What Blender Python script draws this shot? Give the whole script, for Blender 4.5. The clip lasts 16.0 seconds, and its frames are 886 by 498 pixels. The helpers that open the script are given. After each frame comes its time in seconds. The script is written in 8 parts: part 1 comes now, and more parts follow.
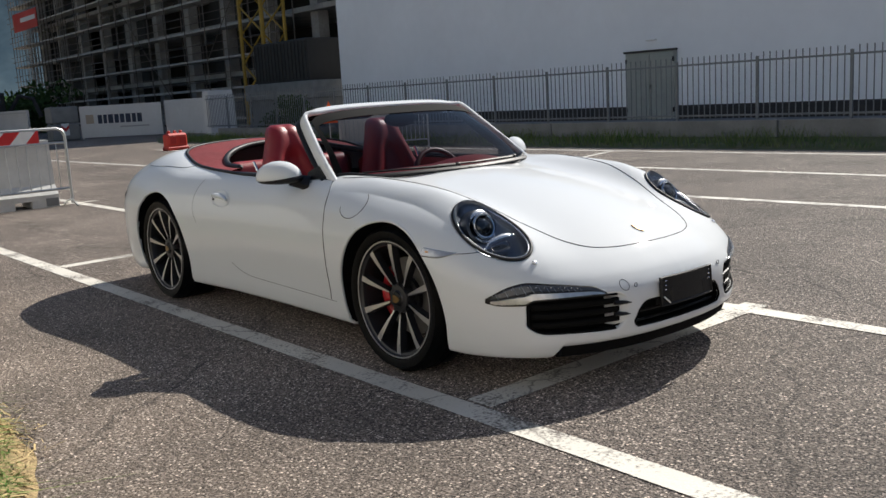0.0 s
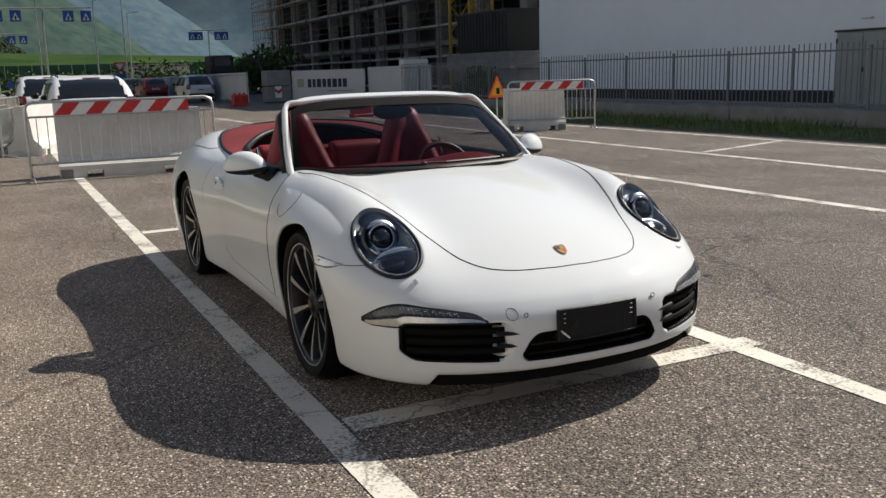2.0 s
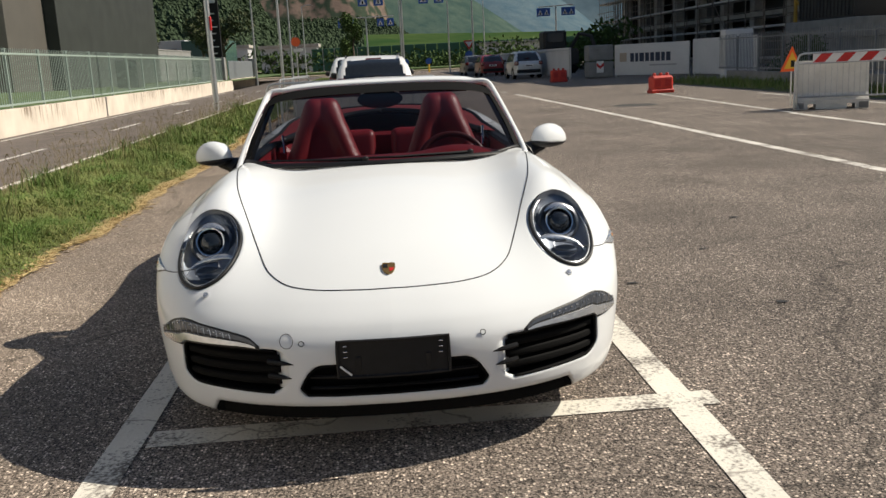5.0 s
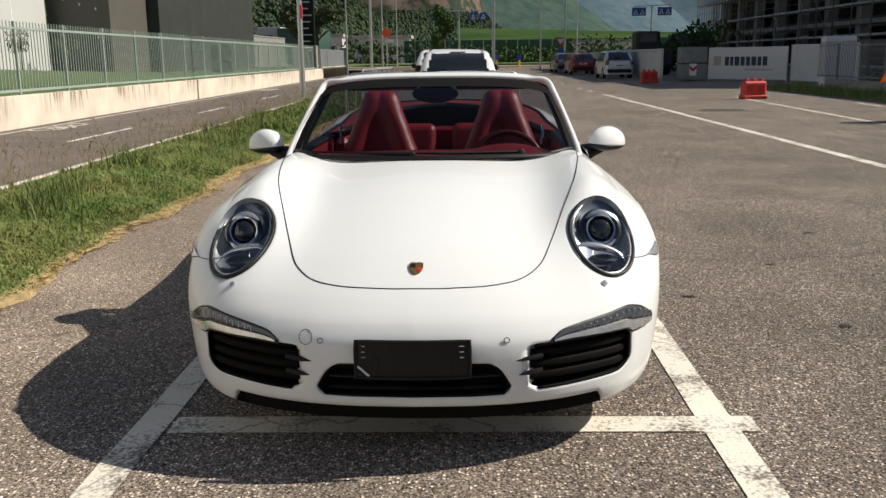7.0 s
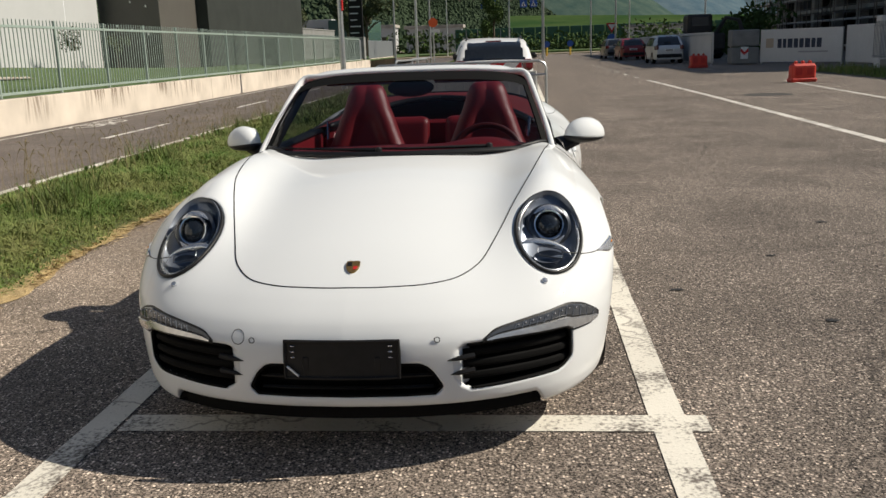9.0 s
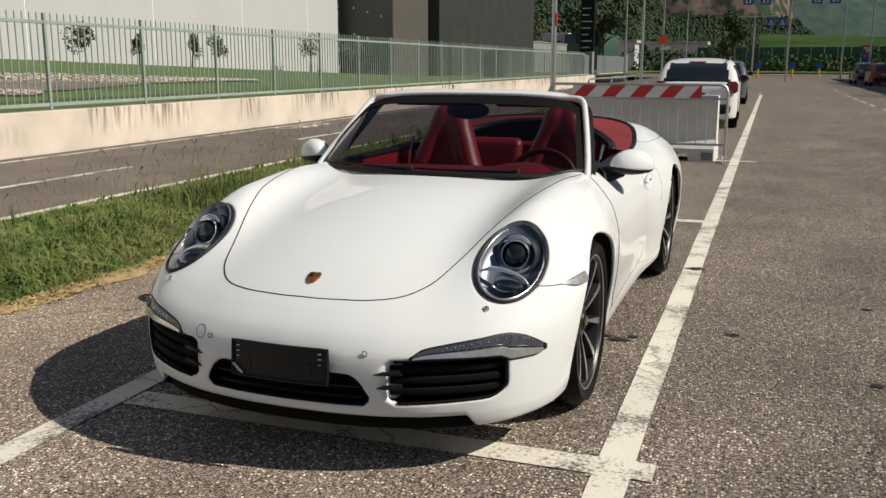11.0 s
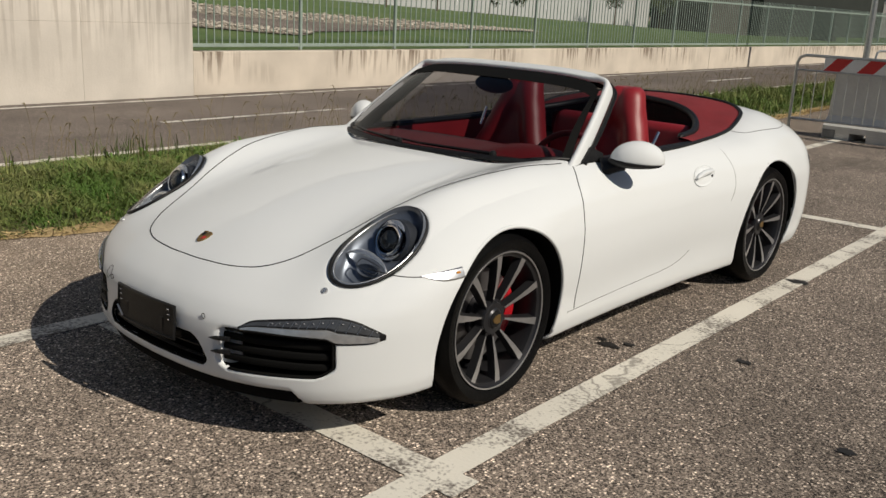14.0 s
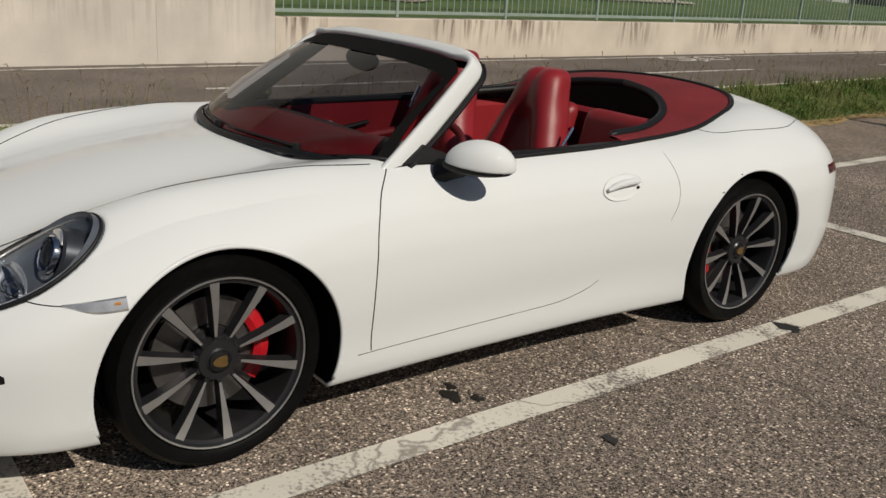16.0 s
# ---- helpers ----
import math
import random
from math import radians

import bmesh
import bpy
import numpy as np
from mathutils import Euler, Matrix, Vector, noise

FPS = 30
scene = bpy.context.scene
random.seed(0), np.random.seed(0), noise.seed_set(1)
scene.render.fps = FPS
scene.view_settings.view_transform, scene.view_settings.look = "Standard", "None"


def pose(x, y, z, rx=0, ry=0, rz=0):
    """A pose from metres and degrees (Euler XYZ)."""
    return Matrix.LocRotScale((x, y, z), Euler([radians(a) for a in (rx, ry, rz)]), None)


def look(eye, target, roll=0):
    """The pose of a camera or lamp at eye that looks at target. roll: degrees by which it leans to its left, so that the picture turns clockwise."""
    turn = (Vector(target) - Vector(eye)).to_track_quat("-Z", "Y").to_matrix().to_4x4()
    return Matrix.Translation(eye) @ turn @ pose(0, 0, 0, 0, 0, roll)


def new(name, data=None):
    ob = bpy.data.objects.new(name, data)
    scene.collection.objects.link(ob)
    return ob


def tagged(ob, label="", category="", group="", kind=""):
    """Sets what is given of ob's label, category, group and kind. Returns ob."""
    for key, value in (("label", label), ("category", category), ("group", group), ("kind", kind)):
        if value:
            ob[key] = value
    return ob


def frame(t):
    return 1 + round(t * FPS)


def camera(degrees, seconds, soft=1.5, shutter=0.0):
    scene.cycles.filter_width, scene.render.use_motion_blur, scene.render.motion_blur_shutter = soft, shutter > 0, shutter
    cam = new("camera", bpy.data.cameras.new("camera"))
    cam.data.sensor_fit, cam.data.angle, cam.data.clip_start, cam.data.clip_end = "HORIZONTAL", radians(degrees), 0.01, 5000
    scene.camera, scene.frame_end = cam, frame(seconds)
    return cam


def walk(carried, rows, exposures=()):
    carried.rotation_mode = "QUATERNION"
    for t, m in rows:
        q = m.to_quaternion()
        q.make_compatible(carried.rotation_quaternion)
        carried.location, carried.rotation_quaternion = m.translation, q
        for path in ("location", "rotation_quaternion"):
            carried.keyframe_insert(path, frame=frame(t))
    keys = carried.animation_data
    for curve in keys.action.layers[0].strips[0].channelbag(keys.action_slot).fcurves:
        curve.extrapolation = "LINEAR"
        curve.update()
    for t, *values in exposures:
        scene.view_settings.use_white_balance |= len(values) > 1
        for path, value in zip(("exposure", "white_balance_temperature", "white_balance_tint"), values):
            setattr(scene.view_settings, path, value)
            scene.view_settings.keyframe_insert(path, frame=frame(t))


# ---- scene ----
cam = camera(52.3, 16.0)
PATH = [
    (0, (-3.15, -3.165, 1.225), (-1.896, -1.645, 0.885), -3.3),
    (0.5, (-2.832, -3.355, 1.235), (-1.671, -1.766, 0.878), -1.8),
    (1, (-2.531, -3.394, 1.24), (-1.436, -1.757, 0.891), -1.4),
    (1.5, (-2.249, -3.467, 1.27), (-1.275, -1.755, 0.92), -1.8),
    (2, (-1.939, -3.645, 1.298), (-1.086, -1.877, 0.913), -1.6),
    (2.5, (-1.636, -3.701, 1.283), (-0.842, -1.904, 0.91), -2.0),
    (3, (-1.306, -3.754, 1.273), (-0.64, -1.905, 0.902), -1.7),
    (5.5, (0.17, -3.632, 1.274), (0.18, -1.675, 0.859), -1.7),
    (6, (0.2, -3.611, 1.277), (0.149, -1.657, 0.853), -0.2),
    (6.5, (0.186, -3.582, 1.288), (0.113, -1.628, 0.87), -0.7),
    (7, (0.191, -3.566, 1.272), (0.121, -1.611, 0.856), -0.7),
    (7.5, (0.198, -3.553, 1.277), (0.143, -1.602, 0.84), -0.7),
    (8, (0.264, -3.573, 1.276), (0.195, -1.622, 0.839), -1.6),
    (10.5, (1.245, -3.371, 1.31), (0.705, -1.492, 0.889), -0.2),
    (11, (1.468, -3.401, 1.324), (0.794, -1.561, 0.922), 0.1),
    (11.5, (1.677, -3.503, 1.35), (0.895, -1.707, 0.946), 0.3),
    (12, (1.908, -3.507, 1.367), (1.011, -1.776, 0.923), 1.1),
    (12.5, (2.175, -3.364, 1.405), (1.15, -1.724, 0.899), 2.2),
    (13, (2.342, -3.144, 1.425), (1.249, -1.563, 0.87), 2.3),
    (13.5, (2.593, -2.895, 1.452), (1.443, -1.356, 0.895), 2.9),
    (14, (2.713, -2.554, 1.455), (1.465, -1.082, 0.932), 2.9),
    (14.5, (2.881, -2.218, 1.471), (1.565, -0.811, 0.935), 3.9),
    (15, (3.012, -1.851, 1.468), (1.649, -0.508, 0.886), 5.1),
    (15.5, (3.057, -1.417, 1.478), (1.637, -0.141, 0.883), 4.4),
    (16, (3.099, -0.949, 1.477), (1.586, 0.211, 0.873), 3.6),
]
EXPOSURES = [(0, 0.58, 6080, 11), (1.5, 0.47, 6220, 11), (3, 0.50, 6400, 10), (5.5, 0.56, 6560, 10), (7, 0.54, 6540, 10), (10.5, 0.24, 6500, 10), (12.5, 0.12, 6500, 10), (14, -0.16, 6500, 10), (15, -0.16, 6500, 10), (16, -0.38, 6480, 10)]
walk(cam, [(t, look(eye, target, roll)) for t, eye, target, roll in PATH], EXPOSURES)

# ---- world, sun, sky ----
SUN_EL, SUN_AZ = 41.0, 9.0      # elevation; angle of the sun's side from +x towards +y
sun_dir = Vector((math.cos(radians(SUN_EL)) * math.cos(radians(SUN_AZ)), math.cos(radians(SUN_EL)) * math.sin(radians(SUN_AZ)), math.sin(radians(SUN_EL))))
world = bpy.data.worlds.new("world")
scene.world = world
world.use_nodes = True
wn = world.node_tree
sky = wn.nodes.new("ShaderNodeTexSky")
sky.sky_type, sky.sun_disc = "NISHITA", False
sky.sun_elevation, sky.sun_rotation = radians(SUN_EL), radians(90 - SUN_AZ)
sky.air_density, sky.dust_density, sky.ozone_density = 1.2, 0.6, 2.0
wn.nodes["Background"].inputs[1].default_value = 0.046
wn.links.new(sky.outputs[0], wn.nodes["Background"].inputs[0])
sun = new("sun", bpy.data.lights.new("sun", "SUN"))
sun.data.energy, sun.data.angle, sun.data.color = 4.6, radians(0.5), (1.0, 0.92, 0.78)
sun.matrix_world = look(sun_dir * 50, (0, 0, 0))

# ---- materials ----
MATS = {}


def mat(name, color, rough=0.5, metal=0.0, vary=0.0, scale=8.0, bump=0.0, bump_scale=60.0, coat=0.0, color2=None, spread=(0.35, 0.65), detail=6.0, rand=0.0, spec=0.5, rough_vary=0.0):
    """Principled surface: two colours mixed by noise, a fine grain, and relief."""
    m = bpy.data.materials.new(name)
    m.use_nodes = True
    nt = m.node_tree
    p = nt.nodes["Principled BSDF"]
    p.inputs["Roughness"].default_value, p.inputs["Metallic"].default_value = rough, metal
    p.inputs["Coat Weight"].default_value, p.inputs["Coat Roughness"].default_value = coat, 0.03
    p.inputs["Specular IOR Level"].default_value = spec
    base = (*color, 1)
    p.inputs["Base Color"].default_value = base
    if not (vary or bump or color2 or rand):
        MATS[name] = m
        return m
    co = nt.nodes.new("ShaderNodeTexCoord")
    last = None
    if vary or color2:
        n1 = nt.nodes.new("ShaderNodeTexNoise")
        n1.inputs["Scale"].default_value, n1.inputs["Detail"].default_value = scale, detail
        nt.links.new(co.outputs["Object"], n1.inputs["Vector"])
        r = nt.nodes.new("ShaderNodeMapRange")
        r.inputs[1].default_value, r.inputs[2].default_value = spread
        nt.links.new(n1.outputs["Fac"], r.inputs[0])
        mx = nt.nodes.new("ShaderNodeMix")
        mx.data_type = "RGBA"
        c2 = color2 or tuple(c * (1 - vary) for c in color)
        mx.inputs[6].default_value, mx.inputs[7].default_value = base, (*c2, 1)
        nt.links.new(r.outputs[0], mx.inputs[0])
        n2 = nt.nodes.new("ShaderNodeTexNoise")
        n2.inputs["Scale"].default_value, n2.inputs["Detail"].default_value = scale * 9, 3
        nt.links.new(co.outputs["Object"], n2.inputs["Vector"])
        hv = nt.nodes.new("ShaderNodeHueSaturation")
        g = nt.nodes.new("ShaderNodeMapRange")
        g.inputs[3].default_value, g.inputs[4].default_value = 1 - vary * 0.6, 1 + vary * 0.6
        nt.links.new(n2.outputs["Fac"], g.inputs[0])
        nt.links.new(g.outputs[0], hv.inputs["Value"])
        nt.links.new(mx.outputs[2], hv.inputs["Color"])
        last = hv.outputs[0]
        if rough_vary:
            rr = nt.nodes.new("ShaderNodeMapRange")
            rr.inputs[3].default_value, rr.inputs[4].default_value = rough - rough_vary, rough + rough_vary
            nt.links.new(n1.outputs["Fac"], rr.inputs[0])
            nt.links.new(rr.outputs[0], p.inputs["Roughness"])
    if rand:
        oi = nt.nodes.new("ShaderNodeObjectInfo")
        ge = nt.nodes.new("ShaderNodeNewGeometry")
        ad = nt.nodes.new("ShaderNodeMath")
        ad.operation = "ADD"
        nt.links.new(oi.outputs["Random"], ad.inputs[0])
        nt.links.new(ge.outputs["Random Per Island"], ad.inputs[1])
        g = nt.nodes.new("ShaderNodeMapRange")
        g.inputs[2].default_value = 2.0
        g.inputs[3].default_value, g.inputs[4].default_value = 1 - rand, 1 + rand
        nt.links.new(ad.outputs[0], g.inputs[0])
        hv = nt.nodes.new("ShaderNodeHueSaturation")
        nt.links.new(g.outputs[0], hv.inputs["Value"])
        if last:
            nt.links.new(last, hv.inputs["Color"])
        else:
            hv.inputs["Color"].default_value = base
        last = hv.outputs[0]
    if last:
        nt.links.new(last, p.inputs["Base Color"])
    if bump:
        n3 = nt.nodes.new("ShaderNodeTexNoise")
        n3.inputs["Scale"].default_value, n3.inputs["Detail"].default_value = bump_scale, 5
        nt.links.new(co.outputs["Object"], n3.inputs["Vector"])
        b = nt.nodes.new("ShaderNodeBump")
        b.inputs["Strength"].default_value, b.inputs["Distance"].default_value = bump, 0.01
        nt.links.new(n3.outputs["Fac"], b.inputs["Height"])
        nt.links.new(b.outputs[0], p.inputs["Normal"])
    MATS[name] = m
    return m


def glass_mat(name, color, rough=0.0):
    m = bpy.data.materials.new(name)
    m.use_nodes = True
    nt = m.node_tree
    nt.nodes.remove(nt.nodes["Principled BSDF"])
    tr, gl, mx, fr = (nt.nodes.new("ShaderNode" + k) for k in ("BsdfTransparent", "BsdfGlossy", "MixShader", "Fresnel"))
    tr.inputs[0].default_value = (*color, 1)
    gl.inputs["Roughness"].default_value = rough
    fr.inputs[0].default_value = 1.18
    nt.links.new(fr.outputs[0], mx.inputs[0])
    nt.links.new(tr.outputs[0], mx.inputs[1])
    nt.links.new(gl.outputs[0], mx.inputs[2])
    nt.links.new(mx.outputs[0], nt.nodes["Material Output"].inputs[0])
    return m


def asphalt(name, dark, light, chip, tone, crack=1.0, dust=0.0):
    """Worn asphalt: pale stone chips in dark binder, broad stains, hair cracks."""
    m = bpy.data.materials.new(name)
    m.use_nodes = True
    nt, N, L = m.node_tree, m.node_tree.nodes.new, m.node_tree.links.new
    p = nt.nodes["Principled BSDF"]
    co = N("ShaderNodeTexCoord")
    v = N("ShaderNodeTexVoronoi")
    v.inputs["Scale"].default_value = 84
    n0 = N("ShaderNodeTexNoise")
    n0.inputs["Scale"].default_value, n0.inputs["Detail"].default_value = 60, 5
    n1 = N("ShaderNodeTexNoise")
    n1.inputs["Scale"].default_value, n1.inputs["Detail"].default_value = 1.1, 7
    n2 = N("ShaderNodeTexNoise")
    n2.inputs["Scale"].default_value, n2.inputs["Detail"].default_value = 0.22, 4
    for a in (v, n0, n1, n2):
        L(co.outputs["Object"], a.inputs["Vector"])
    sep = N("ShaderNodeSeparateColor")
    L(v.outputs["Color"], sep.inputs[0])
    ramp = N("ShaderNodeValToRGB")
    e = ramp.color_ramp.elements
    e[0].position, e[0].color = 0.0, (*dark, 1)
    e[1].position, e[1].color = 1.0, (*chip, 1)
    mid = e.new(0.62)
    mid.color = (*light, 1)
    L(sep.outputs[0], ramp.inputs[0])
    # finer grit between the larger chips
    v2 = N("ShaderNodeTexVoronoi")
    v2.inputs["Scale"].default_value = 185
    L(co.outputs["Object"], v2.inputs["Vector"])
    sep2 = N("ShaderNodeSeparateColor")
    L(v2.outputs["Color"], sep2.inputs[0])
    grit = N("ShaderNodeValToRGB")
    ge = grit.color_ramp.elements
    ge[0].position, ge[0].color = 0.15, (*dark, 1)
    ge[1].position, ge[1].color = 1.0, (*(0.75 * a + 0.25 * b for a, b in zip(light, chip)), 1)
    L(sep2.outputs[1], grit.inputs[0])
    face = N("ShaderNodeMapRange")
    face.inputs[1].default_value, face.inputs[2].default_value = 0.36, 0.45
    face.inputs[3].default_value, face.inputs[4].default_value = 1.0, 0.0
    L(v.outputs["Distance"], face.inputs[0])
    some = N("ShaderNodeMapRange")
    some.inputs[1].default_value, some.inputs[2].default_value = 0.50, 0.54
    L(sep.outputs[0], some.inputs[0])
    chips = N("ShaderNodeMath")
    chips.operation = "MULTIPLY"
    L(face.outputs[0], chips.inputs[0]), L(some.outputs[0], chips.inputs[1])
    stone = N("ShaderNodeMix")
    stone.data_type = "RGBA"
    L(chips.outputs[0], stone.inputs[0]), L(grit.outputs[0], stone.inputs[6]), L(ramp.outputs[0], stone.inputs[7])
    # pale dust trodden out from the verge
    xyz = N("ShaderNodeSeparateXYZ")
    L(co.outputs["Object"], xyz.inputs[0])
    near = N("ShaderNodeMapRange")
    near.inputs[1].default_value, near.inputs[2].default_value = -1.0, -2.5
    near.inputs[3].default_value, near.inputs[4].default_value = 0.0, dust
    L(xyz.outputs[0], near.inputs[0])
    nd = N("ShaderNodeTexNoise")
    nd.inputs["Scale"].default_value, nd.inputs["Detail"].default_value = 2.6, 7
    L(co.outputs["Object"], nd.inputs["Vector"])
    dm = N("ShaderNodeMath")
    dm.operation = "MULTIPLY"
    L(near.outputs[0], dm.inputs[0]), L(nd.outputs["Fac"], dm.inputs[1])
    dusty = N("ShaderNodeMix")
    dusty.data_type = "RGBA"
    dusty.inputs[7].default_value = (0.30, 0.225, 0.150, 1)
    L(dm.outputs[0], dusty.inputs[0]), L(stone.outputs[2], dusty.inputs[6])
    mr = N("ShaderNodeMapRange")
    mr.inputs[1].default_value, mr.inputs[2].default_value = 0.3, 0.7
    mr.inputs[3].default_value, mr.inputs[4].default_value = 0.60, 1.38
    L(n0.outputs["Fac"], mr.inputs[0])
    m1 = N("ShaderNodeMapRange")
    m1.inputs[1].default_value, m1.inputs[2].default_value = 0.25, 0.75
    m1.inputs[3].default_value, m1.inputs[4].default_value = 0.72, 1.28
    L(n1.outputs["Fac"], m1.inputs[0])
    m2 = N("ShaderNodeMapRange")
    m2.inputs[1].default_value, m2.inputs[2].default_value = 0.3, 0.7
    m2.inputs[3].default_value, m2.inputs[4].default_value = 0.85, 1.15
    L(n2.outputs["Fac"], m2.inputs[0])
    a, b = N("ShaderNodeMath"), N("ShaderNodeMath")
    a.operation = b.operation = "MULTIPLY"
    L(mr.outputs[0], a.inputs[0]), L(m1.outputs[0], a.inputs[1])
    L(a.outputs[0], b.inputs[0]), L(m2.outputs[0], b.inputs[1])
    # hair cracks
    wv = N("ShaderNodeTexVoronoi")
    wv.feature = "DISTANCE_TO_EDGE"
    wv.inputs["Scale"].default_value = 0.42
    wn_ = N("ShaderNodeTexNoise")
    wn_.inputs["Scale"].default_value, wn_.inputs["Detail"].default_value = 2.2, 6
    L(co.outputs["Object"], wn_.inputs["Vector"])
    ma = N("ShaderNodeMix")
    ma.data_type = "VECTOR"
    ma.inputs[0].default_value = 0.28
    L(co.outputs["Object"], ma.inputs[4]), L(wn_.outputs["Color"], ma.inputs[5])
    L(ma.outputs[1], wv.inputs["Vector"])
    cr = N("ShaderNodeMapRange")
    cr.inputs[1].default_value, cr.inputs[2].default_value = 0.0, 0.0045
    cr.inputs[3].default_value, cr.inputs[4].default_value = 1 - 0.5 * crack, 1.0
    L(wv.outputs["Distance"], cr.inputs[0])
    c = N("ShaderNodeMath")
    c.operation = "MULTIPLY"
    L(b.outputs[0], c.inputs[0]), L(cr.outputs[0], c.inputs[1])
    t = N("ShaderNodeMath")
    t.operation = "MULTIPLY"
    t.inputs[1].default_value = tone
    L(c.outputs[0], t.inputs[0])
    hs = N("ShaderNodeHueSaturation")
    L(t.outputs[0], hs.inputs["Value"]), L(dusty.outputs[2], hs.inputs["Color"])
    L(hs.outputs[0], p.inputs["Base Color"])
    p.inputs["Roughness"].default_value = 0.85
    p.inputs["Diffuse Roughness"].default_value = 0.7
    p.inputs["Specular IOR Level"].default_value = 0.3
    bp = N("ShaderNodeBump")
    bp.inputs["Strength"].default_value, bp.inputs["Distance"].default_value = 0.7, 0.006
    L(v.outputs["Distance"], bp.inputs["Height"])
    L(bp.outputs[0], p.inputs["Normal"])
    return m


def worn_paint(name, color, under, cover=0.5):
    """Road paint rubbed off in patches down to the asphalt."""
    m = bpy.data.materials.new(name)
    m.use_nodes = True
    nt, N, L = m.node_tree, m.node_tree.nodes.new, m.node_tree.links.new
    p = nt.nodes["Principled BSDF"]
    co = N("ShaderNodeTexCoord")
    n1, n2, n3 = (N("ShaderNodeTexNoise") for _ in range(3))
    for n, s, d in ((n1, 3.0, 8), (n2, 70, 5), (n3, 1.2, 3)):
        n.inputs["Scale"].default_value, n.inputs["Detail"].default_value = s, d
        L(co.outputs["Object"], n.inputs["Vector"])
    ad = N("ShaderNodeMath")
    ad.operation = "MULTIPLY_ADD"
    ad.inputs[1].default_value = 0.75
    L(n2.outputs["Fac"], ad.inputs[0]), L(n1.outputs["Fac"], ad.inputs[2])
    r = N("ShaderNodeMapRange")
    r.inputs[1].default_value, r.inputs[2].default_value = 0.87 + 0.12 * (cover - 0.5), 1.06 + 0.12 * (cover - 0.5)
    L(ad.outputs[0], r.inputs[0])
    # cracks across the paint
    wv = N("ShaderNodeTexVoronoi")
    wv.feature = "DISTANCE_TO_EDGE"
    wv.inputs["Scale"].default_value = 1.5
    ma = N("ShaderNodeMix")
    ma.data_type = "VECTOR"
    ma.inputs[0].default_value = 0.34
    L(co.outputs["Object"], ma.inputs[4]), L(n1.outputs["Color"], ma.inputs[5]), L(ma.outputs[1], wv.inputs["Vector"])
    cr = N("ShaderNodeMapRange")
    cr.inputs[1].default_value, cr.inputs[2].default_value = 0.0, 0.011
    cr.inputs[3].default_value, cr.inputs[4].default_value = 0.75, 0.0
    L(wv.outputs["Distance"], cr.inputs[0])
    mxm = N("ShaderNodeMath")
    mxm.operation = "MAXIMUM"
    L(r.outputs[0], mxm.inputs[0]), L(cr.outputs[0], mxm.inputs[1])
    mx = N("ShaderNodeMix")
    mx.data_type = "RGBA"
    mx.inputs[6].default_value, mx.inputs[7].default_value = (*color, 1), (*under, 1)
    L(mxm.outputs[0], mx.inputs[0])
    g = N("ShaderNodeMapRange")
    g.inputs[3].default_value, g.inputs[4].default_value = 0.78, 1.15
    L(n3.outputs["Fac"], g.inputs[0])
    hs = N("ShaderNodeHueSaturation")
    L(g.outputs[0], hs.inputs["Value"]), L(mx.outputs[2], hs.inputs["Color"]), L(hs.outputs[0], p.inputs["Base Color"])
    p.inputs["Roughness"].default_value = 0.75
    bp = N("ShaderNodeBump")
    bp.inputs["Strength"].default_value, bp.inputs["Distance"].default_value = 0.5, 0.004
    L(n2.outputs["Fac"], bp.inputs["Height"]), L(bp.outputs[0], p.inputs["Normal"])
    return m


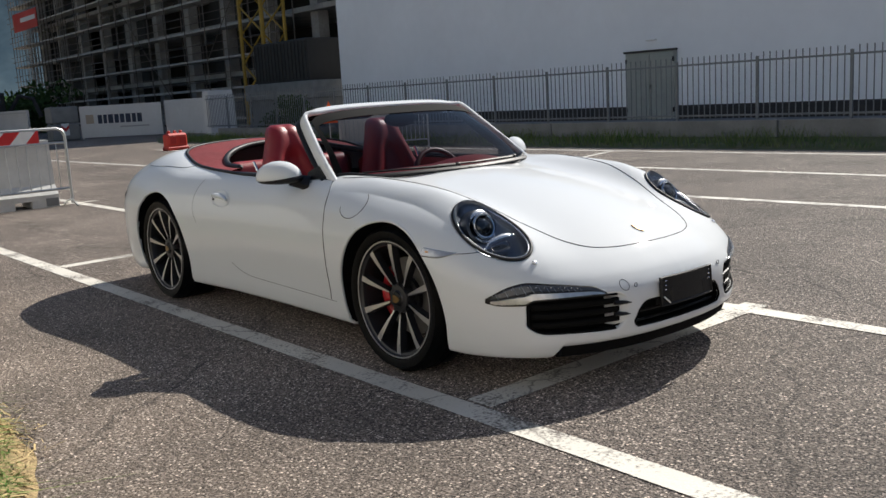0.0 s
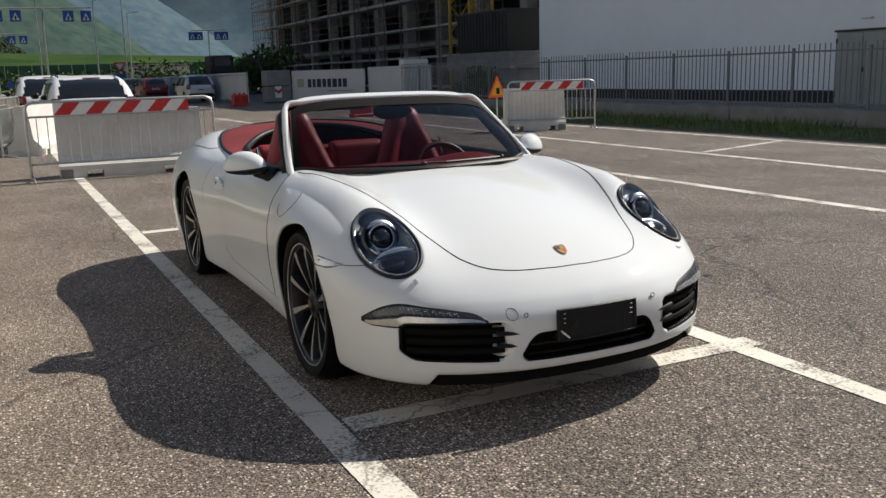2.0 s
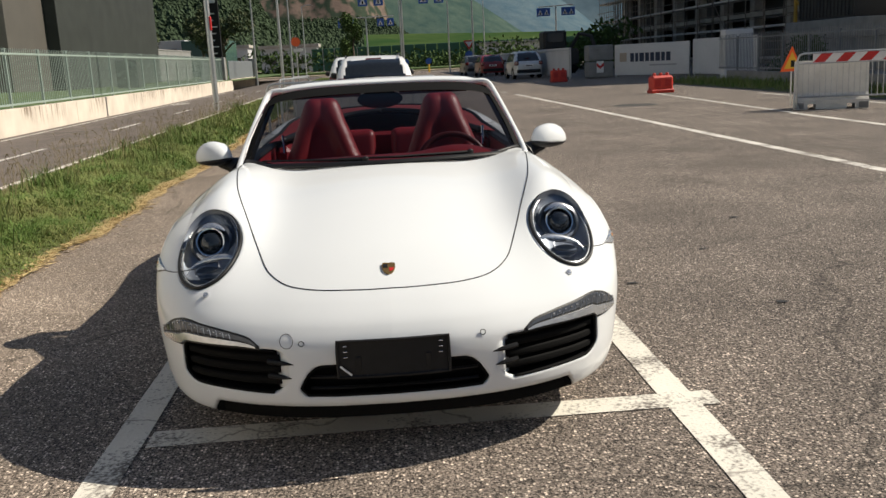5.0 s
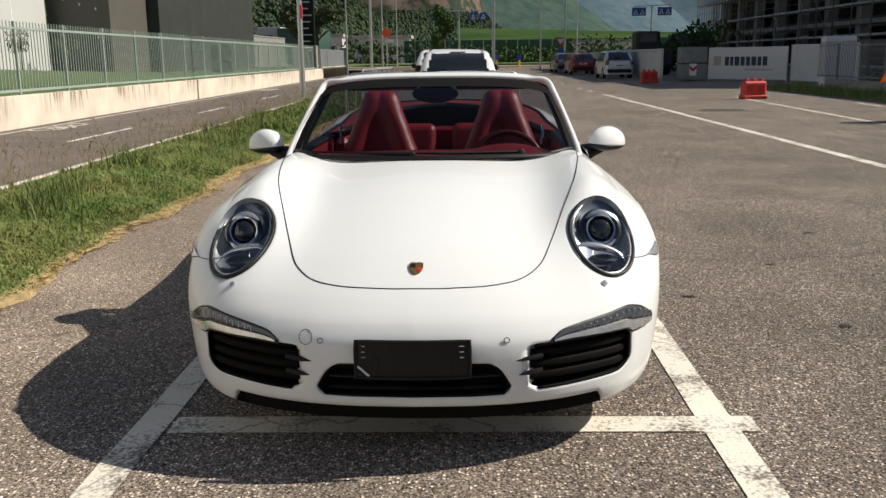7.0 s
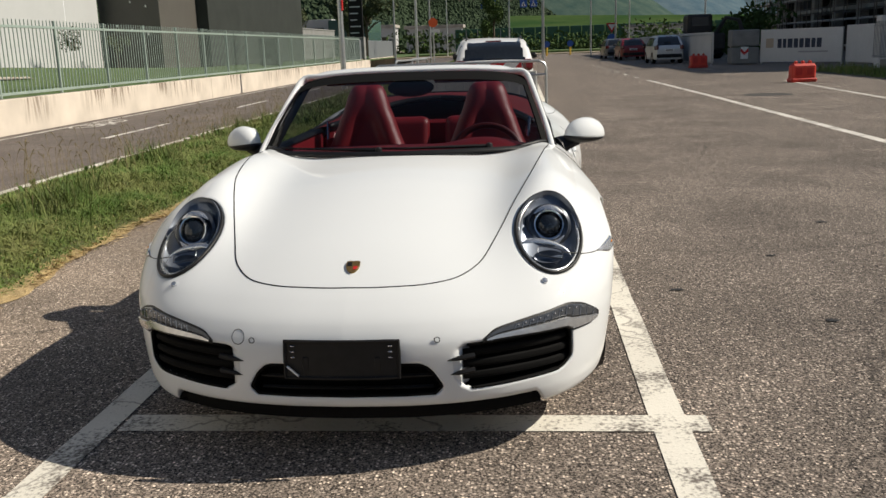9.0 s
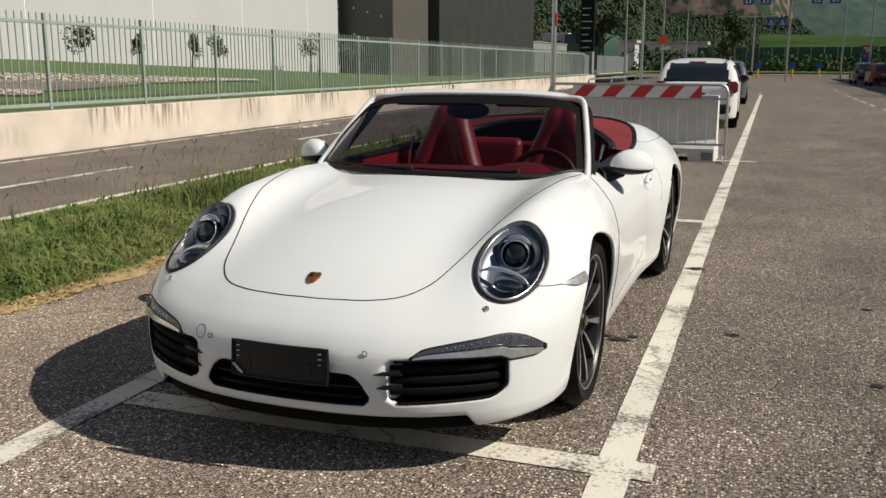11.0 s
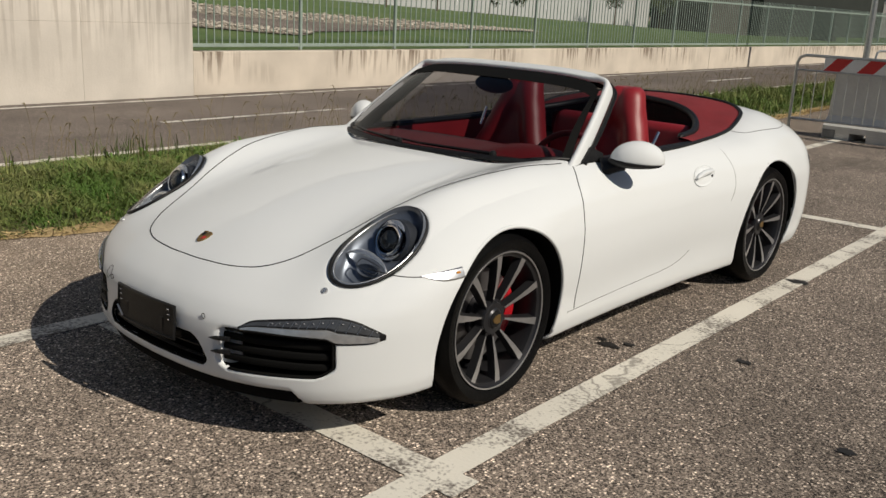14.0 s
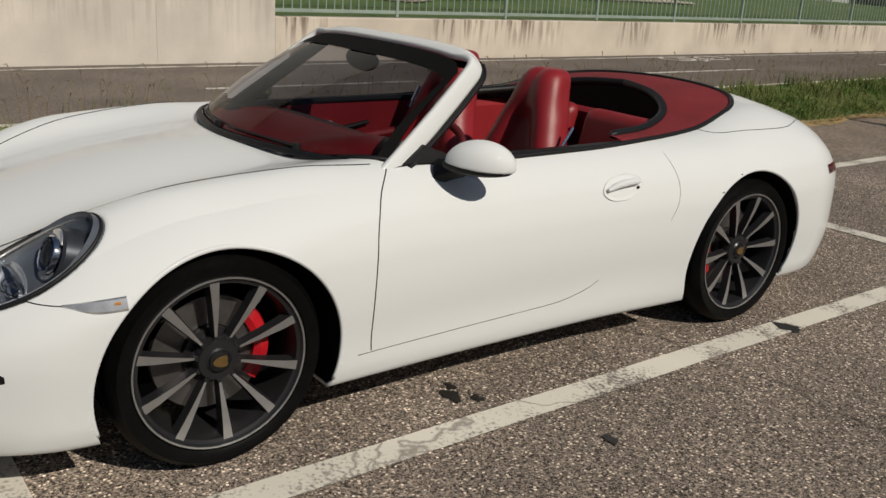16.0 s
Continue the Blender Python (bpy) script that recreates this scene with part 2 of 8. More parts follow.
def streaked_concrete(name, color, stain, streak=0.5, level=0.6, span=0.6, axis_scale=(1.0, 5.0, 0.55)):
    """Cast concrete with run-down stains from its top edge."""
    m = bpy.data.materials.new(name)
    m.use_nodes = True
    nt, N, L = m.node_tree, m.node_tree.nodes.new, m.node_tree.links.new
    p = nt.nodes["Principled BSDF"]
    co = N("ShaderNodeTexCoord")
    mp = N("ShaderNodeMapping")
    mp.inputs["Scale"].default_value = axis_scale
    L(co.outputs["Object"], mp.inputs[0])
    n1, n2, n3, n4 = (N("ShaderNodeTexNoise") for _ in range(4))
    for n, s, d in ((n1, 1.6, 6), (n2, 1.3, 8), (n3, 45, 4), (n4, 0.35, 3)):
        n.inputs["Scale"].default_value, n.inputs["Detail"].default_value = s, d
    L(mp.outputs[0], n1.inputs["Vector"])
    for n in (n2, n3, n4):
        L(co.outputs["Object"], n.inputs["Vector"])
    xyz = N("ShaderNodeSeparateXYZ")
    L(co.outputs["Object"], xyz.inputs[0])
    hgt = N("ShaderNodeMapRange")
    hgt.inputs[1].default_value, hgt.inputs[2].default_value = level - span, level
    L(xyz.outputs[2], hgt.inputs[0])
    st = N("ShaderNodeMapRange")
    st.inputs[1].default_value, st.inputs[2].default_value = 0.48, 0.58
    L(n1.outputs["Fac"], st.inputs[0])
    pa = N("ShaderNodeMapRange")
    pa.inputs[1].default_value, pa.inputs[2].default_value = 0.47, 0.55
    L(n4.outputs["Fac"], pa.inputs[0])
    a, b, c = (N("ShaderNodeMath") for _ in range(3))
    a.operation = b.operation = c.operation = "MULTIPLY"
    L(hgt.outputs[0], a.inputs[0]), L(st.outputs[0], a.inputs[1])
    L(a.outputs[0], b.inputs[0]), L(pa.outputs[0], b.inputs[1])
    L(b.outputs[0], c.inputs[0])
    c.inputs[1].default_value = streak
    mx = N("ShaderNodeMix")
    mx.data_type = "RGBA"
    mx.inputs[6].default_value, mx.inputs[7].default_value = (*color, 1), (*stain, 1)
    L(c.outputs[0], mx.inputs[0])
    g = N("ShaderNodeMapRange")
    g.inputs[1].default_value, g.inputs[2].default_value = 0.3, 0.7
    g.inputs[3].default_value, g.inputs[4].default_value = 0.84, 1.1
    L(n2.outputs["Fac"], g.inputs[0])
    hs = N("ShaderNodeHueSaturation")
    L(g.outputs[0], hs.inputs["Value"]), L(mx.outputs[2], hs.inputs["Color"]), L(hs.outputs[0], p.inputs["Base Color"])
    p.inputs["Roughness"].default_value = 0.9
    bp = N("ShaderNodeBump")
    bp.inputs["Strength"].default_value, bp.inputs["Distance"].default_value = 0.35, 0.006
    L(n3.outputs["Fac"], bp.inputs["Height"]), L(bp.outputs[0], p.inputs["Normal"])
    return m


M_ASPHALT = asphalt("asphalt", (0.026, 0.021, 0.018), (0.160, 0.124, 0.100), (0.82, 0.70, 0.59), 1.14, 1.0, 0.4)
M_PATH = asphalt("path_asphalt", (0.075, 0.061, 0.053), (0.135, 0.112, 0.098), (0.24, 0.205, 0.18), 1.18, 0.0)
M_LINE = worn_paint("bay_paint", (0.68, 0.645, 0.57), (0.13, 0.11, 0.095), 0.75)
M_LINE2 = worn_paint("road_paint", (0.64, 0.61, 0.56), (0.17, 0.145, 0.125), 0.55)
M_WALL = streaked_concrete("wall_concrete", (0.60, 0.53, 0.45), (0.13, 0.085, 0.055), 0.95, 0.60, 0.50, (1.0, 8.0, 0.7))
M_WALLHI = streaked_concrete("high_wall_concrete", (0.60, 0.55, 0.49), (0.25, 0.21, 0.17), 0.7, 1.9, 1.8, (1.0, 9.0, 0.5))
M_KERB = mat("kerb_concrete", (0.66, 0.62, 0.55), 0.85, vary=0.2, scale=4, bump=0.3, bump_scale=60)
M_GREYCON = mat("grey_concrete", (0.235, 0.235, 0.23), 0.9, vary=0.2, scale=2.5, bump=0.3, bump_scale=30)
M_SOIL = mat("verge_soil", (0.13, 0.12, 0.055), 0.95, vary=0.3, scale=3, color2=(0.07, 0.10, 0.03), bump=0.8, bump_scale=40)
M_STRAW = mat("dry_straw", (0.52, 0.39, 0.19), 0.9, rand=0.35)
M_GRASS = mat("grass_blade", (0.085, 0.155, 0.030), 0.7, vary=0.5, scale=3.2, color2=(0.215, 0.225, 0.080), rand=0.8, spec=0.2)
M_SEED = mat("seed_head", (0.20, 0.155, 0.075), 0.8, rand=0.3)
M_LAWN = mat("lawn", (0.050, 0.100, 0.022), 0.9, vary=0.35, scale=1.5, color2=(0.085, 0.125, 0.036), bump=0.8, bump_scale=25)
M_GRAVEL = mat("gravel", (0.30, 0.26, 0.205), 0.9, vary=0.5, scale=9, bump=0.9, bump_scale=30)
M_GALV = mat("galvanised_steel", (0.50, 0.51, 0.51), 0.42, 0.85, vary=0.15, scale=14, rough_vary=0.15)
M_FENCE = mat("fence_green_grey", (0.30, 0.37, 0.33), 0.5, 0.1, vary=0.15, scale=5)
M_FENCE2 = mat("fence_grey", (0.17, 0.185, 0.20), 0.55, 0.2, vary=0.15, scale=5)
M_WHITEWALL = mat("white_plaster", (0.44, 0.445, 0.45), 0.75, vary=0.05, scale=0.6, bump=0.05, bump_scale=4)
M_SHEDWALL = mat("pale_metal_cladding", (0.88, 0.90, 0.935), 0.6, vary=0.06, scale=0.25)
M_DARKCLAD = mat("dark_cladding", (0.026, 0.025, 0.024), 0.6, vary=0.25, scale=0.8)
M_DOORGREY = mat("grey_green_door", (0.33, 0.35, 0.32), 0.55, vary=0.1, scale=3)
M_BLACK = mat("black_plastic", (0.009, 0.009, 0.010), 0.48, spec=0.3, vary=0.3, scale=40, bump=0.1, bump_scale=400)
M_RUBBER = mat("tyre_rubber", (0.0040, 0.0040, 0.0043), 0.42, spec=0.12, vary=0.3, scale=25, bump=0.15, bump_scale=120)
M_CONSTR = mat("site_concrete", (0.42, 0.39, 0.35), 0.9, vary=0.35, scale=0.6)
M_SCAF = mat("scaffold_tube", (0.20, 0.165, 0.14), 0.6, 0.4, vary=0.3, scale=3)
M_PLANK = mat("scaffold_plank", (0.52, 0.48, 0.43), 0.85, vary=0.3, scale=2)
# dark finish of several things; in the building shell its colour paints shade
M_DARK = mat("dark_finish_and_shade", (0.055, 0.051, 0.048), 0.9, vary=0.3, scale=0.5)
M_YELLOW = mat("crane_yellow", (0.42, 0.26, 0.03), 0.55, vary=0.2, scale=2)
M_REDP = mat("red_plastic", (0.55, 0.035, 0.02), 0.5, vary=0.2, scale=5)
M_HOARD = mat("white_hoarding", (0.60, 0.60, 0.60), 0.7, vary=0.1, scale=0.7)
M_NAVY = mat("navy_print", (0.02, 0.03, 0.06), 0.6)
M_RED = mat("signal_red", (0.55, 0.02, 0.02), 0.4, vary=0.12, scale=12)
M_WHITEB = mat("board_white", (0.75, 0.75, 0.74), 0.45, vary=0.08, scale=12)
M_BLUE = mat("sign_blue", (0.02, 0.09, 0.38), 0.4)
M_ORANGE = mat("orange_disc", (0.85, 0.12, 0.02), 0.5)
M_LEAF = mat("tree_leaf", (0.055, 0.09, 0.028), 0.85, rand=0.5, spec=0.1)
M_OLIVE = mat("olive_leaf", (0.09, 0.105, 0.055), 0.85, rand=0.5, spec=0.1)
M_BARK = mat("bark", (0.12, 0.09, 0.065), 0.9, vary=0.4, scale=14, bump=0.8, bump_scale=40)
# forest greens, lifted a little towards haze in the colour itself
M_FOREST = mat("forest_slope", (0.034, 0.046, 0.028), 0.95, vary=0.5, scale=0.02, color2=(0.032, 0.044, 0.022), bump=0.0, spec=0.0)
M_WOOD = mat("forest_crown", (0.036, 0.052, 0.030), 0.95, rand=0.5, spec=0.05)
# distance haze is mixed into these slope colours, bluer the farther off
M_FARHILL = mat("far_slope_haze_blue", (0.095, 0.145, 0.180), 0.95, vary=0.35, scale=0.004, color2=(0.165, 0.215, 0.235), detail=9.0, spec=0.0)
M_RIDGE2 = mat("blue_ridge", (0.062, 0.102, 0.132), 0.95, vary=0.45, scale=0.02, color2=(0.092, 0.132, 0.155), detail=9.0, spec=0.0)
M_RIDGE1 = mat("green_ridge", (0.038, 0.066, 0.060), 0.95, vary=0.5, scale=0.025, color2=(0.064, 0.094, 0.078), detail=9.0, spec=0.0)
M_ROCK = mat("cliff_rock", (0.150, 0.112, 0.095), 0.95, vary=0.5, scale=0.035, color2=(0.036, 0.050, 0.036), spread=(0.42, 0.54), detail=9.0, spec=0.0)
M_FIELD = mat("orchard_green", (0.028, 0.060, 0.022), 0.9, vary=0.45, scale=0.05, color2=(0.055, 0.085, 0.03), spec=0.0)
M_NET = mat("green_net", (0.02, 0.085, 0.05), 0.8, vary=0.3, scale=0.3)

# car
M_PAINT = mat("white_car_paint", (0.70, 0.72, 0.735), 0.6, 0.0, coat=0.8, spec=0.03)
M_LEATHER = mat("red_leather", (0.26, 0.016, 0.022), 0.42, vary=0.15, scale=6, bump=0.12, bump_scale=350)
M_FABRIC = mat("red_roof_fabric", (0.20, 0.012, 0.017), 0.8, vary=0.2, scale=8, bump=0.25, bump_scale=500)
M_RIM = mat("rim_anthracite", (0.045, 0.045, 0.05), 0.35, 0.7)
M_RIMFACE = mat("rim_turned_face", (0.60, 0.60, 0.61), 0.34, 0.9, vary=0.08, scale=30)
M_CHROME = mat("chrome", (0.75, 0.75, 0.77), 0.08, 1.0)
M_DISC = mat("brake_disc", (0.22, 0.21, 0.21), 0.4, 0.9, vary=0.2, scale=20)
M_CALIPER = mat("red_caliper", (0.46, 0.010, 0.018), 0.35, coat=0.3)
M_LAMPIN = mat("lamp_dark", (0.07, 0.076, 0.09), 0.28, 0.6)
M_LAMPSIL = mat("lamp_silver", (0.66, 0.67, 0.69), 0.26, 0.8)
M_GOLD = mat("badge_gold", (0.30, 0.19, 0.07), 0.4, 0.7, vary=0.3, scale=60)
M_LAMPBOWL = mat("lamp_bowl_grey", (0.17, 0.19, 0.23), 0.34, 0.6)
M_DRLGREY = mat("grey_lens", (0.085, 0.09, 0.10), 0.12, 0.3, vary=0.2, scale=30)
M_CLEARLENS = mat("clear_lens", (0.60, 0.61, 0.63), 0.24, 0.7, vary=0.2, scale=40)
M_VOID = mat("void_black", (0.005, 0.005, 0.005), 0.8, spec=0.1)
M_AMBER = mat("amber_lens", (0.55, 0.20, 0.02), 0.2)
M_TAIL = mat("tail_red", (0.10, 0.005, 0.006), 0.15, coat=0.5)
M_GLASS = glass_mat("windscreen_glass", (0.31, 0.315, 0.345))
M_LENS = glass_mat("lamp_glass", (0.93, 0.95, 0.97))
M_DARKGLASS = mat("tinted_glass", (0.012, 0.014, 0.016), 0.05, 0.0, coat=0.5)
M_MIRROR = mat("mirror_glass", (0.7, 0.72, 0.74), 0.02, 1.0)

# ---- mesh helpers ----


class Geo:
    """Vertices and faces collected piece by piece."""

    def __init__(self):
        self.v, self.f = [], []

    def add(self, verts, faces):
        o = len(self.v)
        self.v.extend([tuple(p) for p in verts])
        self.f.extend([tuple(i + o for i in q) for q in faces])
        return self

    def box(self, c, s, ch=0.0, m=None):
        """A box of centre c and full size s, its edges cut by ch; m turns it."""
        hx, hy, hz = (a / 2 for a in s)
        ch = min(ch, hx * 0.9, hy * 0.9, hz * 0.9)
        pts, faces = [], []
        if ch <= 0:
            pts = [(sx * hx, sy * hy, sz * hz) for sx in (-1, 1) for sy in (-1, 1) for sz in (-1, 1)]
            faces = [(0, 1, 3, 2), (4, 6, 7, 5), (0, 4, 5, 1), (2, 3, 7, 6), (0, 2, 6, 4), (1, 5, 7, 3)]
        else:
            idx = {}
            for sx in (-1, 1):
                for sy in (-1, 1):
                    for sz in (-1, 1):
                        for a in range(3):
                            q = [sx * (hx - ch), sy * (hy - ch), sz * (hz - ch)]
                            q[a] = (sx * hx, sy * hy, sz * hz)[a]
                            idx[sx, sy, sz, a] = len(pts)
                            pts.append(q)
            for a in range(3):
                b, c2 = (a + 1) % 3, (a + 2) % 3
                for s0 in (-1, 1):
                    ring = []
                    for sb, sc in ((-1, -1), (1, -1), (1, 1), (-1, 1)):
                        k = [0, 0, 0]
                        k[a], k[b], k[c2] = s0, sb, sc
                        ring.append(idx[(*k, a)])
                    faces.append(ring if s0 > 0 else ring[::-1])
                for sb in (-1, 1):
                    for sc in (-1, 1):
                        k0, k1 = [0, 0, 0], [0, 0, 0]
                        k0[a], k1[a] = -1, 1
                        k0[b] = k1[b] = sb
                        k0[c2] = k1[c2] = sc
                        q = [idx[(*k0, b)], idx[(*k1, b)], idx[(*k1, c2)], idx[(*k0, c2)]]
                        faces.append(q if sb * sc > 0 else q[::-1])
            for sx in (-1, 1):
                for sy in (-1, 1):
                    for sz in (-1, 1):
                        q = [idx[sx, sy, sz, a] for a in range(3)]
                        faces.append(q if sx * sy * sz > 0 else q[::-1])
        mm = Matrix.Translation(c) @ (m.to_4x4() if m else Matrix())
        return self.add([mm @ Vector(q) for q in pts], faces)

    def tube(self, pts, r, n=8, closed=False, cap=True, flat=1.0, up=None):
        """A round bar along pts; r a number or one for each point; flat squashes it along the frame's second axis."""
        pts = [Vector(p) for p in pts]
        k = len(pts)
        rs = r if isinstance(r, (list, tuple)) else [r] * k
        ref = Vector(up) if up else None
        prev = None
        verts = []
        for i, p in enumerate(pts):
            a = pts[i - 1] if (i or closed) else p
            b = pts[(i + 1) % k] if (i < k - 1 or closed) else p
            t = (b - a).normalized()
            if ref is not None:
                s = t.cross(ref).normalized()
            elif prev is None:
                s = t.orthogonal().normalized()
            else:
                s = (prev - t * prev.dot(t)).normalized()
            prev = s
            w = s.cross(t)
            for j in range(n):
                an = 2 * math.pi * j / n
                verts.append(p + rs[i] * (math.cos(an) * s + math.sin(an) * flat * w))
        faces = []
        for i in range(k if closed else k - 1):
            for j in range(n):
                i2, j2 = (i + 1) % k, (j + 1) % n
                faces.append((i * n + j, i * n + j2, i2 * n + j2, i2 * n + j))
        if cap and not closed:
            faces.append(tuple(range(n))[::-1])
            faces.append(tuple(range((k - 1) * n, k * n)))
        return self.add(verts, faces)

    def lathe(self, prof, n=32, m=None, close=False):
        """prof: (radius, height) pairs turned about z; m places it."""
        m = m or Matrix()
        k = len(prof)
        verts = [m @ Vector((r * math.cos(2 * math.pi * j / n), r * math.sin(2 * math.pi * j / n), h)) for r, h in prof for j in range(n)]
        faces = []
        for i in range(k if close else k - 1):
            for j in range(n):
                i2, j2 = (i + 1) % k, (j + 1) % n
                faces.append((i * n + j, i * n + j2, i2 * n + j2, i2 * n + j))
        return self.add(verts, faces)

    def grid(self, rows, close_u=False):
        """A sheet through rows of points."""
        n = len(rows[0])
        faces = []
        for i in range(len(rows) - 1):
            for j in range(n if close_u else n - 1):
                j2 = (j + 1) % n
                faces.append((i * n + j, i * n + j2, (i + 1) * n + j2, (i + 1) * n + j))
        return self.add([p for r in rows for p in r], faces)

    def prism(self, poly, a, b, m=None):
        """poly in the xy plane, raised from z=a to z=b."""
        m = m or Matrix()
        n = len(poly)
        verts = [m @ Vector((x, y, z)) for z in (a, b) for x, y in poly]
        faces = [tuple(range(n))[::-1], tuple(range(n, 2 * n))] + [(i, (i + 1) % n, n + (i + 1) % n, n + i) for i in range(n)]
        return self.add(verts, faces)

    def mesh(self, name, smooth=False, angle=None):
        me = bpy.data.meshes.new(name)
        me.from_pydata(self.v, [], self.f)
        if smooth:
            me.polygons.foreach_set("use_smooth", [True] * len(me.polygons))
            if angle:
                me.set_sharp_from_angle(angle=radians(angle))
        me.update()
        return me


def thing(name, label, category, group="", at=None, kind=""):
    ob = new(name)
    if at is not None:
        ob.matrix_world = at
    return tagged(ob, label, category, group, kind)


def part(name, geo, material, parent, label="", smooth=False, angle=35, kind="", m=None):
    me = geo if isinstance(geo, bpy.types.Mesh) else geo.mesh(name, smooth, angle)
    if not me.materials:
        me.materials.append(material)
    ob = new(name, me)
    ob.parent = parent
    if m is not None:
        ob.matrix_basis = m
    return tagged(ob, label, kind=kind)


def solo(name, geo, material, label, category, kind="", group="", smooth=False, angle=35, m=None):
    me = geo if isinstance(geo, bpy.types.Mesh) else geo.mesh(name, smooth, angle)
    if not me.materials:
        me.materials.append(material)
    ob = new(name, me)
    if m is not None:
        ob.matrix_world = m
    return tagged(ob, label, category, group, kind)


def T(x, y, z=0.0, rz=0.0):
    return pose(x, y, z, 0, 0, rz)


def curve(xs, ys):
    """A smooth monotone curve through the points, as a function on arrays."""
    xs, ys = np.array(xs, float), np.array(ys, float)
    h, d = np.diff(xs), np.diff(ys) / np.diff(xs)
    s = np.zeros(len(xs))
    s[0], s[-1] = d[0], d[-1]
    for i in range(1, len(xs) - 1):
        if d[i - 1] * d[i] > 0:
            w1, w2 = 2 * h[i] + h[i - 1], h[i] + 2 * h[i - 1]
            s[i] = (w1 + w2) / (w1 / d[i - 1] + w2 / d[i])

    def f(x):
        x = np.clip(np.asarray(x, float), xs[0], xs[-1])
        i = np.clip(np.searchsorted(xs, x) - 1, 0, len(xs) - 2)
        t = (x - xs[i]) / h[i]
        t2, t3 = t * t, t * t * t
        return (2 * t3 - 3 * t2 + 1) * ys[i] + (t3 - 2 * t2 + t) * h[i] * s[i] + (3 * t2 - 2 * t3) * ys[i + 1] + (t3 - t2) * h[i] * s[i + 1]

    return f


def smax(a, b, k):
    h = np.maximum(k - np.abs(a - b), 0) / k
    return np.maximum(a, b) + h * h * k * 0.25


def smin(a, b, k):
    return -smax(-a, -b, k)


def ramp(x, a, b):
    t = np.clip((x - a) / (b - a), 0, 1)
    return t * t * (3 - 2 * t)


def gradient(F, p, e=0.0015):
    g = np.empty_like(p)
    for a in range(3):
        d = np.zeros(3)
        d[a] = e
        q1, q0 = p + d, p - d
        g[:, a] = (F(q1[:, 0], q1[:, 1], q1[:, 2]) - F(q0[:, 0], q0[:, 1], q0[:, 2])) / (2 * e)
    return g


def skin(F, lo, hi, h, steps=3):
    """The surface F = 0 inside the box as vertices, quads and normals (naive surface nets, then pulled onto the surface)."""
    n = [int(math.ceil((b - a) / h)) + 1 for a, b in zip(lo, hi)]
    ax = [lo[i] + h * np.arange(n[i]) for i in range(3)]
    val = F(ax[0][:, None, None], ax[1][None, :, None], ax[2][None, None, :])
    val = np.broadcast_to(val, n)
    neg = val < 0
    cell = np.zeros([k - 1 for k in n], int)
    for dx in (0, 1):
        for dy in (0, 1):
            for dz in (0, 1):
                cell += neg[dx:n[0] - 1 + dx, dy:n[1] - 1 + dy, dz:n[2] - 1 + dz]
    active = (cell > 0) & (cell < 8)
    idx = -np.ones(active.shape, int)
    cells = np.argwhere(active)
    idx[active] = np.arange(len(cells))
    acc, cnt = np.zeros((len(cells), 3)), np.zeros(len(cells))
    for a in range(3):
        o = [b for b in range(3) if b != a]
        for d0 in (0, 1):
            for d1 in (0, 1):
                p0 = cells.copy()
                p0[:, o[0]] += d0
                p0[:, o[1]] += d1
                p1 = p0.copy()
                p1[:, a] += 1
                v0, v1 = val[tuple(p0.T)], val[tuple(p1.T)]
                hit = (v0 < 0) != (v1 < 0)
                t = np.where(hit, v0 / np.where(v0 == v1, 1, v0 - v1), 0)
                q = p0.astype(float)
                q[:, a] += t
                acc[hit] += q[hit]
                cnt[hit] += 1
    pts = np.array(lo) + h * acc / cnt[:, None]
    quads = []
    for a in range(3):
        o = [(a + 1) % 3, (a + 2) % 3]
        sl0, sl1 = [slice(None)] * 3, [slice(None)] * 3
        sl0[a], sl1[a] = slice(0, n[a] - 1), slice(1, n[a])
        cross = neg[tuple(sl0)] != neg[tuple(sl1)]
        inner = [slice(None)] * 3
        for b in o:
            inner[b] = slice(1, n[b] - 1)
        e = np.argwhere(cross[tuple(inner)])
        for b in o:
            e[:, b] += 1
        flip = neg[tuple(e.T)]
        ring = []
        for d0, d1 in ((0, 0), (-1, 0), (-1, -1), (0, -1)):
            c = e.copy()
            c[:, o[0]] += d0
            c[:, o[1]] += d1
            ring.append(idx[tuple(c.T)])
        q = np.stack(ring, 1)
        q = np.where(flip[:, None], q, q[:, ::-1])
        quads.append(q)
    quads = np.concatenate(quads)
    for _ in range(steps):
        f = F(pts[:, 0], pts[:, 1], pts[:, 2])
        g = gradient(F, pts)
        st = (f / np.maximum((g * g).sum(1), 0.05))[:, None] * g
        ln = np.linalg.norm(st, axis=1, keepdims=True)
        pts = pts - st * np.minimum(1, 0.6 * h / np.maximum(ln, 1e-9))
    g = gradient(F, pts)
    nor = g / np.maximum(np.linalg.norm(g, axis=1, keepdims=True), 1e-9)
    return pts, quads, nor


def skin_mesh(name, pts, quads, nor, keep=None):
    q = quads if keep is None else quads[keep]
    used, inv = np.unique(q, return_inverse=True)
    q = inv.reshape(q.shape)
    me = bpy.data.meshes.new(name)
    me.from_pydata(pts[used].tolist(), [], q.tolist())
    me.polygons.foreach_set("use_smooth", [True] * len(me.polygons))
    me.update()
    me.normals_split_custom_set_from_vertices(nor[used].tolist())
    return me


def sdf_part(name, F, lo, hi, h, material, parent, label=""):
    pts, quads, nor = skin(F, lo, hi, h)
    return part(name, skin_mesh(name, pts, quads, nor), material, parent, label)


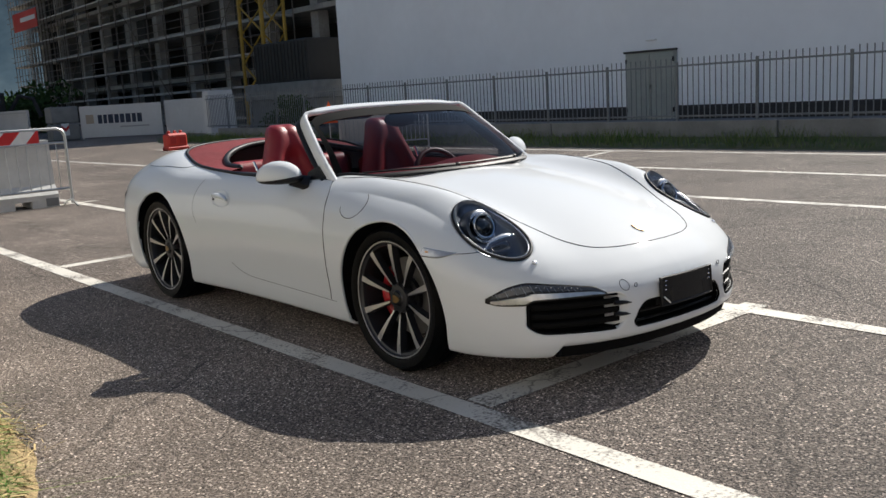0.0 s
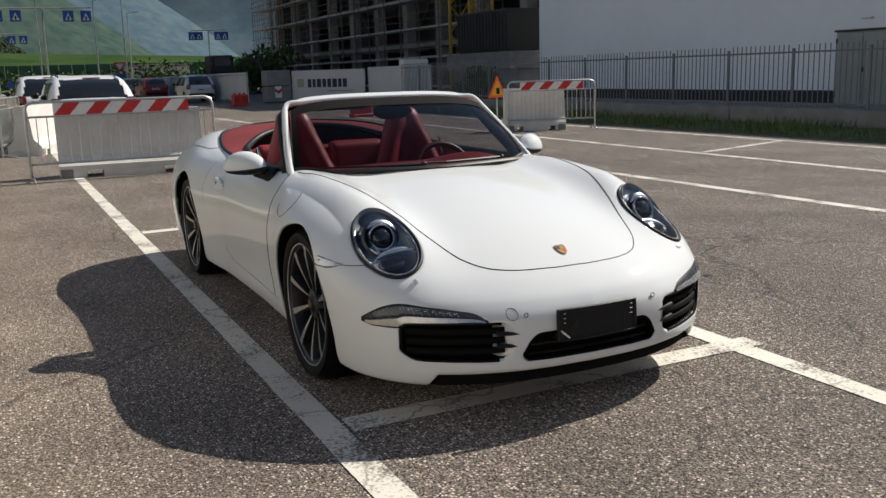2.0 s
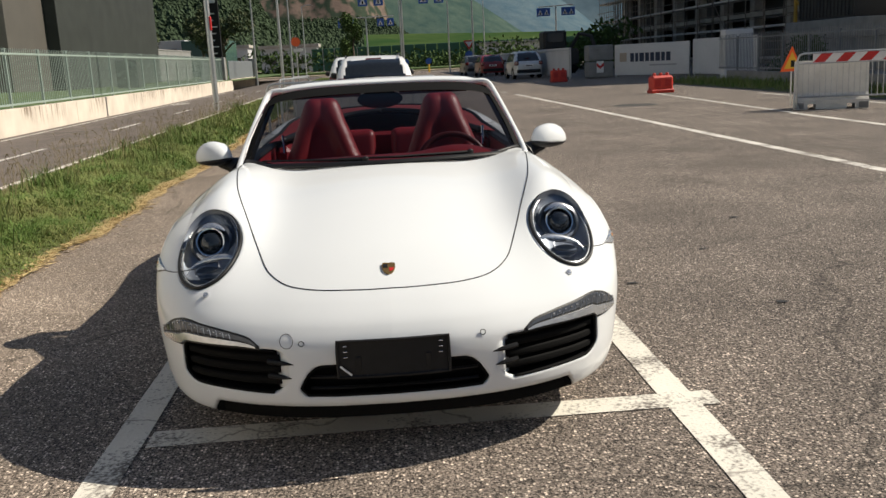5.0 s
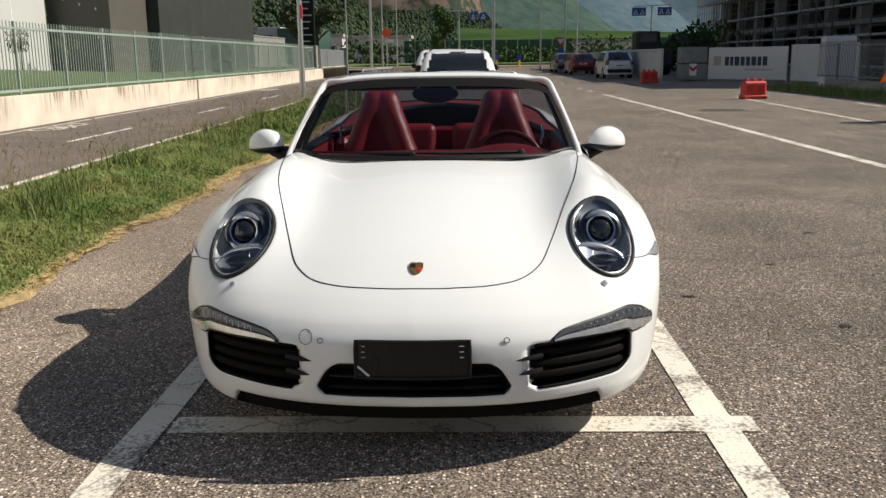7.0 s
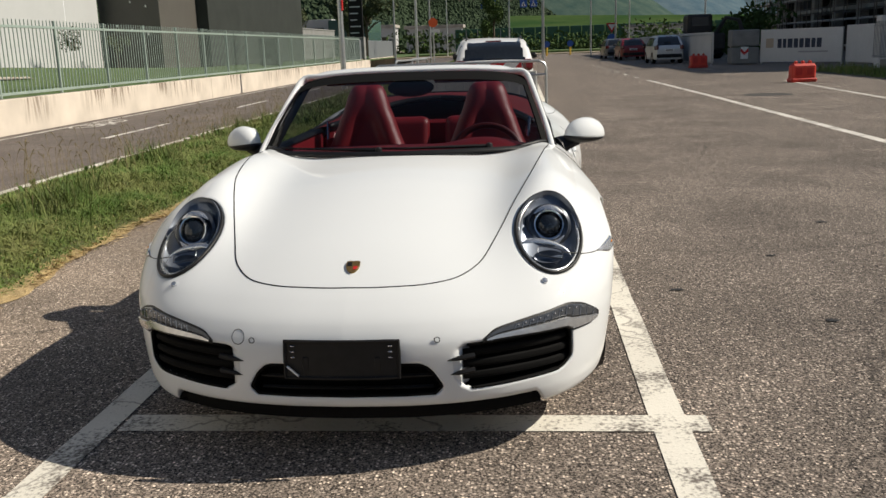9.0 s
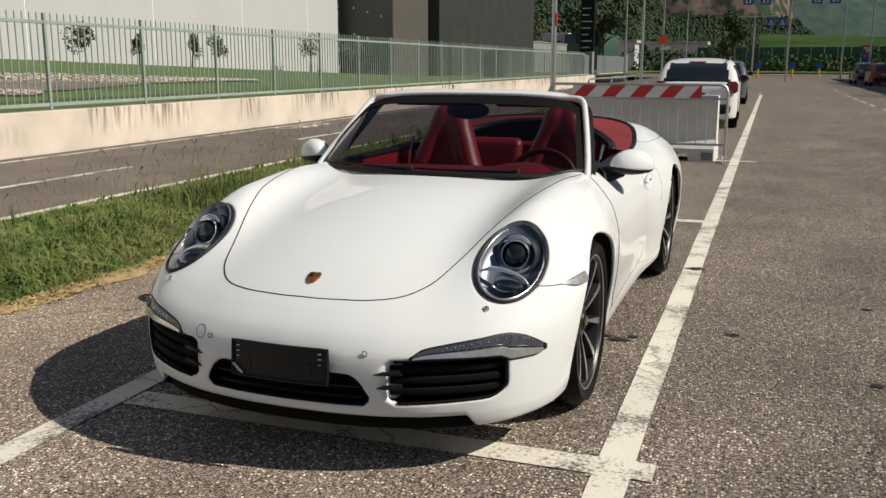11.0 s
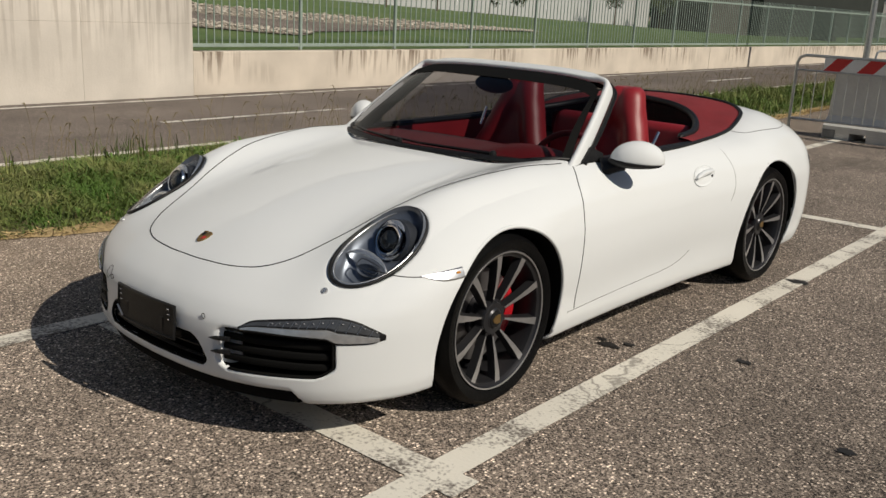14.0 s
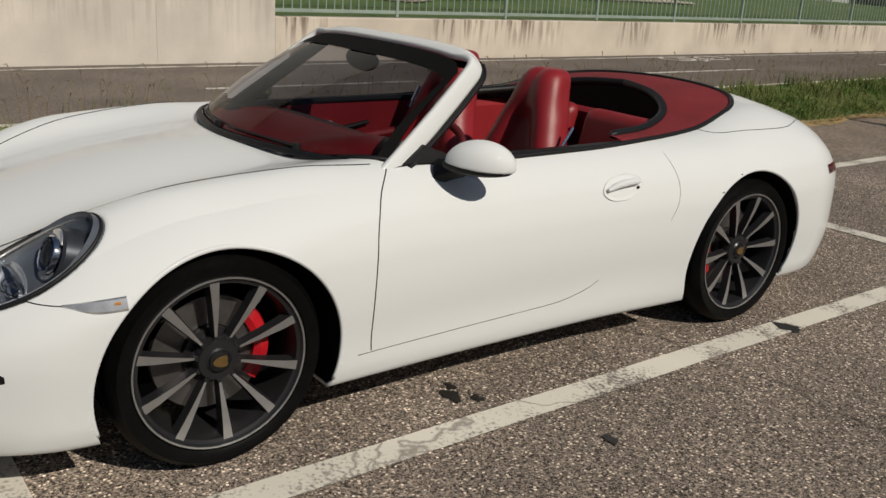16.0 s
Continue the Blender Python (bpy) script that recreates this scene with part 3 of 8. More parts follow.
def rbox(x, y, z, c, s, r):
    """Distance to a rounded box."""
    qx, qy, qz = np.abs(x - c[0]) - s[0] / 2 + r, np.abs(y - c[1]) - s[1] / 2 + r, np.abs(z - c[2]) - s[2] / 2 + r
    return np.sqrt(np.maximum(qx, 0) ** 2 + np.maximum(qy, 0) ** 2 + np.maximum(qz, 0) ** 2) + np.minimum(np.maximum(qx, np.maximum(qy, qz)), 0) - r

# ---- the sports car: front axle at y = 0, facing -y ----
WHEEL_R, BASE = 0.332, 2.45
ARCHES = ((0.022, 0.302, 0.386), (BASE - 0.024, 0.334, 0.378))      # arch centres (y and height) and radii
nose_plan = curve([0, 0.15, 0.285, 0.44, 0.58, 0.70, 0.80, 0.92], [-0.938, -0.932, -0.915, -0.872, -0.802, -0.712, -0.61, -0.46])
nose_lean = curve([0.0, 0.10, 0.16, 0.22, 0.30, 0.40, 0.46, 0.52, 0.60, 0.72, 0.95], [0.20, 0.10, 0.035, 0.008, 0.0, 0.0, 0.015, 0.06, 0.165, 0.36, 0.75])
tail_plan = curve([0, 0.4, 0.65, 0.8, 0.95], [3.54, 3.51, 3.41, 3.26, 3.02])
tail_lean = curve([0.1, 0.2, 0.35, 0.55, 0.70, 0.95], [-0.14, -0.05, 0.0, 0.0, -0.06, -0.32])
top_mid = curve([-1.05, -0.93, -0.85, -0.709, -0.5, -0.2, 0, 0.3, 0.5, 0.75, 1.0, 1.6, 1.95, 2.25, 2.5, 2.75, 3.0, 3.25, 3.45, 3.7],
                [0.42, 0.50, 0.54, 0.602, 0.675, 0.757, 0.795, 0.828, 0.840, 0.848, 0.852, 0.854, 0.866, 0.905, 0.957, 0.980, 0.940, 0.850, 0.73, 0.56])
top_drop = curve([-1.0, -0.6, 0.0, 0.5, 0.9, 1.7, 2.0, 2.3, 2.7, 3.5], [0.20, 0.26, 0.26, 0.14, 0.02, 0.02, 0.05, 0.11, 0.13, 0.24])
crown = curve([-1.0, -0.85, -0.68, -0.45, -0.30, 0.0, 0.3, 0.55, 0.9], [0.0, 0.015, 0.062, 0.115, 0.145, 0.135, 0.10, 0.055, 0.0])
side_plan = curve([-1.0, -0.64, -0.42, -0.12, 0.12, 0.45, 1.0, 1.55, 2.05, 2.45, 2.9, 3.2, 3.5], [0.70, 0.808, 0.850, 0.866, 0.867, 0.857, 0.848, 0.852, 0.880, 0.894, 0.886, 0.838, 0.72])
side_lean = curve([0.05, 0.15, 0.24, 0.42, 0.58, 0.69, 0.78, 0.86, 0.95], [-0.10, -0.045, -0.018, 0.0, -0.008, -0.036, -0.092, -0.165, -0.26])
waist = curve([0.2, 0.7, 1.2, 1.75, 2.15], [0.0, 0.014, 0.018, 0.014, 0.0])


def shell(x, y, z):
    """The closed body form without its openings."""
    ax = np.abs(x)
    drop_x = np.minimum(ax, 0.75)
    top = z - (top_mid(y) - top_drop(y) * drop_x ** 2 + crown(y) * np.exp(-((ax - 0.665) / np.where(ax > 0.665, 0.195, 0.165)) ** 2))
    flare = 0.034 * (np.exp(-(y / 0.43) ** 2) + np.exp(-((y - BASE) / 0.45) ** 2)) * ramp(z, 0.28, 0.62) + 0.022 * np.exp(-((y + 0.15) / 0.35) ** 2) * ramp(z, 0.58, 0.76)
    side = ax - (side_plan(y) + flare + side_lean(z) - waist(y) * np.exp(-((z - 0.33) / 0.13) ** 2))
    front = (nose_plan(ax) + nose_lean(z) - y) / np.sqrt(1 + np.minimum(ax, 0.75) ** 2 * 1.6)
    rear = y - (tail_plan(ax) + tail_lean(z))
    f = smax(top * 0.94, side, 0.095)
    f = smax(f, front * 0.9, 0.13)
    f = smax(f, rear * 0.9, 0.16)
    chin = 0.048 * (1 - ramp(ax, 0.585, 0.615)) * (1 - ramp(y, -0.75, -0.45))
    return smax(f, 0.150 + chin - z, 0.03)


def cast(F, o, d, far=1.2, n=240):
    """Where rays from the points o along d first enter F < 0."""
    o, d = np.atleast_2d(np.array(o, float)), np.array(d, float)
    t = np.linspace(0, far, n)
    p = o[:, None, :] + t[None, :, None] * d
    v = F(p[..., 0], p[..., 1], p[..., 2]) < 0
    i = np.argmax(v, 1)
    a, b = t[np.maximum(i - 1, 0)], t[i]
    for _ in range(18):
        m = (a + b) / 2
        q = o + m[:, None] * d
        ins = F(q[:, 0], q[:, 1], q[:, 2]) < 0
        b, a = np.where(ins, m, b), np.where(ins, a, m)
    return o + b[:, None] * d


def on_top(pts, lift=0.0):
    q = cast(shell, [(x, y, 1.3) for x, y in pts], (0, 0, -1))
    return q + lift * unit_normals(q)


def on_side(pts, s=1, lift=0.0):
    q = cast(shell, [(s * 1.3, y, z) for y, z in pts], (-s, 0, 0))
    return q + lift * unit_normals(q)


def on_front(pts, lift=0.0):
    q = cast(shell, [(x, -1.4, z) for x, z in pts], (0, 1, 0), 1.6)
    return q + lift * unit_normals(q)


def unit_normals(q):
    g = gradient(shell, q)
    return g / np.linalg.norm(g, axis=1, keepdims=True)


def rrect(u, v, a, b, r):
    qx, qy = np.abs(u) - a + r, np.abs(v) - b + r
    return np.sqrt(np.maximum(qx, 0) ** 2 + np.maximum(qy, 0) ** 2) + np.minimum(np.maximum(qx, qy), 0) - r


# headlamp frame: centre, normal, across and up the slope
LAMP_C = np.array([0.642, -0.452, 0.664])
LAMP_C = cast(shell, [LAMP_C + np.array([0.1, -0.35, 0.5])], -np.array([0.1, -0.35, 0.5]) / np.linalg.norm([0.1, -0.35, 0.5]))[0]
LAMP_N = np.array([0.20, -0.66, 0.72])
LAMP_N /= np.linalg.norm(LAMP_N)
LAMP_U = np.array([0.10, 0.74, 0.67])
LAMP_U -= LAMP_N * (LAMP_U @ LAMP_N)
LAMP_U /= np.linalg.norm(LAMP_U)
LAMP_A = np.cross(LAMP_U, LAMP_N)
LAMP_A *= np.sign(LAMP_A[0])
LAMP_W, LAMP_L = 0.117, 0.205


def lamp_uvn(x, y, z):
    dx, dy, dz = x - LAMP_C[0], y - LAMP_C[1], z - LAMP_C[2]
    u = dx * LAMP_A[0] + dy * LAMP_A[1] + dz * LAMP_A[2]
    v = dx * LAMP_U[0] + dy * LAMP_U[1] + dz * LAMP_U[2]
    n = dx * LAMP_N[0] + dy * LAMP_N[1] + dz * LAMP_N[2]
    return u, v, n


def side_opening(ax, z):
    tilt = 0.02 * (ax - 0.52) / 0.18
    return rrect(ax - 0.522, z - 0.329 - tilt * 0.3, 0.180 - 0.45 * np.clip(0.30 - z, 0, 1), 0.071, 0.036)


def mid_opening(x, z):
    return rrect(x, z - 0.295, 0.300 - 0.65 * np.clip(z - 0.275, 0, 0.1), 0.051, 0.030)


def car_body(x, y, z):
    ax = np.abs(x)
    f = shell(x, y, z)
    # wheel arches
    for yc, zc, ra in ARCHES:
        r = np.sqrt((y - yc) ** 2 + (z - zc) ** 2) - ra
        f = smax(f, -np.maximum(r, 0.50 - ax), 0.008)
    # outer air intakes and middle grille
    depth = y - (nose_plan(ax) + nose_lean(z)) - 0.13
    f = smax(f, -np.maximum(side_opening(ax, z), depth), 0.012)
    f = smax(f, -np.maximum(mid_opening(x, z), depth), 0.012)
    # headlamp seats
    u, v, n = lamp_uvn(ax, y, z)
    lamp = (np.sqrt((u / LAMP_W) ** 2 + (v / LAMP_L) ** 2) - 1) * LAMP_W
    f = smax(f, -np.maximum(lamp, -0.075 - n), 0.013)
    return f


car = thing("sports_car", "white two-door cabriolet with red interior, roof folded down", "car")

STEP = 0.0125
front_skin = skin(car_body, (-0.96, -1.02, 0.11), (0.96, 0.66, 0.94), 0.008)
rear_skin = skin(car_body, (-0.96, 0.6492, 0.11), (0.96, 3.66, 1.0), STEP)
pts = np.concatenate([front_skin[0], rear_skin[0]])
quads = np.concatenate([front_skin[1], rear_skin[1] + len(front_skin[0])])
nor = np.concatenate([front_skin[2], rear_skin[2]])

# plan outlines of the cockpit and of the folded roof's cover
cock_out = curve([0.355, 0.47, 0.60, 0.75, 1.0, 1.7, 2.0, 2.3, 2.55, 2.70, 2.80, 2.85], [0.0, 0.36, 0.60, 0.675, 0.690, 0.690, 0.680, 0.650, 0.59, 0.49, 0.32, 0.0])
cock_in = curve([1.78, 1.85, 2.00, 2.17, 2.33, 2.45, 2.51], [0.60, 0.585, 0.56, 0.50, 0.40, 0.22, 0.0])


def plan_gap(x, y, c, a, b):
    """Signed plan distance to an outline, negative inside, near enough close to the line."""
    w = c(y)
    e = 0.004
    sl = (c(y + e) - c(y - e)) / (2 * e)
    d = (np.abs(x) - w) / np.sqrt(1 + np.minimum(sl * sl, 400))
    return np.where((y < a) | (y > b), 0.2, d)


def snap(c, a, b):
    p = pts
    up = (nor[:, 2] > 0.25) & (p[:, 2] > 0.62)
    g = plan_gap(p[:, 0], p[:, 1], c, a, b)
    near = up & (np.abs(g) < 0.62 * STEP)
    e = 0.003
    gx = (plan_gap(p[:, 0] + e, p[:, 1], c, a, b) - plan_gap(p[:, 0] - e, p[:, 1], c, a, b)) / (2 * e)
    gy = (plan_gap(p[:, 0], p[:, 1] + e, c, a, b) - plan_gap(p[:, 0], p[:, 1] - e, c, a, b)) / (2 * e)
    ln = np.maximum(np.sqrt(gx * gx + gy * gy), 0.3)
    p[near, 0] -= (g * gx / ln ** 2)[near]
    p[near, 1] -= (g * gy / ln ** 2)[near]
    q = p[near]
    for _ in range(3):
        f = car_body(q[:, 0], q[:, 1], q[:, 2])
        gz = gradient(car_body, q)[:, 2]
        q[:, 2] -= f / np.maximum(gz, 0.3)
    p[near] = q


def snap_arches():
    """Draw the vertices near an arch's edge onto the edge itself."""
    for yc, zc, ra in ARCHES:
        dy, dz = pts[:, 1] - yc, pts[:, 2] - zc
        rr = np.sqrt(dy * dy + dz * dz)
        h = np.where(pts[:, 1] < 0.645, 0.008, STEP)
        s0 = shell(pts[:, 0], pts[:, 1], pts[:, 2])
        near = (np.abs(pts[:, 0]) > 0.6) & (pts[:, 2] > 0.14) & (np.abs(rr - ra) < 0.62 * h) & (np.abs(s0) < 0.9 * h)
        k = ra / rr[near]
        pts[near, 1], pts[near, 2] = yc + dy[near] * k, zc + dz[near] * k
        for _ in range(3):
            q = pts[near]
            g = gradient(shell, q)
            pts[near, 0] -= shell(q[:, 0], q[:, 1], q[:, 2]) * np.sign(g[:, 0]) / np.maximum(np.abs(g[:, 0]), 0.4)
        nor[near] = unit_normals(pts[near])


snap_arches()
snap(cock_out, 0.355, 2.85)
snap(cock_in, 1.78, 2.51)
cen, cn = pts[quads].mean(1), nor[quads].mean(1)
cx, cy, cz = cen.T
acx = np.abs(cx)
up = (cn[:, 2] > 0.2) & (cz > 0.62)
in_out = up & (plan_gap(cx, cy, cock_out, 0.355, 2.85) < 0)
in_in = in_out & ((plan_gap(cx, cy, cock_in, 1.78, 2.51) < 0) | (cy < 1.78))
cover = in_out & ~in_in
hood_edge = curve([-0.785, -0.765, -0.735, -0.70, -0.65, -0.59, -0.47, -0.33, -0.15, 0.0, 0.3, 0.60], [0.0, 0.21, 0.297, 0.350, 0.392, 0.424, 0.462, 0.505, 0.557, 0.590, 0.632, 0.660])
hood = up & ~in_out & (cy > -0.785) & (cy < 0.66) & (acx < hood_edge(cy)) & (cz > 0.5)
inside = shell(cx, cy, cz) < -0.012
door = (np.abs(cn[:, 0]) > 0.35) & (acx > 0.6) & (cy > 0.52) & (cy < 1.9) & (cz > 0.25) & ~in_out & ~inside
bumper = ~hood & ~inside & (((cy < -0.36) & (cz < 0.60)) | (cy < -0.60))
rest = ~(in_in | cover | hood | door | bumper)
fender = rest & (cy < 0.62) & ~inside
liner = rest & inside
rear_body = rest & ~fender & ~liner
part("front_lid", skin_mesh("front_lid", pts, quads, nor, hood), M_PAINT, car)
part("front_bumper", skin_mesh("front_bumper", pts, quads, nor, bumper), M_PAINT, car)
for s in (-1, 1):
    part("door", skin_mesh("door", pts, quads, nor, door & (cx * s > 0)), M_PAINT, car)
    part("front_wing", skin_mesh("front_wing", pts, quads, nor, fender & (cx * s > 0)), M_PAINT, car)
part("rear_body", skin_mesh("rear_body", pts, quads, nor, rear_body), M_PAINT, car)
for s in (-1, 1):
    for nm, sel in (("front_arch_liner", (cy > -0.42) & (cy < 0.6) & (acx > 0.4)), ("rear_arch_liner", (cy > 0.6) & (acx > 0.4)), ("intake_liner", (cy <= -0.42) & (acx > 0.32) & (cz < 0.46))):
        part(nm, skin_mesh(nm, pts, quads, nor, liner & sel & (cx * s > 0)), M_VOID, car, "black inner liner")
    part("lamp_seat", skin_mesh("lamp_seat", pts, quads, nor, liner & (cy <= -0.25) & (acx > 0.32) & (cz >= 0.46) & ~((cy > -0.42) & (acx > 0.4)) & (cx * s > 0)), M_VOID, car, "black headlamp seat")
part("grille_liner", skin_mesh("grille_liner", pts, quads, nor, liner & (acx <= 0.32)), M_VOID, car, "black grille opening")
part("roof_cover", skin_mesh("roof_cover", pts, quads, nor, cover), M_FABRIC, car, "red fabric cover over the folded roof")


def line_on(name, q, r, material=None, closed=False, n=6):
    return part(name, Geo().tube([tuple(p) for p in q], r, n, closed), material or M_BLACK, car, smooth=True, angle=None)


def dense(pts2, k=10):
    """A smooth plane curve through a few points."""
    p = [Vector(q) for q in pts2]
    out = []
    for i in range(len(p) - 1):
        a, b, c, d = p[max(i - 1, 0)], p[i], p[i + 1], p[min(i + 2, len(p) - 1)]
        for j in range(k):
            t = j / k
            out.append(tuple(0.5 * (2 * b + (c - a) * t + (2 * a - 5 * b + 4 * c - d) * t * t + (3 * b - a - 3 * c + d) * t ** 3)))
    return out + [tuple(p[-1])]


# black seals along the cockpit's edge
for c, a, b, r, nm in ((cock_out, 0.365, 2.849, 0.011, "cockpit_seal"), (cock_in, 1.785, 2.509, 0.020, "cover_rim")):
    ys = a + (b - a) * (0.5 - 0.5 * np.cos(np.linspace(0, math.pi, 60)))
    loop = [(c(y), y) for y in ys] + [(-c(y), y) for y in ys[::-1]]
    loop = [(float(x), float(y)) for x, y in loop]
    q = on_top(loop, 0.002 if nm == "cockpit_seal" else 0.0)
    rr = [r if nm == "cockpit_seal" else r * min(1.0, 0.12 + min(i, len(q) - 1 - i) / 9) for i in range(len(q))]
    line_on(nm, q, rr, M_BLACK, closed=(nm == "cockpit_seal"), n=8)

# shut lines
GAP = 0.0023
hood_line = dense([(0.660, 0.60), (0.632, 0.3), (0.590, 0.0), (0.557, -0.15), (0.505, -0.33), (0.462, -0.47), (0.424, -0.59), (0.392, -0.65), (0.350, -0.70), (0.297, -0.735), (0.21, -0.765), (0.09, -0.782), (0.0, -0.785)])
hood_line = hood_line + [(-x, y) for x, y in hood_line[-2::-1]]
line_on("lid_gap", on_top(hood_line), GAP)
for s in (-1, 1):
    line_on("door_gap", on_side(dense([(0.655, 0.835), (0.572, 0.76), (0.530, 0.66), (0.515, 0.5), (0.515, 0.33), (0.520, 0.266)]), s), GAP)
    line_on("door_gap", on_side(dense([(0.47, 0.258), (0.9, 0.264), (1.30, 0.274), (1.42, 0.287), (1.51, 0.311), (1.56, 0.335)]), s), GAP * 0.5)
    line_on("door_gap", on_side(dense([(1.93, 0.80), (1.95, 0.70), (1.94, 0.62), (1.90, 0.55)]), s), GAP * 0.4)
    line_on("bumper_gap", on_side(dense([(-0.405, 0.577), (-0.44, 0.578), (-0.48, 0.583), (-0.53, 0.60)]), s), GAP * 0.8)
    # engine lid edge on the rear deck
    line_on("rear_deck_gap", on_top([(s * x, y) for x, y in dense([(0.64, 2.24), (0.70, 2.28), (0.735, 2.37), (0.752, 2.60), (0.735, 2.82), (0.66, 3.0)])]), GAP * 0.8)
# fuel flap on the passenger's front wing
line_on("fuel_flap_gap", on_side([(0.31 + 0.095 * math.cos(a), 0.735 + 0.055 * math.sin(a)) for a in np.linspace(-0.2, -4.2, 28)], -1), GAP * 0.8)

# rolled wheel arch edges
for s in (-1, 1):
    for (yc, zc, ra), a0, a1 in ((ARCHES[0], -17, 197), (ARCHES[1], -22, 203)):
        ring = [(yc + ra * math.cos(radians(a)), zc + ra * math.sin(radians(a))) for a in np.linspace(a0, a1, 110)]
        q = on_side(ring, s)
        part("arch_lip", Geo().tube([(p[0] - s * 0.0075, p[1], p[2]) for p in q], 0.0078, 8), M_PAINT, car, smooth=True, angle=None)

# ---- headlamps ----


def lamp_point(u, v, n=0.0, s=1):
    p = LAMP_C + u * LAMP_A + v * LAMP_U + n * LAMP_N
    return (s * p[0], p[1], p[2])


def lamp_surface(us, vs, lift):
    o = np.array([LAMP_C + u * LAMP_A + v * LAMP_U + 0.2 * LAMP_N for u, v in zip(us, vs)])
    q = cast(shell, o, -LAMP_N, 0.5)
    return q + lift * LAMP_N


def headlamp(s):
    lamp = part("headlamp", lamp_bowl(s), M_LAMPBOWL, car, "clear oval headlamp with dark housing", smooth=True, angle=50)
    ang = np.linspace(0, 2 * math.pi, 56, endpoint=False)
    # glass dome following the wing
    rows = []
    for r in (1.0, 0.97, 0.85, 0.65, 0.4, 0.18, 0.02):
        q = lamp_surface(LAMP_W * r * 0.985 * np.cos(ang), LAMP_L * r * 0.985 * np.sin(ang), 0.002 + 0.010 * (1 - r * r))
        rows.append([(s * p[0], p[1], p[2]) for p in q])
    gg = Geo().grid(rows, True)
    if s < 0:
        gg.f = [q[::-1] for q in gg.f]
    gl = part("lamp_glass", gg, M_LENS, lamp, "clear lamp glass", smooth=True, angle=None)
    gl.visible_shadow = False
    ring = lamp_surface(LAMP_W * 0.985 * np.cos(ang), LAMP_L * 0.985 * np.sin(ang), 0.001)
    part("lamp_ring", Geo().tube([(s * p[0], p[1], p[2]) for p in ring], 0.0065, 8, True), M_BLACK, lamp, "black rim", smooth=True, angle=None)
    ring2 = lamp_surface(LAMP_W * 0.90 * np.cos(ang), LAMP_L * 0.93 * np.sin(ang), -0.004)
    part("lamp_ring", Geo().tube([(s * p[0], p[1], p[2]) for p in ring2], 0.0045, 6, True), M_LAMPSIL, lamp, "thin silver inner rim", smooth=True, angle=None)

    def disc(u, v, n, tilt=None):
        fw = Vector((0.05 * s, -0.93, 0.36)).normalized()
        m = Matrix.Translation(lamp_point(u, v, n, s)) @ fw.to_track_quat("Z", "Y").to_matrix().to_4x4()
        return m

    m = disc(0.0, 0.045, -0.035)
    part("projector", Geo().lathe([(0.054, -0.03), (0.054, 0.006), (0.051, 0.011), (0.047, 0.010), (0.044, 0.002), (0.044, -0.02)], 36, m), M_CHROME, lamp, "silver projector ring", smooth=True)
    part("projector_lens", Geo().lathe([(0.043, -0.012), (0.040, 0.002), (0.030, 0.012), (0.016, 0.017), (0.001, 0.018)], 32, m), M_DARKGLASS, lamp, "dark projector lens", smooth=True, angle=None)
    part("projector_shroud", Geo().lathe([(0.085, -0.055), (0.078, -0.012), (0.068, -0.006)], 36, m), M_LAMPIN, lamp, smooth=True)
    for a0, a1 in ((40, 140), (215, 325)):
        arc = [m @ Vector((0.064 * math.cos(radians(a)), 0.064 * math.sin(radians(a)), -0.004)) for a in np.linspace(a0, a1, 13)]
        part("projector_cap", Geo().tube(arc, [0.002 + 0.009 * math.sin(math.pi * i / 12) for i in range(13)], 8, flat=0.6), M_LAMPSIL, lamp, "silver arc by the projector", smooth=True)
    m2 = disc(0.010, -0.088, -0.036)
    part("low_lamp", Geo().lathe([(0.042, -0.02), (0.040, 0.000), (0.034, -0.006), (0.018, -0.020), (0.001, -0.024)], 32, m2 @ Matrix.Diagonal((1.25, 0.55, 1, 1))), M_LAMPBOWL, lamp, "grey lower reflector", smooth=True)
    lens = [lamp_point(0.012 + 0.044 * math.copysign(abs(math.cos(a)) ** 0.5, math.cos(a)), -0.080 + 0.020 * math.copysign(abs(math.sin(a)) ** 0.5, math.sin(a)), -0.020, s) for a in np.linspace(0, 2 * math.pi, 28, endpoint=False)]
    part("low_lens_rim", Geo().tube(lens, 0.0022, 6, True), M_LAMPIN, lamp, smooth=True)
    # bright brow between the two lamps
    brow = [lamp_point(u, v, n, s) for u, v, n in ((-0.098, -0.070, -0.026), (-0.06, -0.048, -0.020), (0.0, -0.040, -0.018), (0.06, -0.050, -0.022), (0.092, -0.080, -0.030))]
    part("lamp_brow", Geo().tube(dense(brow, 6), [0.002 + 0.009 * math.sin(math.pi * (i / 24) ** 0.7) ** 2 for i in range(25)], 8, flat=0.4), M_LAMPSIL, lamp, "silver brow", smooth=True)
    # washer nozzle cap below the lamp
    q = on_front([(s * 0.618, 0.536)], 0.002)[0]
    part("washer_nozzle", Geo().lathe([(0.0, 0.006), (0.009, 0.005), (0.011, 0.0), (0.010, -0.01)], 14, Matrix.Translation(q) @ Vector((0.1 * s, -0.7, 0.7)).to_track_quat("Z", "Y").to_matrix().to_4x4()), M_LAMPSIL, car, "small metal washer nozzle", smooth=True)
    return lamp


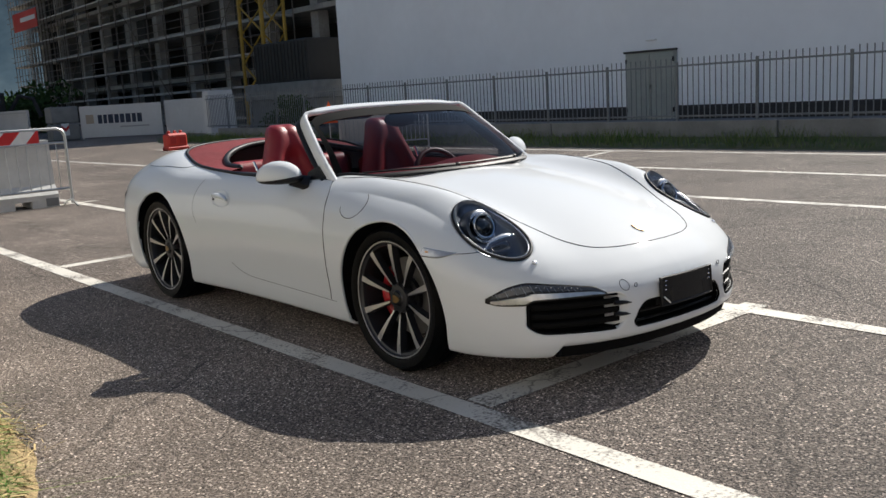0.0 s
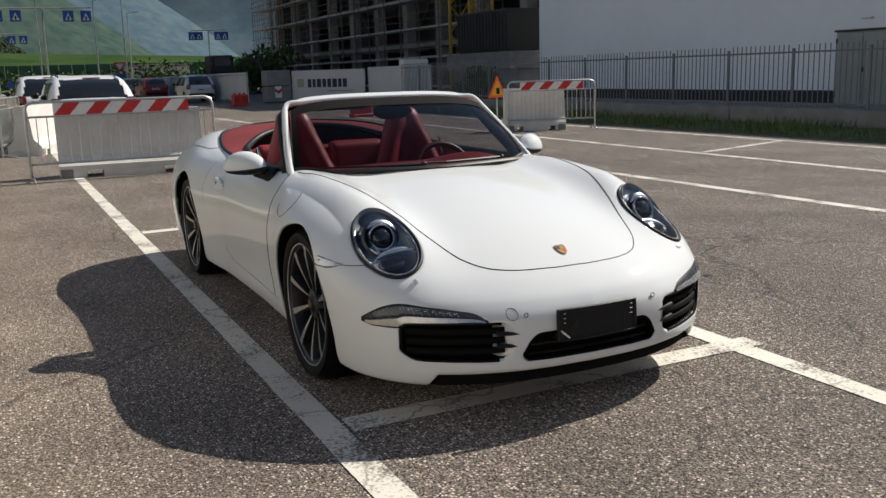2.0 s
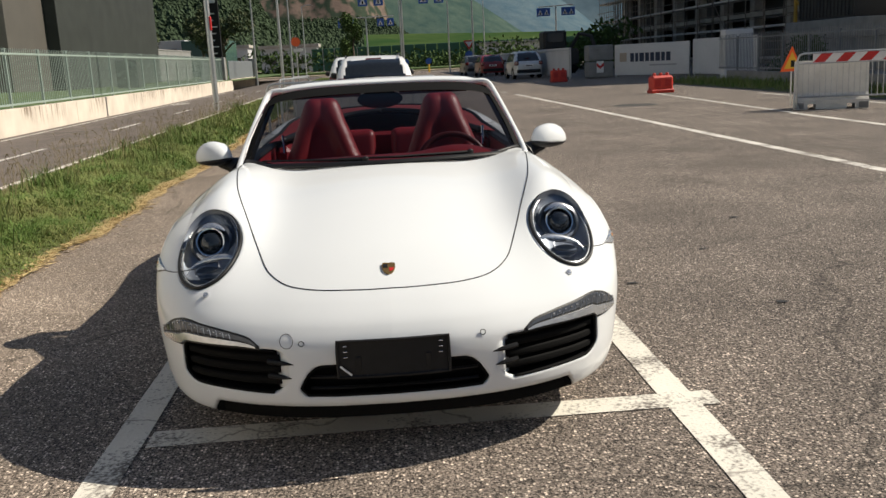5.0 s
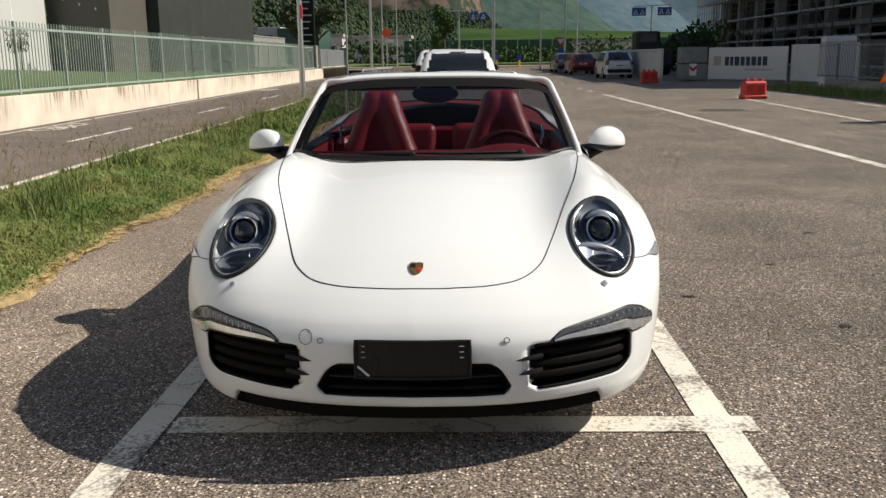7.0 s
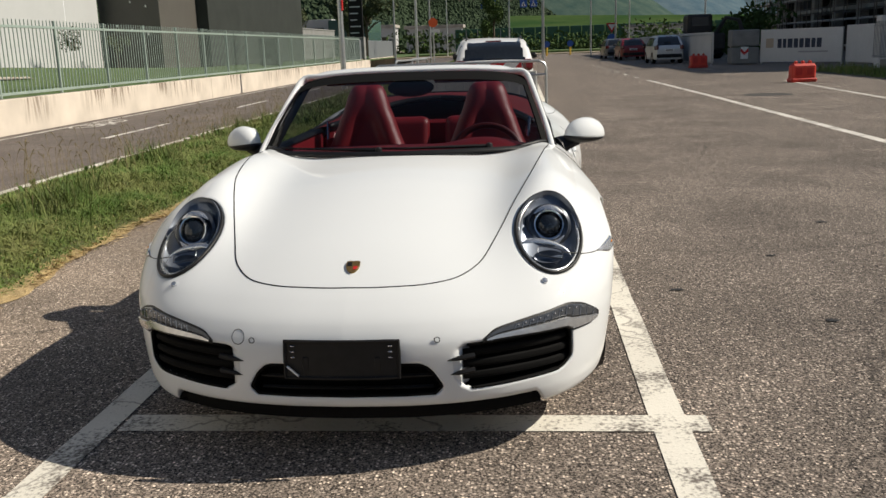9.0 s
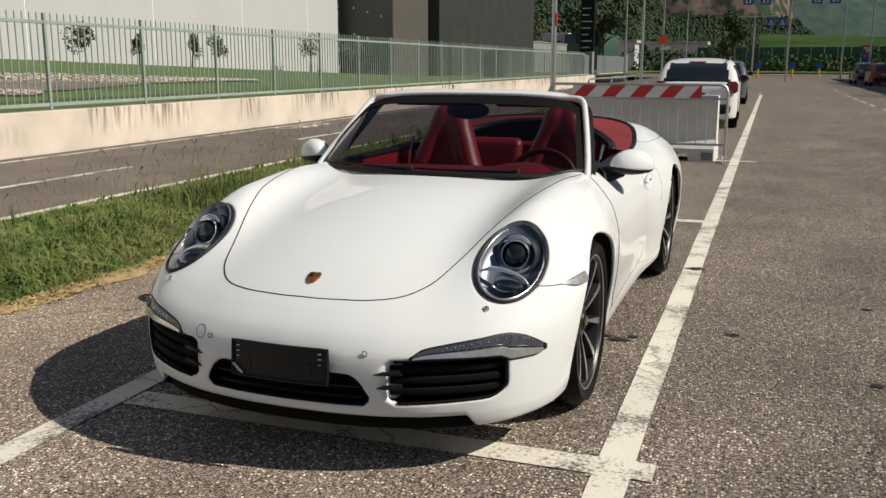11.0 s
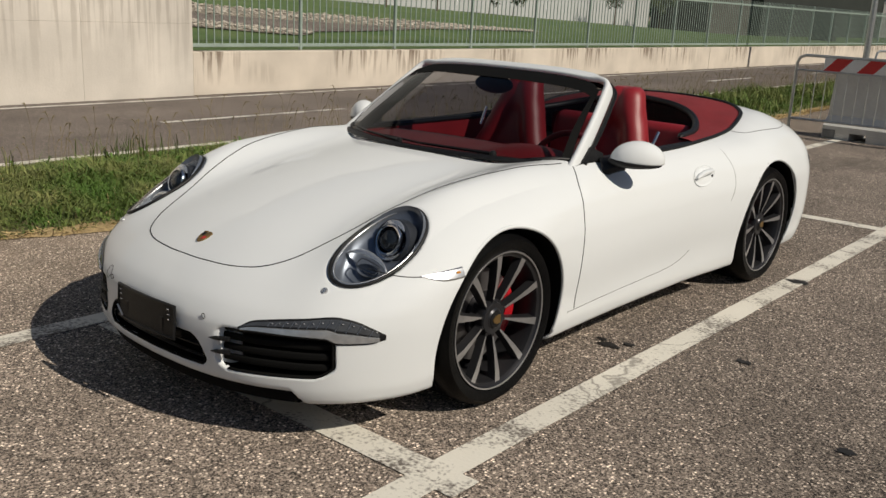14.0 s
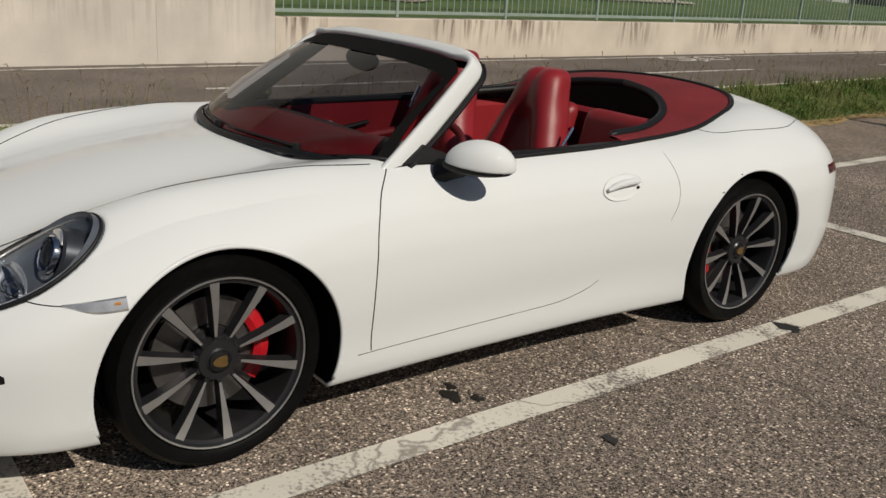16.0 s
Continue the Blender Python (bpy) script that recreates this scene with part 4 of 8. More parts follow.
def lamp_bowl(s):
    ang = np.linspace(0, 2 * math.pi, 48, endpoint=False)
    rows = []
    rim = lamp_surface(LAMP_W * 1.01 * np.cos(ang), LAMP_L * 1.01 * np.sin(ang), -0.008)
    rows.append([(s * p[0], p[1], p[2]) for p in rim])
    for r, dn in ((0.96, -0.030), (0.88, -0.052), (0.6, -0.064), (0.3, -0.068), (0.02, -0.07)):
        rows.append([lamp_point(LAMP_W * r * math.cos(a), LAMP_L * r * math.sin(a), dn, s) for a in ang])
    return Geo().grid(rows, True)


for s in (-1, 1):
    headlamp(s)

# ---- front: daytime lights, slats, plate holder, sensors, badge ----


def strip_patch(xs, lo, hi, s, lift):
    rows = []
    for t in (0.0, 0.12, 0.5, 0.88, 1.0):
        zs = [lo(x) + (hi(x) - lo(x)) * t for x in xs]
        l = lift * (0.15 if t in (0.0, 1.0) else 1.0)
        q = on_front([(s * x, float(z)) for x, z in zip(xs, zs)], l)
        rows.append([tuple(p) for p in q])
    return Geo().grid(rows)


drl_lo = curve([0.425, 0.5, 0.62, 0.685, 0.71, 0.77, 0.798], [0.400, 0.403, 0.402, 0.399, 0.384, 0.383, 0.394])
drl_hi = curve([0.425, 0.465, 0.515, 0.62, 0.69, 0.73, 0.775, 0.798], [0.404, 0.430, 0.440, 0.456, 0.465, 0.456, 0.428, 0.404])
for s in (-1, 1):
    xs = np.linspace(0.425, 0.798, 34)
    drl = part("daytime_light", strip_patch(xs, lambda x: drl_lo(x) - 0.004, lambda x: drl_hi(x) + 0.004, s, 0.002), M_BLACK, car, "slim daytime light with silver lower lip", smooth=True)
    part("reflector", strip_patch(xs[1:-1], lambda x: drl_lo(x) + 0.52 * (drl_hi(x) - drl_lo(x)), lambda x: drl_hi(x) - 0.002, s, 0.005), M_DRLGREY, drl, "ribbed grey reflector", smooth=True)
    part("chrome_lip", strip_patch(xs[1:-1], lambda x: drl_lo(x) + 0.001, lambda x: drl_lo(x) + 0.46 * (drl_hi(x) - drl_lo(x)), s, 0.009), M_CLEARLENS, drl, "bright chrome lip", smooth=True)
    for i, x in enumerate(np.linspace(0.52, 0.77, 12)):
        a, b = on_front([(s * x, float(drl_lo(x) + 0.5 * (drl_hi(x) - drl_lo(x)))), (s * (x + 0.006), float(drl_hi(x) - 0.004))], 0.007)
        part("rib", Geo().tube([tuple(a), tuple(b)], [0.0009, 0.0006], 5), M_LAMPBOWL, drl)
        c = on_front([(s * (x + 0.012), float(drl_lo(x) + 0.80 * (drl_hi(x) - drl_lo(x))))], 0.007)[0]
        part("diode", Geo().lathe([(0.0001, 0.003), (0.002, 0.002), (0.0028, 0.0)], 8, Matrix.Translation(c) @ pose(0, 0, 0, 90, 0, 0)), M_LAMPSIL, drl, "small bright diode")
    # three black slats in the outer intake
    for z in (0.292, 0.330, 0.368):
        q = on_front([(s * x, z) for x in np.linspace(0.368, 0.695, 20)], -0.022)
        part("intake_slat", Geo().tube([tuple(p) for p in q], 0.0085, 8, flat=1.5, up=(0, 0, 1)), M_VOID, car, smooth=True)
    cheek = []
    for x, d in ((0.338, 0.001), (0.348, 0.005), (0.358, 0.014), (0.368, 0.030), (0.376, 0.052), (0.380, 0.075)):
        q = on_front([(s * x, z) for z in np.linspace(0.262, 0.396, 8)])
        cheek.append([(p[0], p[1] + d, p[2]) for p in q])
    part("intake_cheek", Geo().grid(cheek), M_PAINT, car, "white inner cheek of the intake", smooth=True)
    q = on_front([(s * 0.400, 0.362), (s * 0.372, 0.359), (s * 0.346, 0.356), (s * 0.318, 0.352)], 0.001)
    part("intake_fin", Geo().tube([tuple(p) for p in q], [0.009, 0.009, 0.007, 0.001], 8), M_BLACK, car, smooth=True)
    q = on_front([(s * 0.400, 0.316), (s * 0.372, 0.313), (s * 0.350, 0.310), (s * 0.326, 0.306)], 0.001)
    part("intake_fin", Geo().tube([tuple(p) for p in q], [0.009, 0.009, 0.007, 0.001], 8), M_BLACK, car, smooth=True)
    # plain near-black sheet closing the intake behind the slats
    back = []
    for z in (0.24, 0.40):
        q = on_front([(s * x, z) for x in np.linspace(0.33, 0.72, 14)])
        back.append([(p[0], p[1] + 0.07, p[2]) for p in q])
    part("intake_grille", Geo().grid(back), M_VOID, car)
    # parking sensor
    q = on_front([(s * 0.288, 0.417)], 0.0035)[0]
    part("parking_sensor", Geo().tube([tuple(q + np.array([0.0085 * math.cos(a), 0, 0.0085 * math.sin(a)])) for a in np.linspace(0, 2 * math.pi, 18, endpoint=False)], 0.0014, 5, True), M_BLACK, car)
part("tow_cover_gap", Geo().tube([tuple(on_front([(-0.337 + 0.021 * math.cos(a), 0.424 + 0.021 * math.sin(a))])[0]) for a in np.linspace(0, 2 * math.pi, 24, endpoint=False)], 0.0012, 5, True), M_RIM, car)
# plain near-black sheet closing the middle opening
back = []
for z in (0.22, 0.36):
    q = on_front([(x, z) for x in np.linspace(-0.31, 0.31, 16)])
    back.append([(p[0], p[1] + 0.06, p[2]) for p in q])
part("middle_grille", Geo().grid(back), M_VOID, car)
for z in (0.262, 0.30):
    q = on_front([(x, z) for x in np.linspace(-0.27, 0.27, 20)])
    part("grille_bar", Geo().tube([(p[0], p[1] + 0.03, p[2]) for p in q], 0.006, 6), M_BLACK, car)


def opening_rim(F, cx0, cz0, s, inner=None):
    """A black rim added to cover the rough edge of a front opening, F its outline in x and z; it stops short of the
    inner cheek.
    """
    ring = []
    for a in np.linspace(-math.pi, math.pi, 72, endpoint=False):
        t = np.linspace(0.01, 0.36, 700)
        f = F(cx0 + t * math.cos(a), cz0 + t * math.sin(a))
        k = t[np.argmax(f > 0)]
        x = cx0 + k * math.cos(a)
        if inner is None or x > inner:
            ring.append((s * x, cz0 + k * math.sin(a)))
    q = on_front(ring, -0.006)
    part("opening_rim", Geo().tube([tuple(p) for p in q], 0.005, 8, inner is None), M_VOID, car, "black rim added to cover the opening edge", smooth=True, angle=None)


for s in (-1, 1):
    opening_rim(side_opening, 0.52, 0.33, s, 0.375)
opening_rim(mid_opening, 0.0, 0.295, 1)
# plate holder without a plate
rows = []
for z in np.linspace(0.314, 0.428, 5):
    q = on_front([(x, 0.36) for x in np.linspace(-0.175, 0.175, 12)])
    rows.append([(p[0], -0.957 + 0.35 * p[0] ** 2 + (0.36 - z) * -0.06, z) for p in q])
g = Geo().grid(rows)
edge = [rows[0][i] for i in range(12)] + [rows[k][11] for k in range(1, 5)] + [rows[4][i] for i in range(10, -1, -1)] + [rows[k][0] for k in range(3, 0, -1)]
holder = part("plate_holder", g, M_BLACK, car, "empty black number plate holder")
part("holder_edge", Geo().tube(edge, 0.006, 6, True), M_BLACK, holder)
part("holder_back", Geo().grid([[(x, y + 0.03, z) for x, y, z in r] for r in rows[::-1]]), M_BLACK, holder)
for x in (-0.11, 0.0, 0.11):
    part("holder_mount", Geo().box((x, -0.93, 0.35), (0.02, 0.05, 0.06), 0.003), M_BLACK, holder)
for sx in (-1, 1):
    for i in range(3):
        part("holder_slot", Geo().box((sx * 0.150, -0.958 + 0.35 * 0.0225, 0.378 + 0.018 * i), (0.013, 0.006, 0.0035), 0.001), M_LAMPSIL, holder)
part("holder_clip", Geo().tube([(-0.168, -0.957, 0.352), (-0.133, -0.960, 0.322)], 0.0035, 6), M_WHITEB, holder, "loose white strip")
# badge: a small shield
bq = on_top([(0.0, -0.70)], 0.002)[0]
bn = unit_normals(np.array([bq]))[0]
bm_ = Matrix.Translation(bq) @ Vector(bn).to_track_quat("Z", "Y").to_matrix().to_4x4()
sh = [(-0.022, 0.026), (-0.011, 0.030), (0.0, 0.027), (0.011, 0.030), (0.022, 0.026), (0.023, 0.005), (0.018, -0.014), (0.009, -0.026), (0.0, -0.031), (-0.009, -0.026), (-0.018, -0.014), (-0.023, 0.005)]
badge = part("badge", Geo().prism(sh, -0.002, 0.003, bm_), M_GOLD, car, "small gold shield badge")
part("badge_field", Geo().prism([(-0.018, 0.002), (-0.003, 0.002), (-0.003, 0.020), (-0.018, 0.020)], 0.003, 0.0042, bm_), M_BLACK, badge)
part("badge_field", Geo().prism([(0.003, -0.018), (0.014, -0.013), (0.018, 0.0), (0.003, 0.0)], 0.003, 0.0042, bm_), M_RED, badge)
# front lip: black rubber, its colour deepened for the shadow under the nose
lip = []
for dz, dy in ((0.036, 0.022), (0.022, 0.008), (0.0, 0.004), (-0.022, 0.010), (-0.027, 0.03), (-0.02, 0.12)):
    q = on_front([(x, 0.20) for x in np.linspace(-0.60, 0.60, 48)])
    e = [1 - 0.75 * float(ramp(np.float64(abs(p[0])), 0.575, 0.60)) for p in q]
    lip.append([(p[0], p[1] + dy + 0.008, 0.176 + dz * k - 0.010 * (1 - k)) for p, k in zip(q, e)])
part("front_lip", Geo().grid(lip), M_VOID, car, "black rubber lip under the bumper", smooth=True)
for s in (-1, 1):
    # side indicator
    ys_ = np.linspace(-0.410, -0.262, 10)
    lo_, hi_ = curve([-0.410, -0.33, -0.262], [0.576, 0.558, 0.562]), curve([-0.410, -0.33, -0.262], [0.580, 0.590, 0.598])
    rows = []
    for t in (0, 0.15, 0.5, 0.85, 1):
        q = on_side([(y, float(lo_(y) + t * (hi_(y) - lo_(y)))) for y in ys_], s, 0.001 if t in (0, 1) else 0.006)
        rows.append([tuple(p) for p in q])
    mk = part("side_indicator", Geo().grid(rows), M_CLEARLENS, car, "grey clear-lens side indicator", smooth=True)
    q = on_side([(-0.292, 0.580), (-0.278, 0.581)], s, 0.005)
    part("bulb", Geo().tube([tuple(p) for p in q], 0.004, 8), M_AMBER, mk)
    # door handle in its dish
    rows = []
    for r in (1.0, 0.75, 0.4, 0.05):
        q = on_side([(1.650 + 0.104 * r * math.cos(a), 0.697 + 0.046 * r * math.sin(a) + 0.10 * 0.100 * r * math.cos(a)) for a in np.linspace(0, 2 * math.pi, 28, endpoint=False)], s, 0.0005)
        rows.append([(p[0] - s * 0.010 * (1 - r * r) + s * 0.003, p[1], p[2]) for p in q])
    ring = rows[0]
    hd = part("handle_dish", Geo().grid(rows, True), M_PAINT, car, smooth=True, angle=None)
    part("dish_edge", Geo().tube(ring, 0.0012, 5, True), M_PAINT, hd)
    q = on_side([(1.562, 0.690), (1.608, 0.702), (1.663, 0.709), (1.713, 0.711), (1.738, 0.710)], s, 0.012)
    part("door_handle", Geo().tube([tuple(p) for p in q], [0.006, 0.012, 0.014, 0.013, 0.006], 10, flat=1.2, up=(s, 0, 0)), M_PAINT, car, "body-coloured pull handle", smooth=True)
    q = on_side([(1.728, 0.690)], s, 0.004)[0]
    part("door_lock", Geo().lathe([(0.0, 0.003), (0.006, 0.002), (0.006, -0.004)], 10, Matrix.Translation(q) @ pose(0, 0, 0, 0, 90 * s, 0)), M_BLACK, car)
    # tail lamp
    rows = []
    for t in (0, 0.2, 0.5, 0.8, 1):
        q = cast(shell, [(s * (0.55 + 0.36 * u), 3.7 - 0.55 * u, 0.600 + 0.035 * u + t * (0.055 - 0.012 * u)) for u in np.linspace(0, 1, 14)], (-0.5 * s, -0.86, 0), 1.2)
        q = q + (0.001 if t in (0, 1) else 0.006) * unit_normals(q)
        rows.append([tuple(p) for p in q])
    part("tail_lamp", Geo().grid(rows), M_TAIL, car, "dark smoked wrap-round tail lamp", smooth=True)

# ---- wheels ----


def wheel_parts(rear):
    wd = 0.290 if rear else 0.240
    R, rr = WHEEL_R, 0.2660
    hw = wd / 2
    tyre = Geo().lathe([(rr, hw - 0.022), (rr + 0.006, hw - 0.008), (rr + 0.02, hw - 0.001), (rr + 0.042, hw), (R - 0.020, hw - 0.010), (R - 0.006, hw - 0.026), (R - 0.001, hw - 0.05),
                        (R - 0.001, hw - 0.078), (R - 0.007, hw - 0.080), (R - 0.007, hw - 0.088), (R, hw - 0.090), (R, 0.006), (R - 0.007, 0.004), (R - 0.007, -0.004), (R, -0.006), (R, -hw + 0.05), (R - 0.02, -hw + 0.01), (R - 0.05, -hw), (rr, -hw + 0.02)], 64)
    rim = Geo().lathe([(rr + 0.004, hw - 0.014), (rr + 0.001, hw - 0.008), (rr - 0.007, hw - 0.010), (rr - 0.012, hw - 0.018), (rr - 0.022, hw - 0.022), (rr - 0.030, hw - 0.05), (rr - 0.034, -hw + 0.03), (rr, -hw + 0.01), (rr, -hw)], 64)
    return tyre, rim, hw


def spoke_mesh(hw):
    """One blade of the wheel: dark sides, turned face."""
    zf = hw - 0.016
    sect = [(0.050, 0.015, -0.030), (0.074, 0.0035, -0.029), (0.145, 0.0080, -0.015), (0.205, 0.0118, -0.006), (0.2570, 0.0150, -0.003)]
    v, f = [], []
    for r, w, dz in sect:
        v += [(r, -w, zf + dz), (r, w, zf + dz), (r, w * 1.25 + 0.003, zf + dz - 0.032), (r, -w * 1.25 - 0.003, zf + dz - 0.032)]
    for i in range(len(sect) - 1):
        a, b = 4 * i, 4 * i + 4
        f.append((a, b, b + 1, a + 1))
        f.append((a + 1, b + 1, b + 2, a + 2))
        f.append((a + 3, a + 2, b + 2, b + 3))
        f.append((a, a + 3, b + 3, b))
    f += [(0, 1, 2, 3), (19, 18, 17, 16)]
    me = bpy.data.meshes.new("spoke")
    me.from_pydata(v, [], f)
    me.materials.append(M_RIM)
    me.materials.append(M_RIMFACE)
    for i in range(len(sect) - 1):
        me.polygons[4 * i].material_index = 1 if i else 0
    return me


def build_wheel(yc, s, rear, spin):
    tyre, rim, hw = wheel_parts(rear)
    xc = 0.848 - hw if not rear else 0.868 - hw
    m = Matrix.Translation((s * xc, yc, WHEEL_R)) @ pose(0, 0, 0, 0, 90 * s, 0)
    w = part("wheel", rim, M_RIM, car, "ten-spoke dark alloy wheel with turned faces", smooth=True, m=m)
    part("tyre", tyre, M_RUBBER, w, "black low-profile tyre", smooth=True, angle=40)
    part("rim_edge", Geo().lathe([(0.2670, hw - 0.013), (0.2655, hw - 0.007), (0.2605, hw - 0.0075), (0.2590, hw - 0.014)], 72), M_RIMFACE, w, "bright turned rim edge", smooth=True)
    sp = spoke_mesh(hw)
    for k in range(10):
        part("spoke", sp, M_RIM, w, m=pose(0, 0, 0, 0, 0, spin + 36 * k))
    zf = hw - 0.016
    part("hub", Geo().lathe([(0.066, zf - 0.075), (0.068, zf - 0.040), (0.060, zf - 0.026), (0.040, zf - 0.024), (0.036, zf - 0.020), (0.034, zf - 0.018)], 32), M_RIM, w, smooth=True)
    part("centre_cap", Geo().lathe([(0.033, zf - 0.022), (0.032, zf - 0.016), (0.02, zf - 0.013), (0.001, zf - 0.012)], 28), M_BLACK, w, "dark centre cap with gold crest", smooth=True)
    part("cap_crest", Geo().prism([(x * 0.75, y * 0.75) for x, y in sh], zf - 0.014, zf - 0.0105), M_GOLD, w)
    for k in range(5):
        a = radians(spin + 18 + 72 * k)
        part("wheel_bolt", Geo().lathe([(0.009, zf - 0.045), (0.009, zf - 0.030), (0.005, zf - 0.029), (0.005, zf - 0.036)], 10, Matrix.Translation((0.052 * math.cos(a), 0.052 * math.sin(a), 0))), M_LAMPSIL, w)
    part("brake_disc", Geo().lathe([(0.09, zf - 0.12), (0.09, zf - 0.095), (0.178, zf - 0.095), (0.178, zf - 0.12)], 48), M_DISC, w, "drilled steel brake disc", smooth=True)
    part("disc_bell", Geo().lathe([(0.088, zf - 0.12), (0.088, zf - 0.075), (0.06, zf - 0.07), (0.0, zf - 0.07)], 32), M_RIM, w, smooth=True)
    # caliper behind the spokes, on the axle's inner side
    side = 1 if not rear else -1
    cal = Geo()
    rows = []
    loc = (m.inverted().to_3x3() @ Vector((0, side, 0))).normalized()
    a0 = math.atan2(loc.y, loc.x)
    for a in np.linspace(-0.68, 0.68, 15):
        ca, sa = math.cos(a0 + a), math.sin(a0 + a)
        bulge = 0.006 * math.cos(a * 5)
        rows.append([(r * ca, r * sa, z) for r, z in ((0.132, zf - 0.125), (0.134, zf - 0.080 + bulge), (0.152, zf - 0.070 + bulge), (0.180, zf - 0.076 + bulge), (0.188, zf - 0.095), (0.188, zf - 0.14))])
    cal.grid(rows)
    cal.add([rows[0][i] for i in range(6)], [tuple(range(6))])
    cal.add([rows[-1][i] for i in range(6)], [tuple(range(6))[::-1]])
    part("brake_caliper", cal, M_CALIPER, w, "bright red brake caliper", smooth=True, angle=40)
    return w


for s in (-1, 1):
    build_wheel(0.010, s, False, 4.0 if s > 0 else 2.0)
    build_wheel(BASE, s, True, 20.0 if s > 0 else 9.0)
# axle and underside
part("underbody", Geo().box((0, 1.25, 0.21), (1.30, 3.9, 0.10), 0.03), M_BLACK, car)

# ---- windscreen ----


def bez(pts_, k=8):
    return [Vector(p) for p in dense(pts_, k)]


half = [(0.0, 1.085, 1.178), (0.25, 1.088, 1.176), (0.42, 1.094, 1.167), (0.520, 1.098, 1.152), (0.566, 1.082, 1.126), (0.590, 1.020, 1.076), (0.624, 0.900, 0.985), (0.652, 0.790, 0.904), (0.672, 0.700, 0.838), (0.684, 0.625, 0.782)]
frame_path = [(-x, y, z) for x, y, z in half[:0:-1]] + half
fp = bez(frame_path, 7)


def frame_sweep(path_, thin, broad, lift=0.0):
    """A flat rounded bar along the windscreen's edge: broad fore and aft on the pillars, thin across the header."""
    rows_ = []
    k = len(path_)
    for i, p in enumerate(path_):
        t = (path_[min(i + 1, k - 1)] - path_[max(i - 1, 0)]).normalized()
        side_ = float(ramp(np.float64(abs(p.x)), 0.44, 0.60))
        back = Vector((0, 0.96, 0.26)).lerp(Vector((0, 0.62, -0.78)), side_)
        back = (back - t * back.dot(t)).normalized()
        out = t.cross(back).normalized()
        b = broad[0] + (broad[1] - broad[0]) * side_
        rows_.append([tuple(p + back * (b * math.copysign(abs(math.cos(a)) ** 0.6, math.cos(a)) + lift) + out * thin * math.copysign(abs(math.sin(a)) ** 0.5, math.sin(a))) for a in np.linspace(0, 2 * math.pi, 16, endpoint=False)])
    return Geo().grid(rows_, True)


part("windscreen_frame", frame_sweep(fp, 0.0145, (0.034, 0.036)), M_PAINT, car, "white windscreen frame", smooth=True, angle=None)
inner = [Vector((p.x * 0.968, p.y + 0.010, p.z - (0.024 if abs(p.x) < 0.53 else 0.004))) for p in fp]
part("frame_trim", frame_sweep(inner, 0.012, (0.026, 0.030), 0.012), M_VOID, car, "black inner frame trim", smooth=True, angle=None)
base_half = [(0.0, 0.385, 0.836), (0.25, 0.425, 0.836), (0.45, 0.495, 0.834), (0.58, 0.580, 0.830), (0.648, 0.665, 0.828)]
base_c = [Vector((p.x * 1.025, p.y, p.z)) for p in bez([(-x, y, z) for x, y, z in base_half[:0:-1]] + base_half, 6)]
head_half = [(0.0, 1.052, 1.150), (0.25, 1.054, 1.147), (0.40, 1.060, 1.138), (0.49, 1.060, 1.122), (0.545, 1.028, 1.094)]
head_c = [Vector((p.x * 1.03, p.y, p.z)) for p in bez([(-x, y, z) for x, y, z in head_half[:0:-1]] + head_half, 6)]
rows = []
for t in np.linspace(0, 1, 13):
    rows.append([tuple(a.lerp(b, t) + Vector((0, -0.62, 0.78)) * (0.006 + 0.016 * min(1.0, 3 * t)) + Vector((0, -0.5, 0.8)) * 0.030 * math.sin(math.pi * t) * (1 - (a.x / 0.75) ** 4)) for a, b in zip(base_c, head_c)])
gl = part("windscreen", Geo().grid(rows), M_GLASS, car, "clear raked windscreen", smooth=True, angle=None)
gl.visible_shadow = False
# black ceramic band along the glass's edges
n_ = len(rows[0])
band = Geo()


def band_rows(a, b):
    return [[tuple(Vector(p) + Vector((0, -0.002, 0.0025))) for p in r] for r in (a, b)]


band.grid(band_rows(rows[0], [tuple(Vector(p).lerp(Vector(q), 0.16)) for p, q in zip(rows[0], rows[1])]))
band.grid(band_rows([tuple(Vector(p).lerp(Vector(q), 0.9)) for p, q in zip(rows[-2], rows[-3])], rows[-2]))
band.grid(band_rows(rows[-2], rows[-1]))
for cols in ((0, 1, 2, 3), (n_ - 1, n_ - 2, n_ - 3, n_ - 4)):
    band.grid([[tuple(Vector(r[i]) + Vector((0, -0.0022, 0.0028))) for i in cols] for r in rows])
part("glass_band", band, M_VOID, car, "black edge band of the windscreen")
cowl = [tuple(p + Vector((0, -0.020, 0.004))) for p in base_c[4:-4]]
part("cowl", Geo().tube(cowl, 0.014, 8, flat=0.5), M_BLACK, car, "black scuttle panel", smooth=True)
for a, b, c in (((0.40, 0.470, 0.854), (0.05, 0.405, 0.857), (-0.20, 0.425, 0.861)), ((-0.08, 0.395, 0.854), (-0.35, 0.460, 0.857), (-0.56, 0.57, 0.854))):
    wp = part("wiper", Geo().tube([a, b, c], [0.009, 0.006, 0.004], 6), M_BLACK, car, "black wiper arm and blade")
    part("wiper_spindle", Geo().lathe([(0.016, -0.02), (0.015, 0.008), (0.008, 0.014), (0.0, 0.014)], 12, Matrix.Translation(a)), M_BLACK, wp, smooth=True)
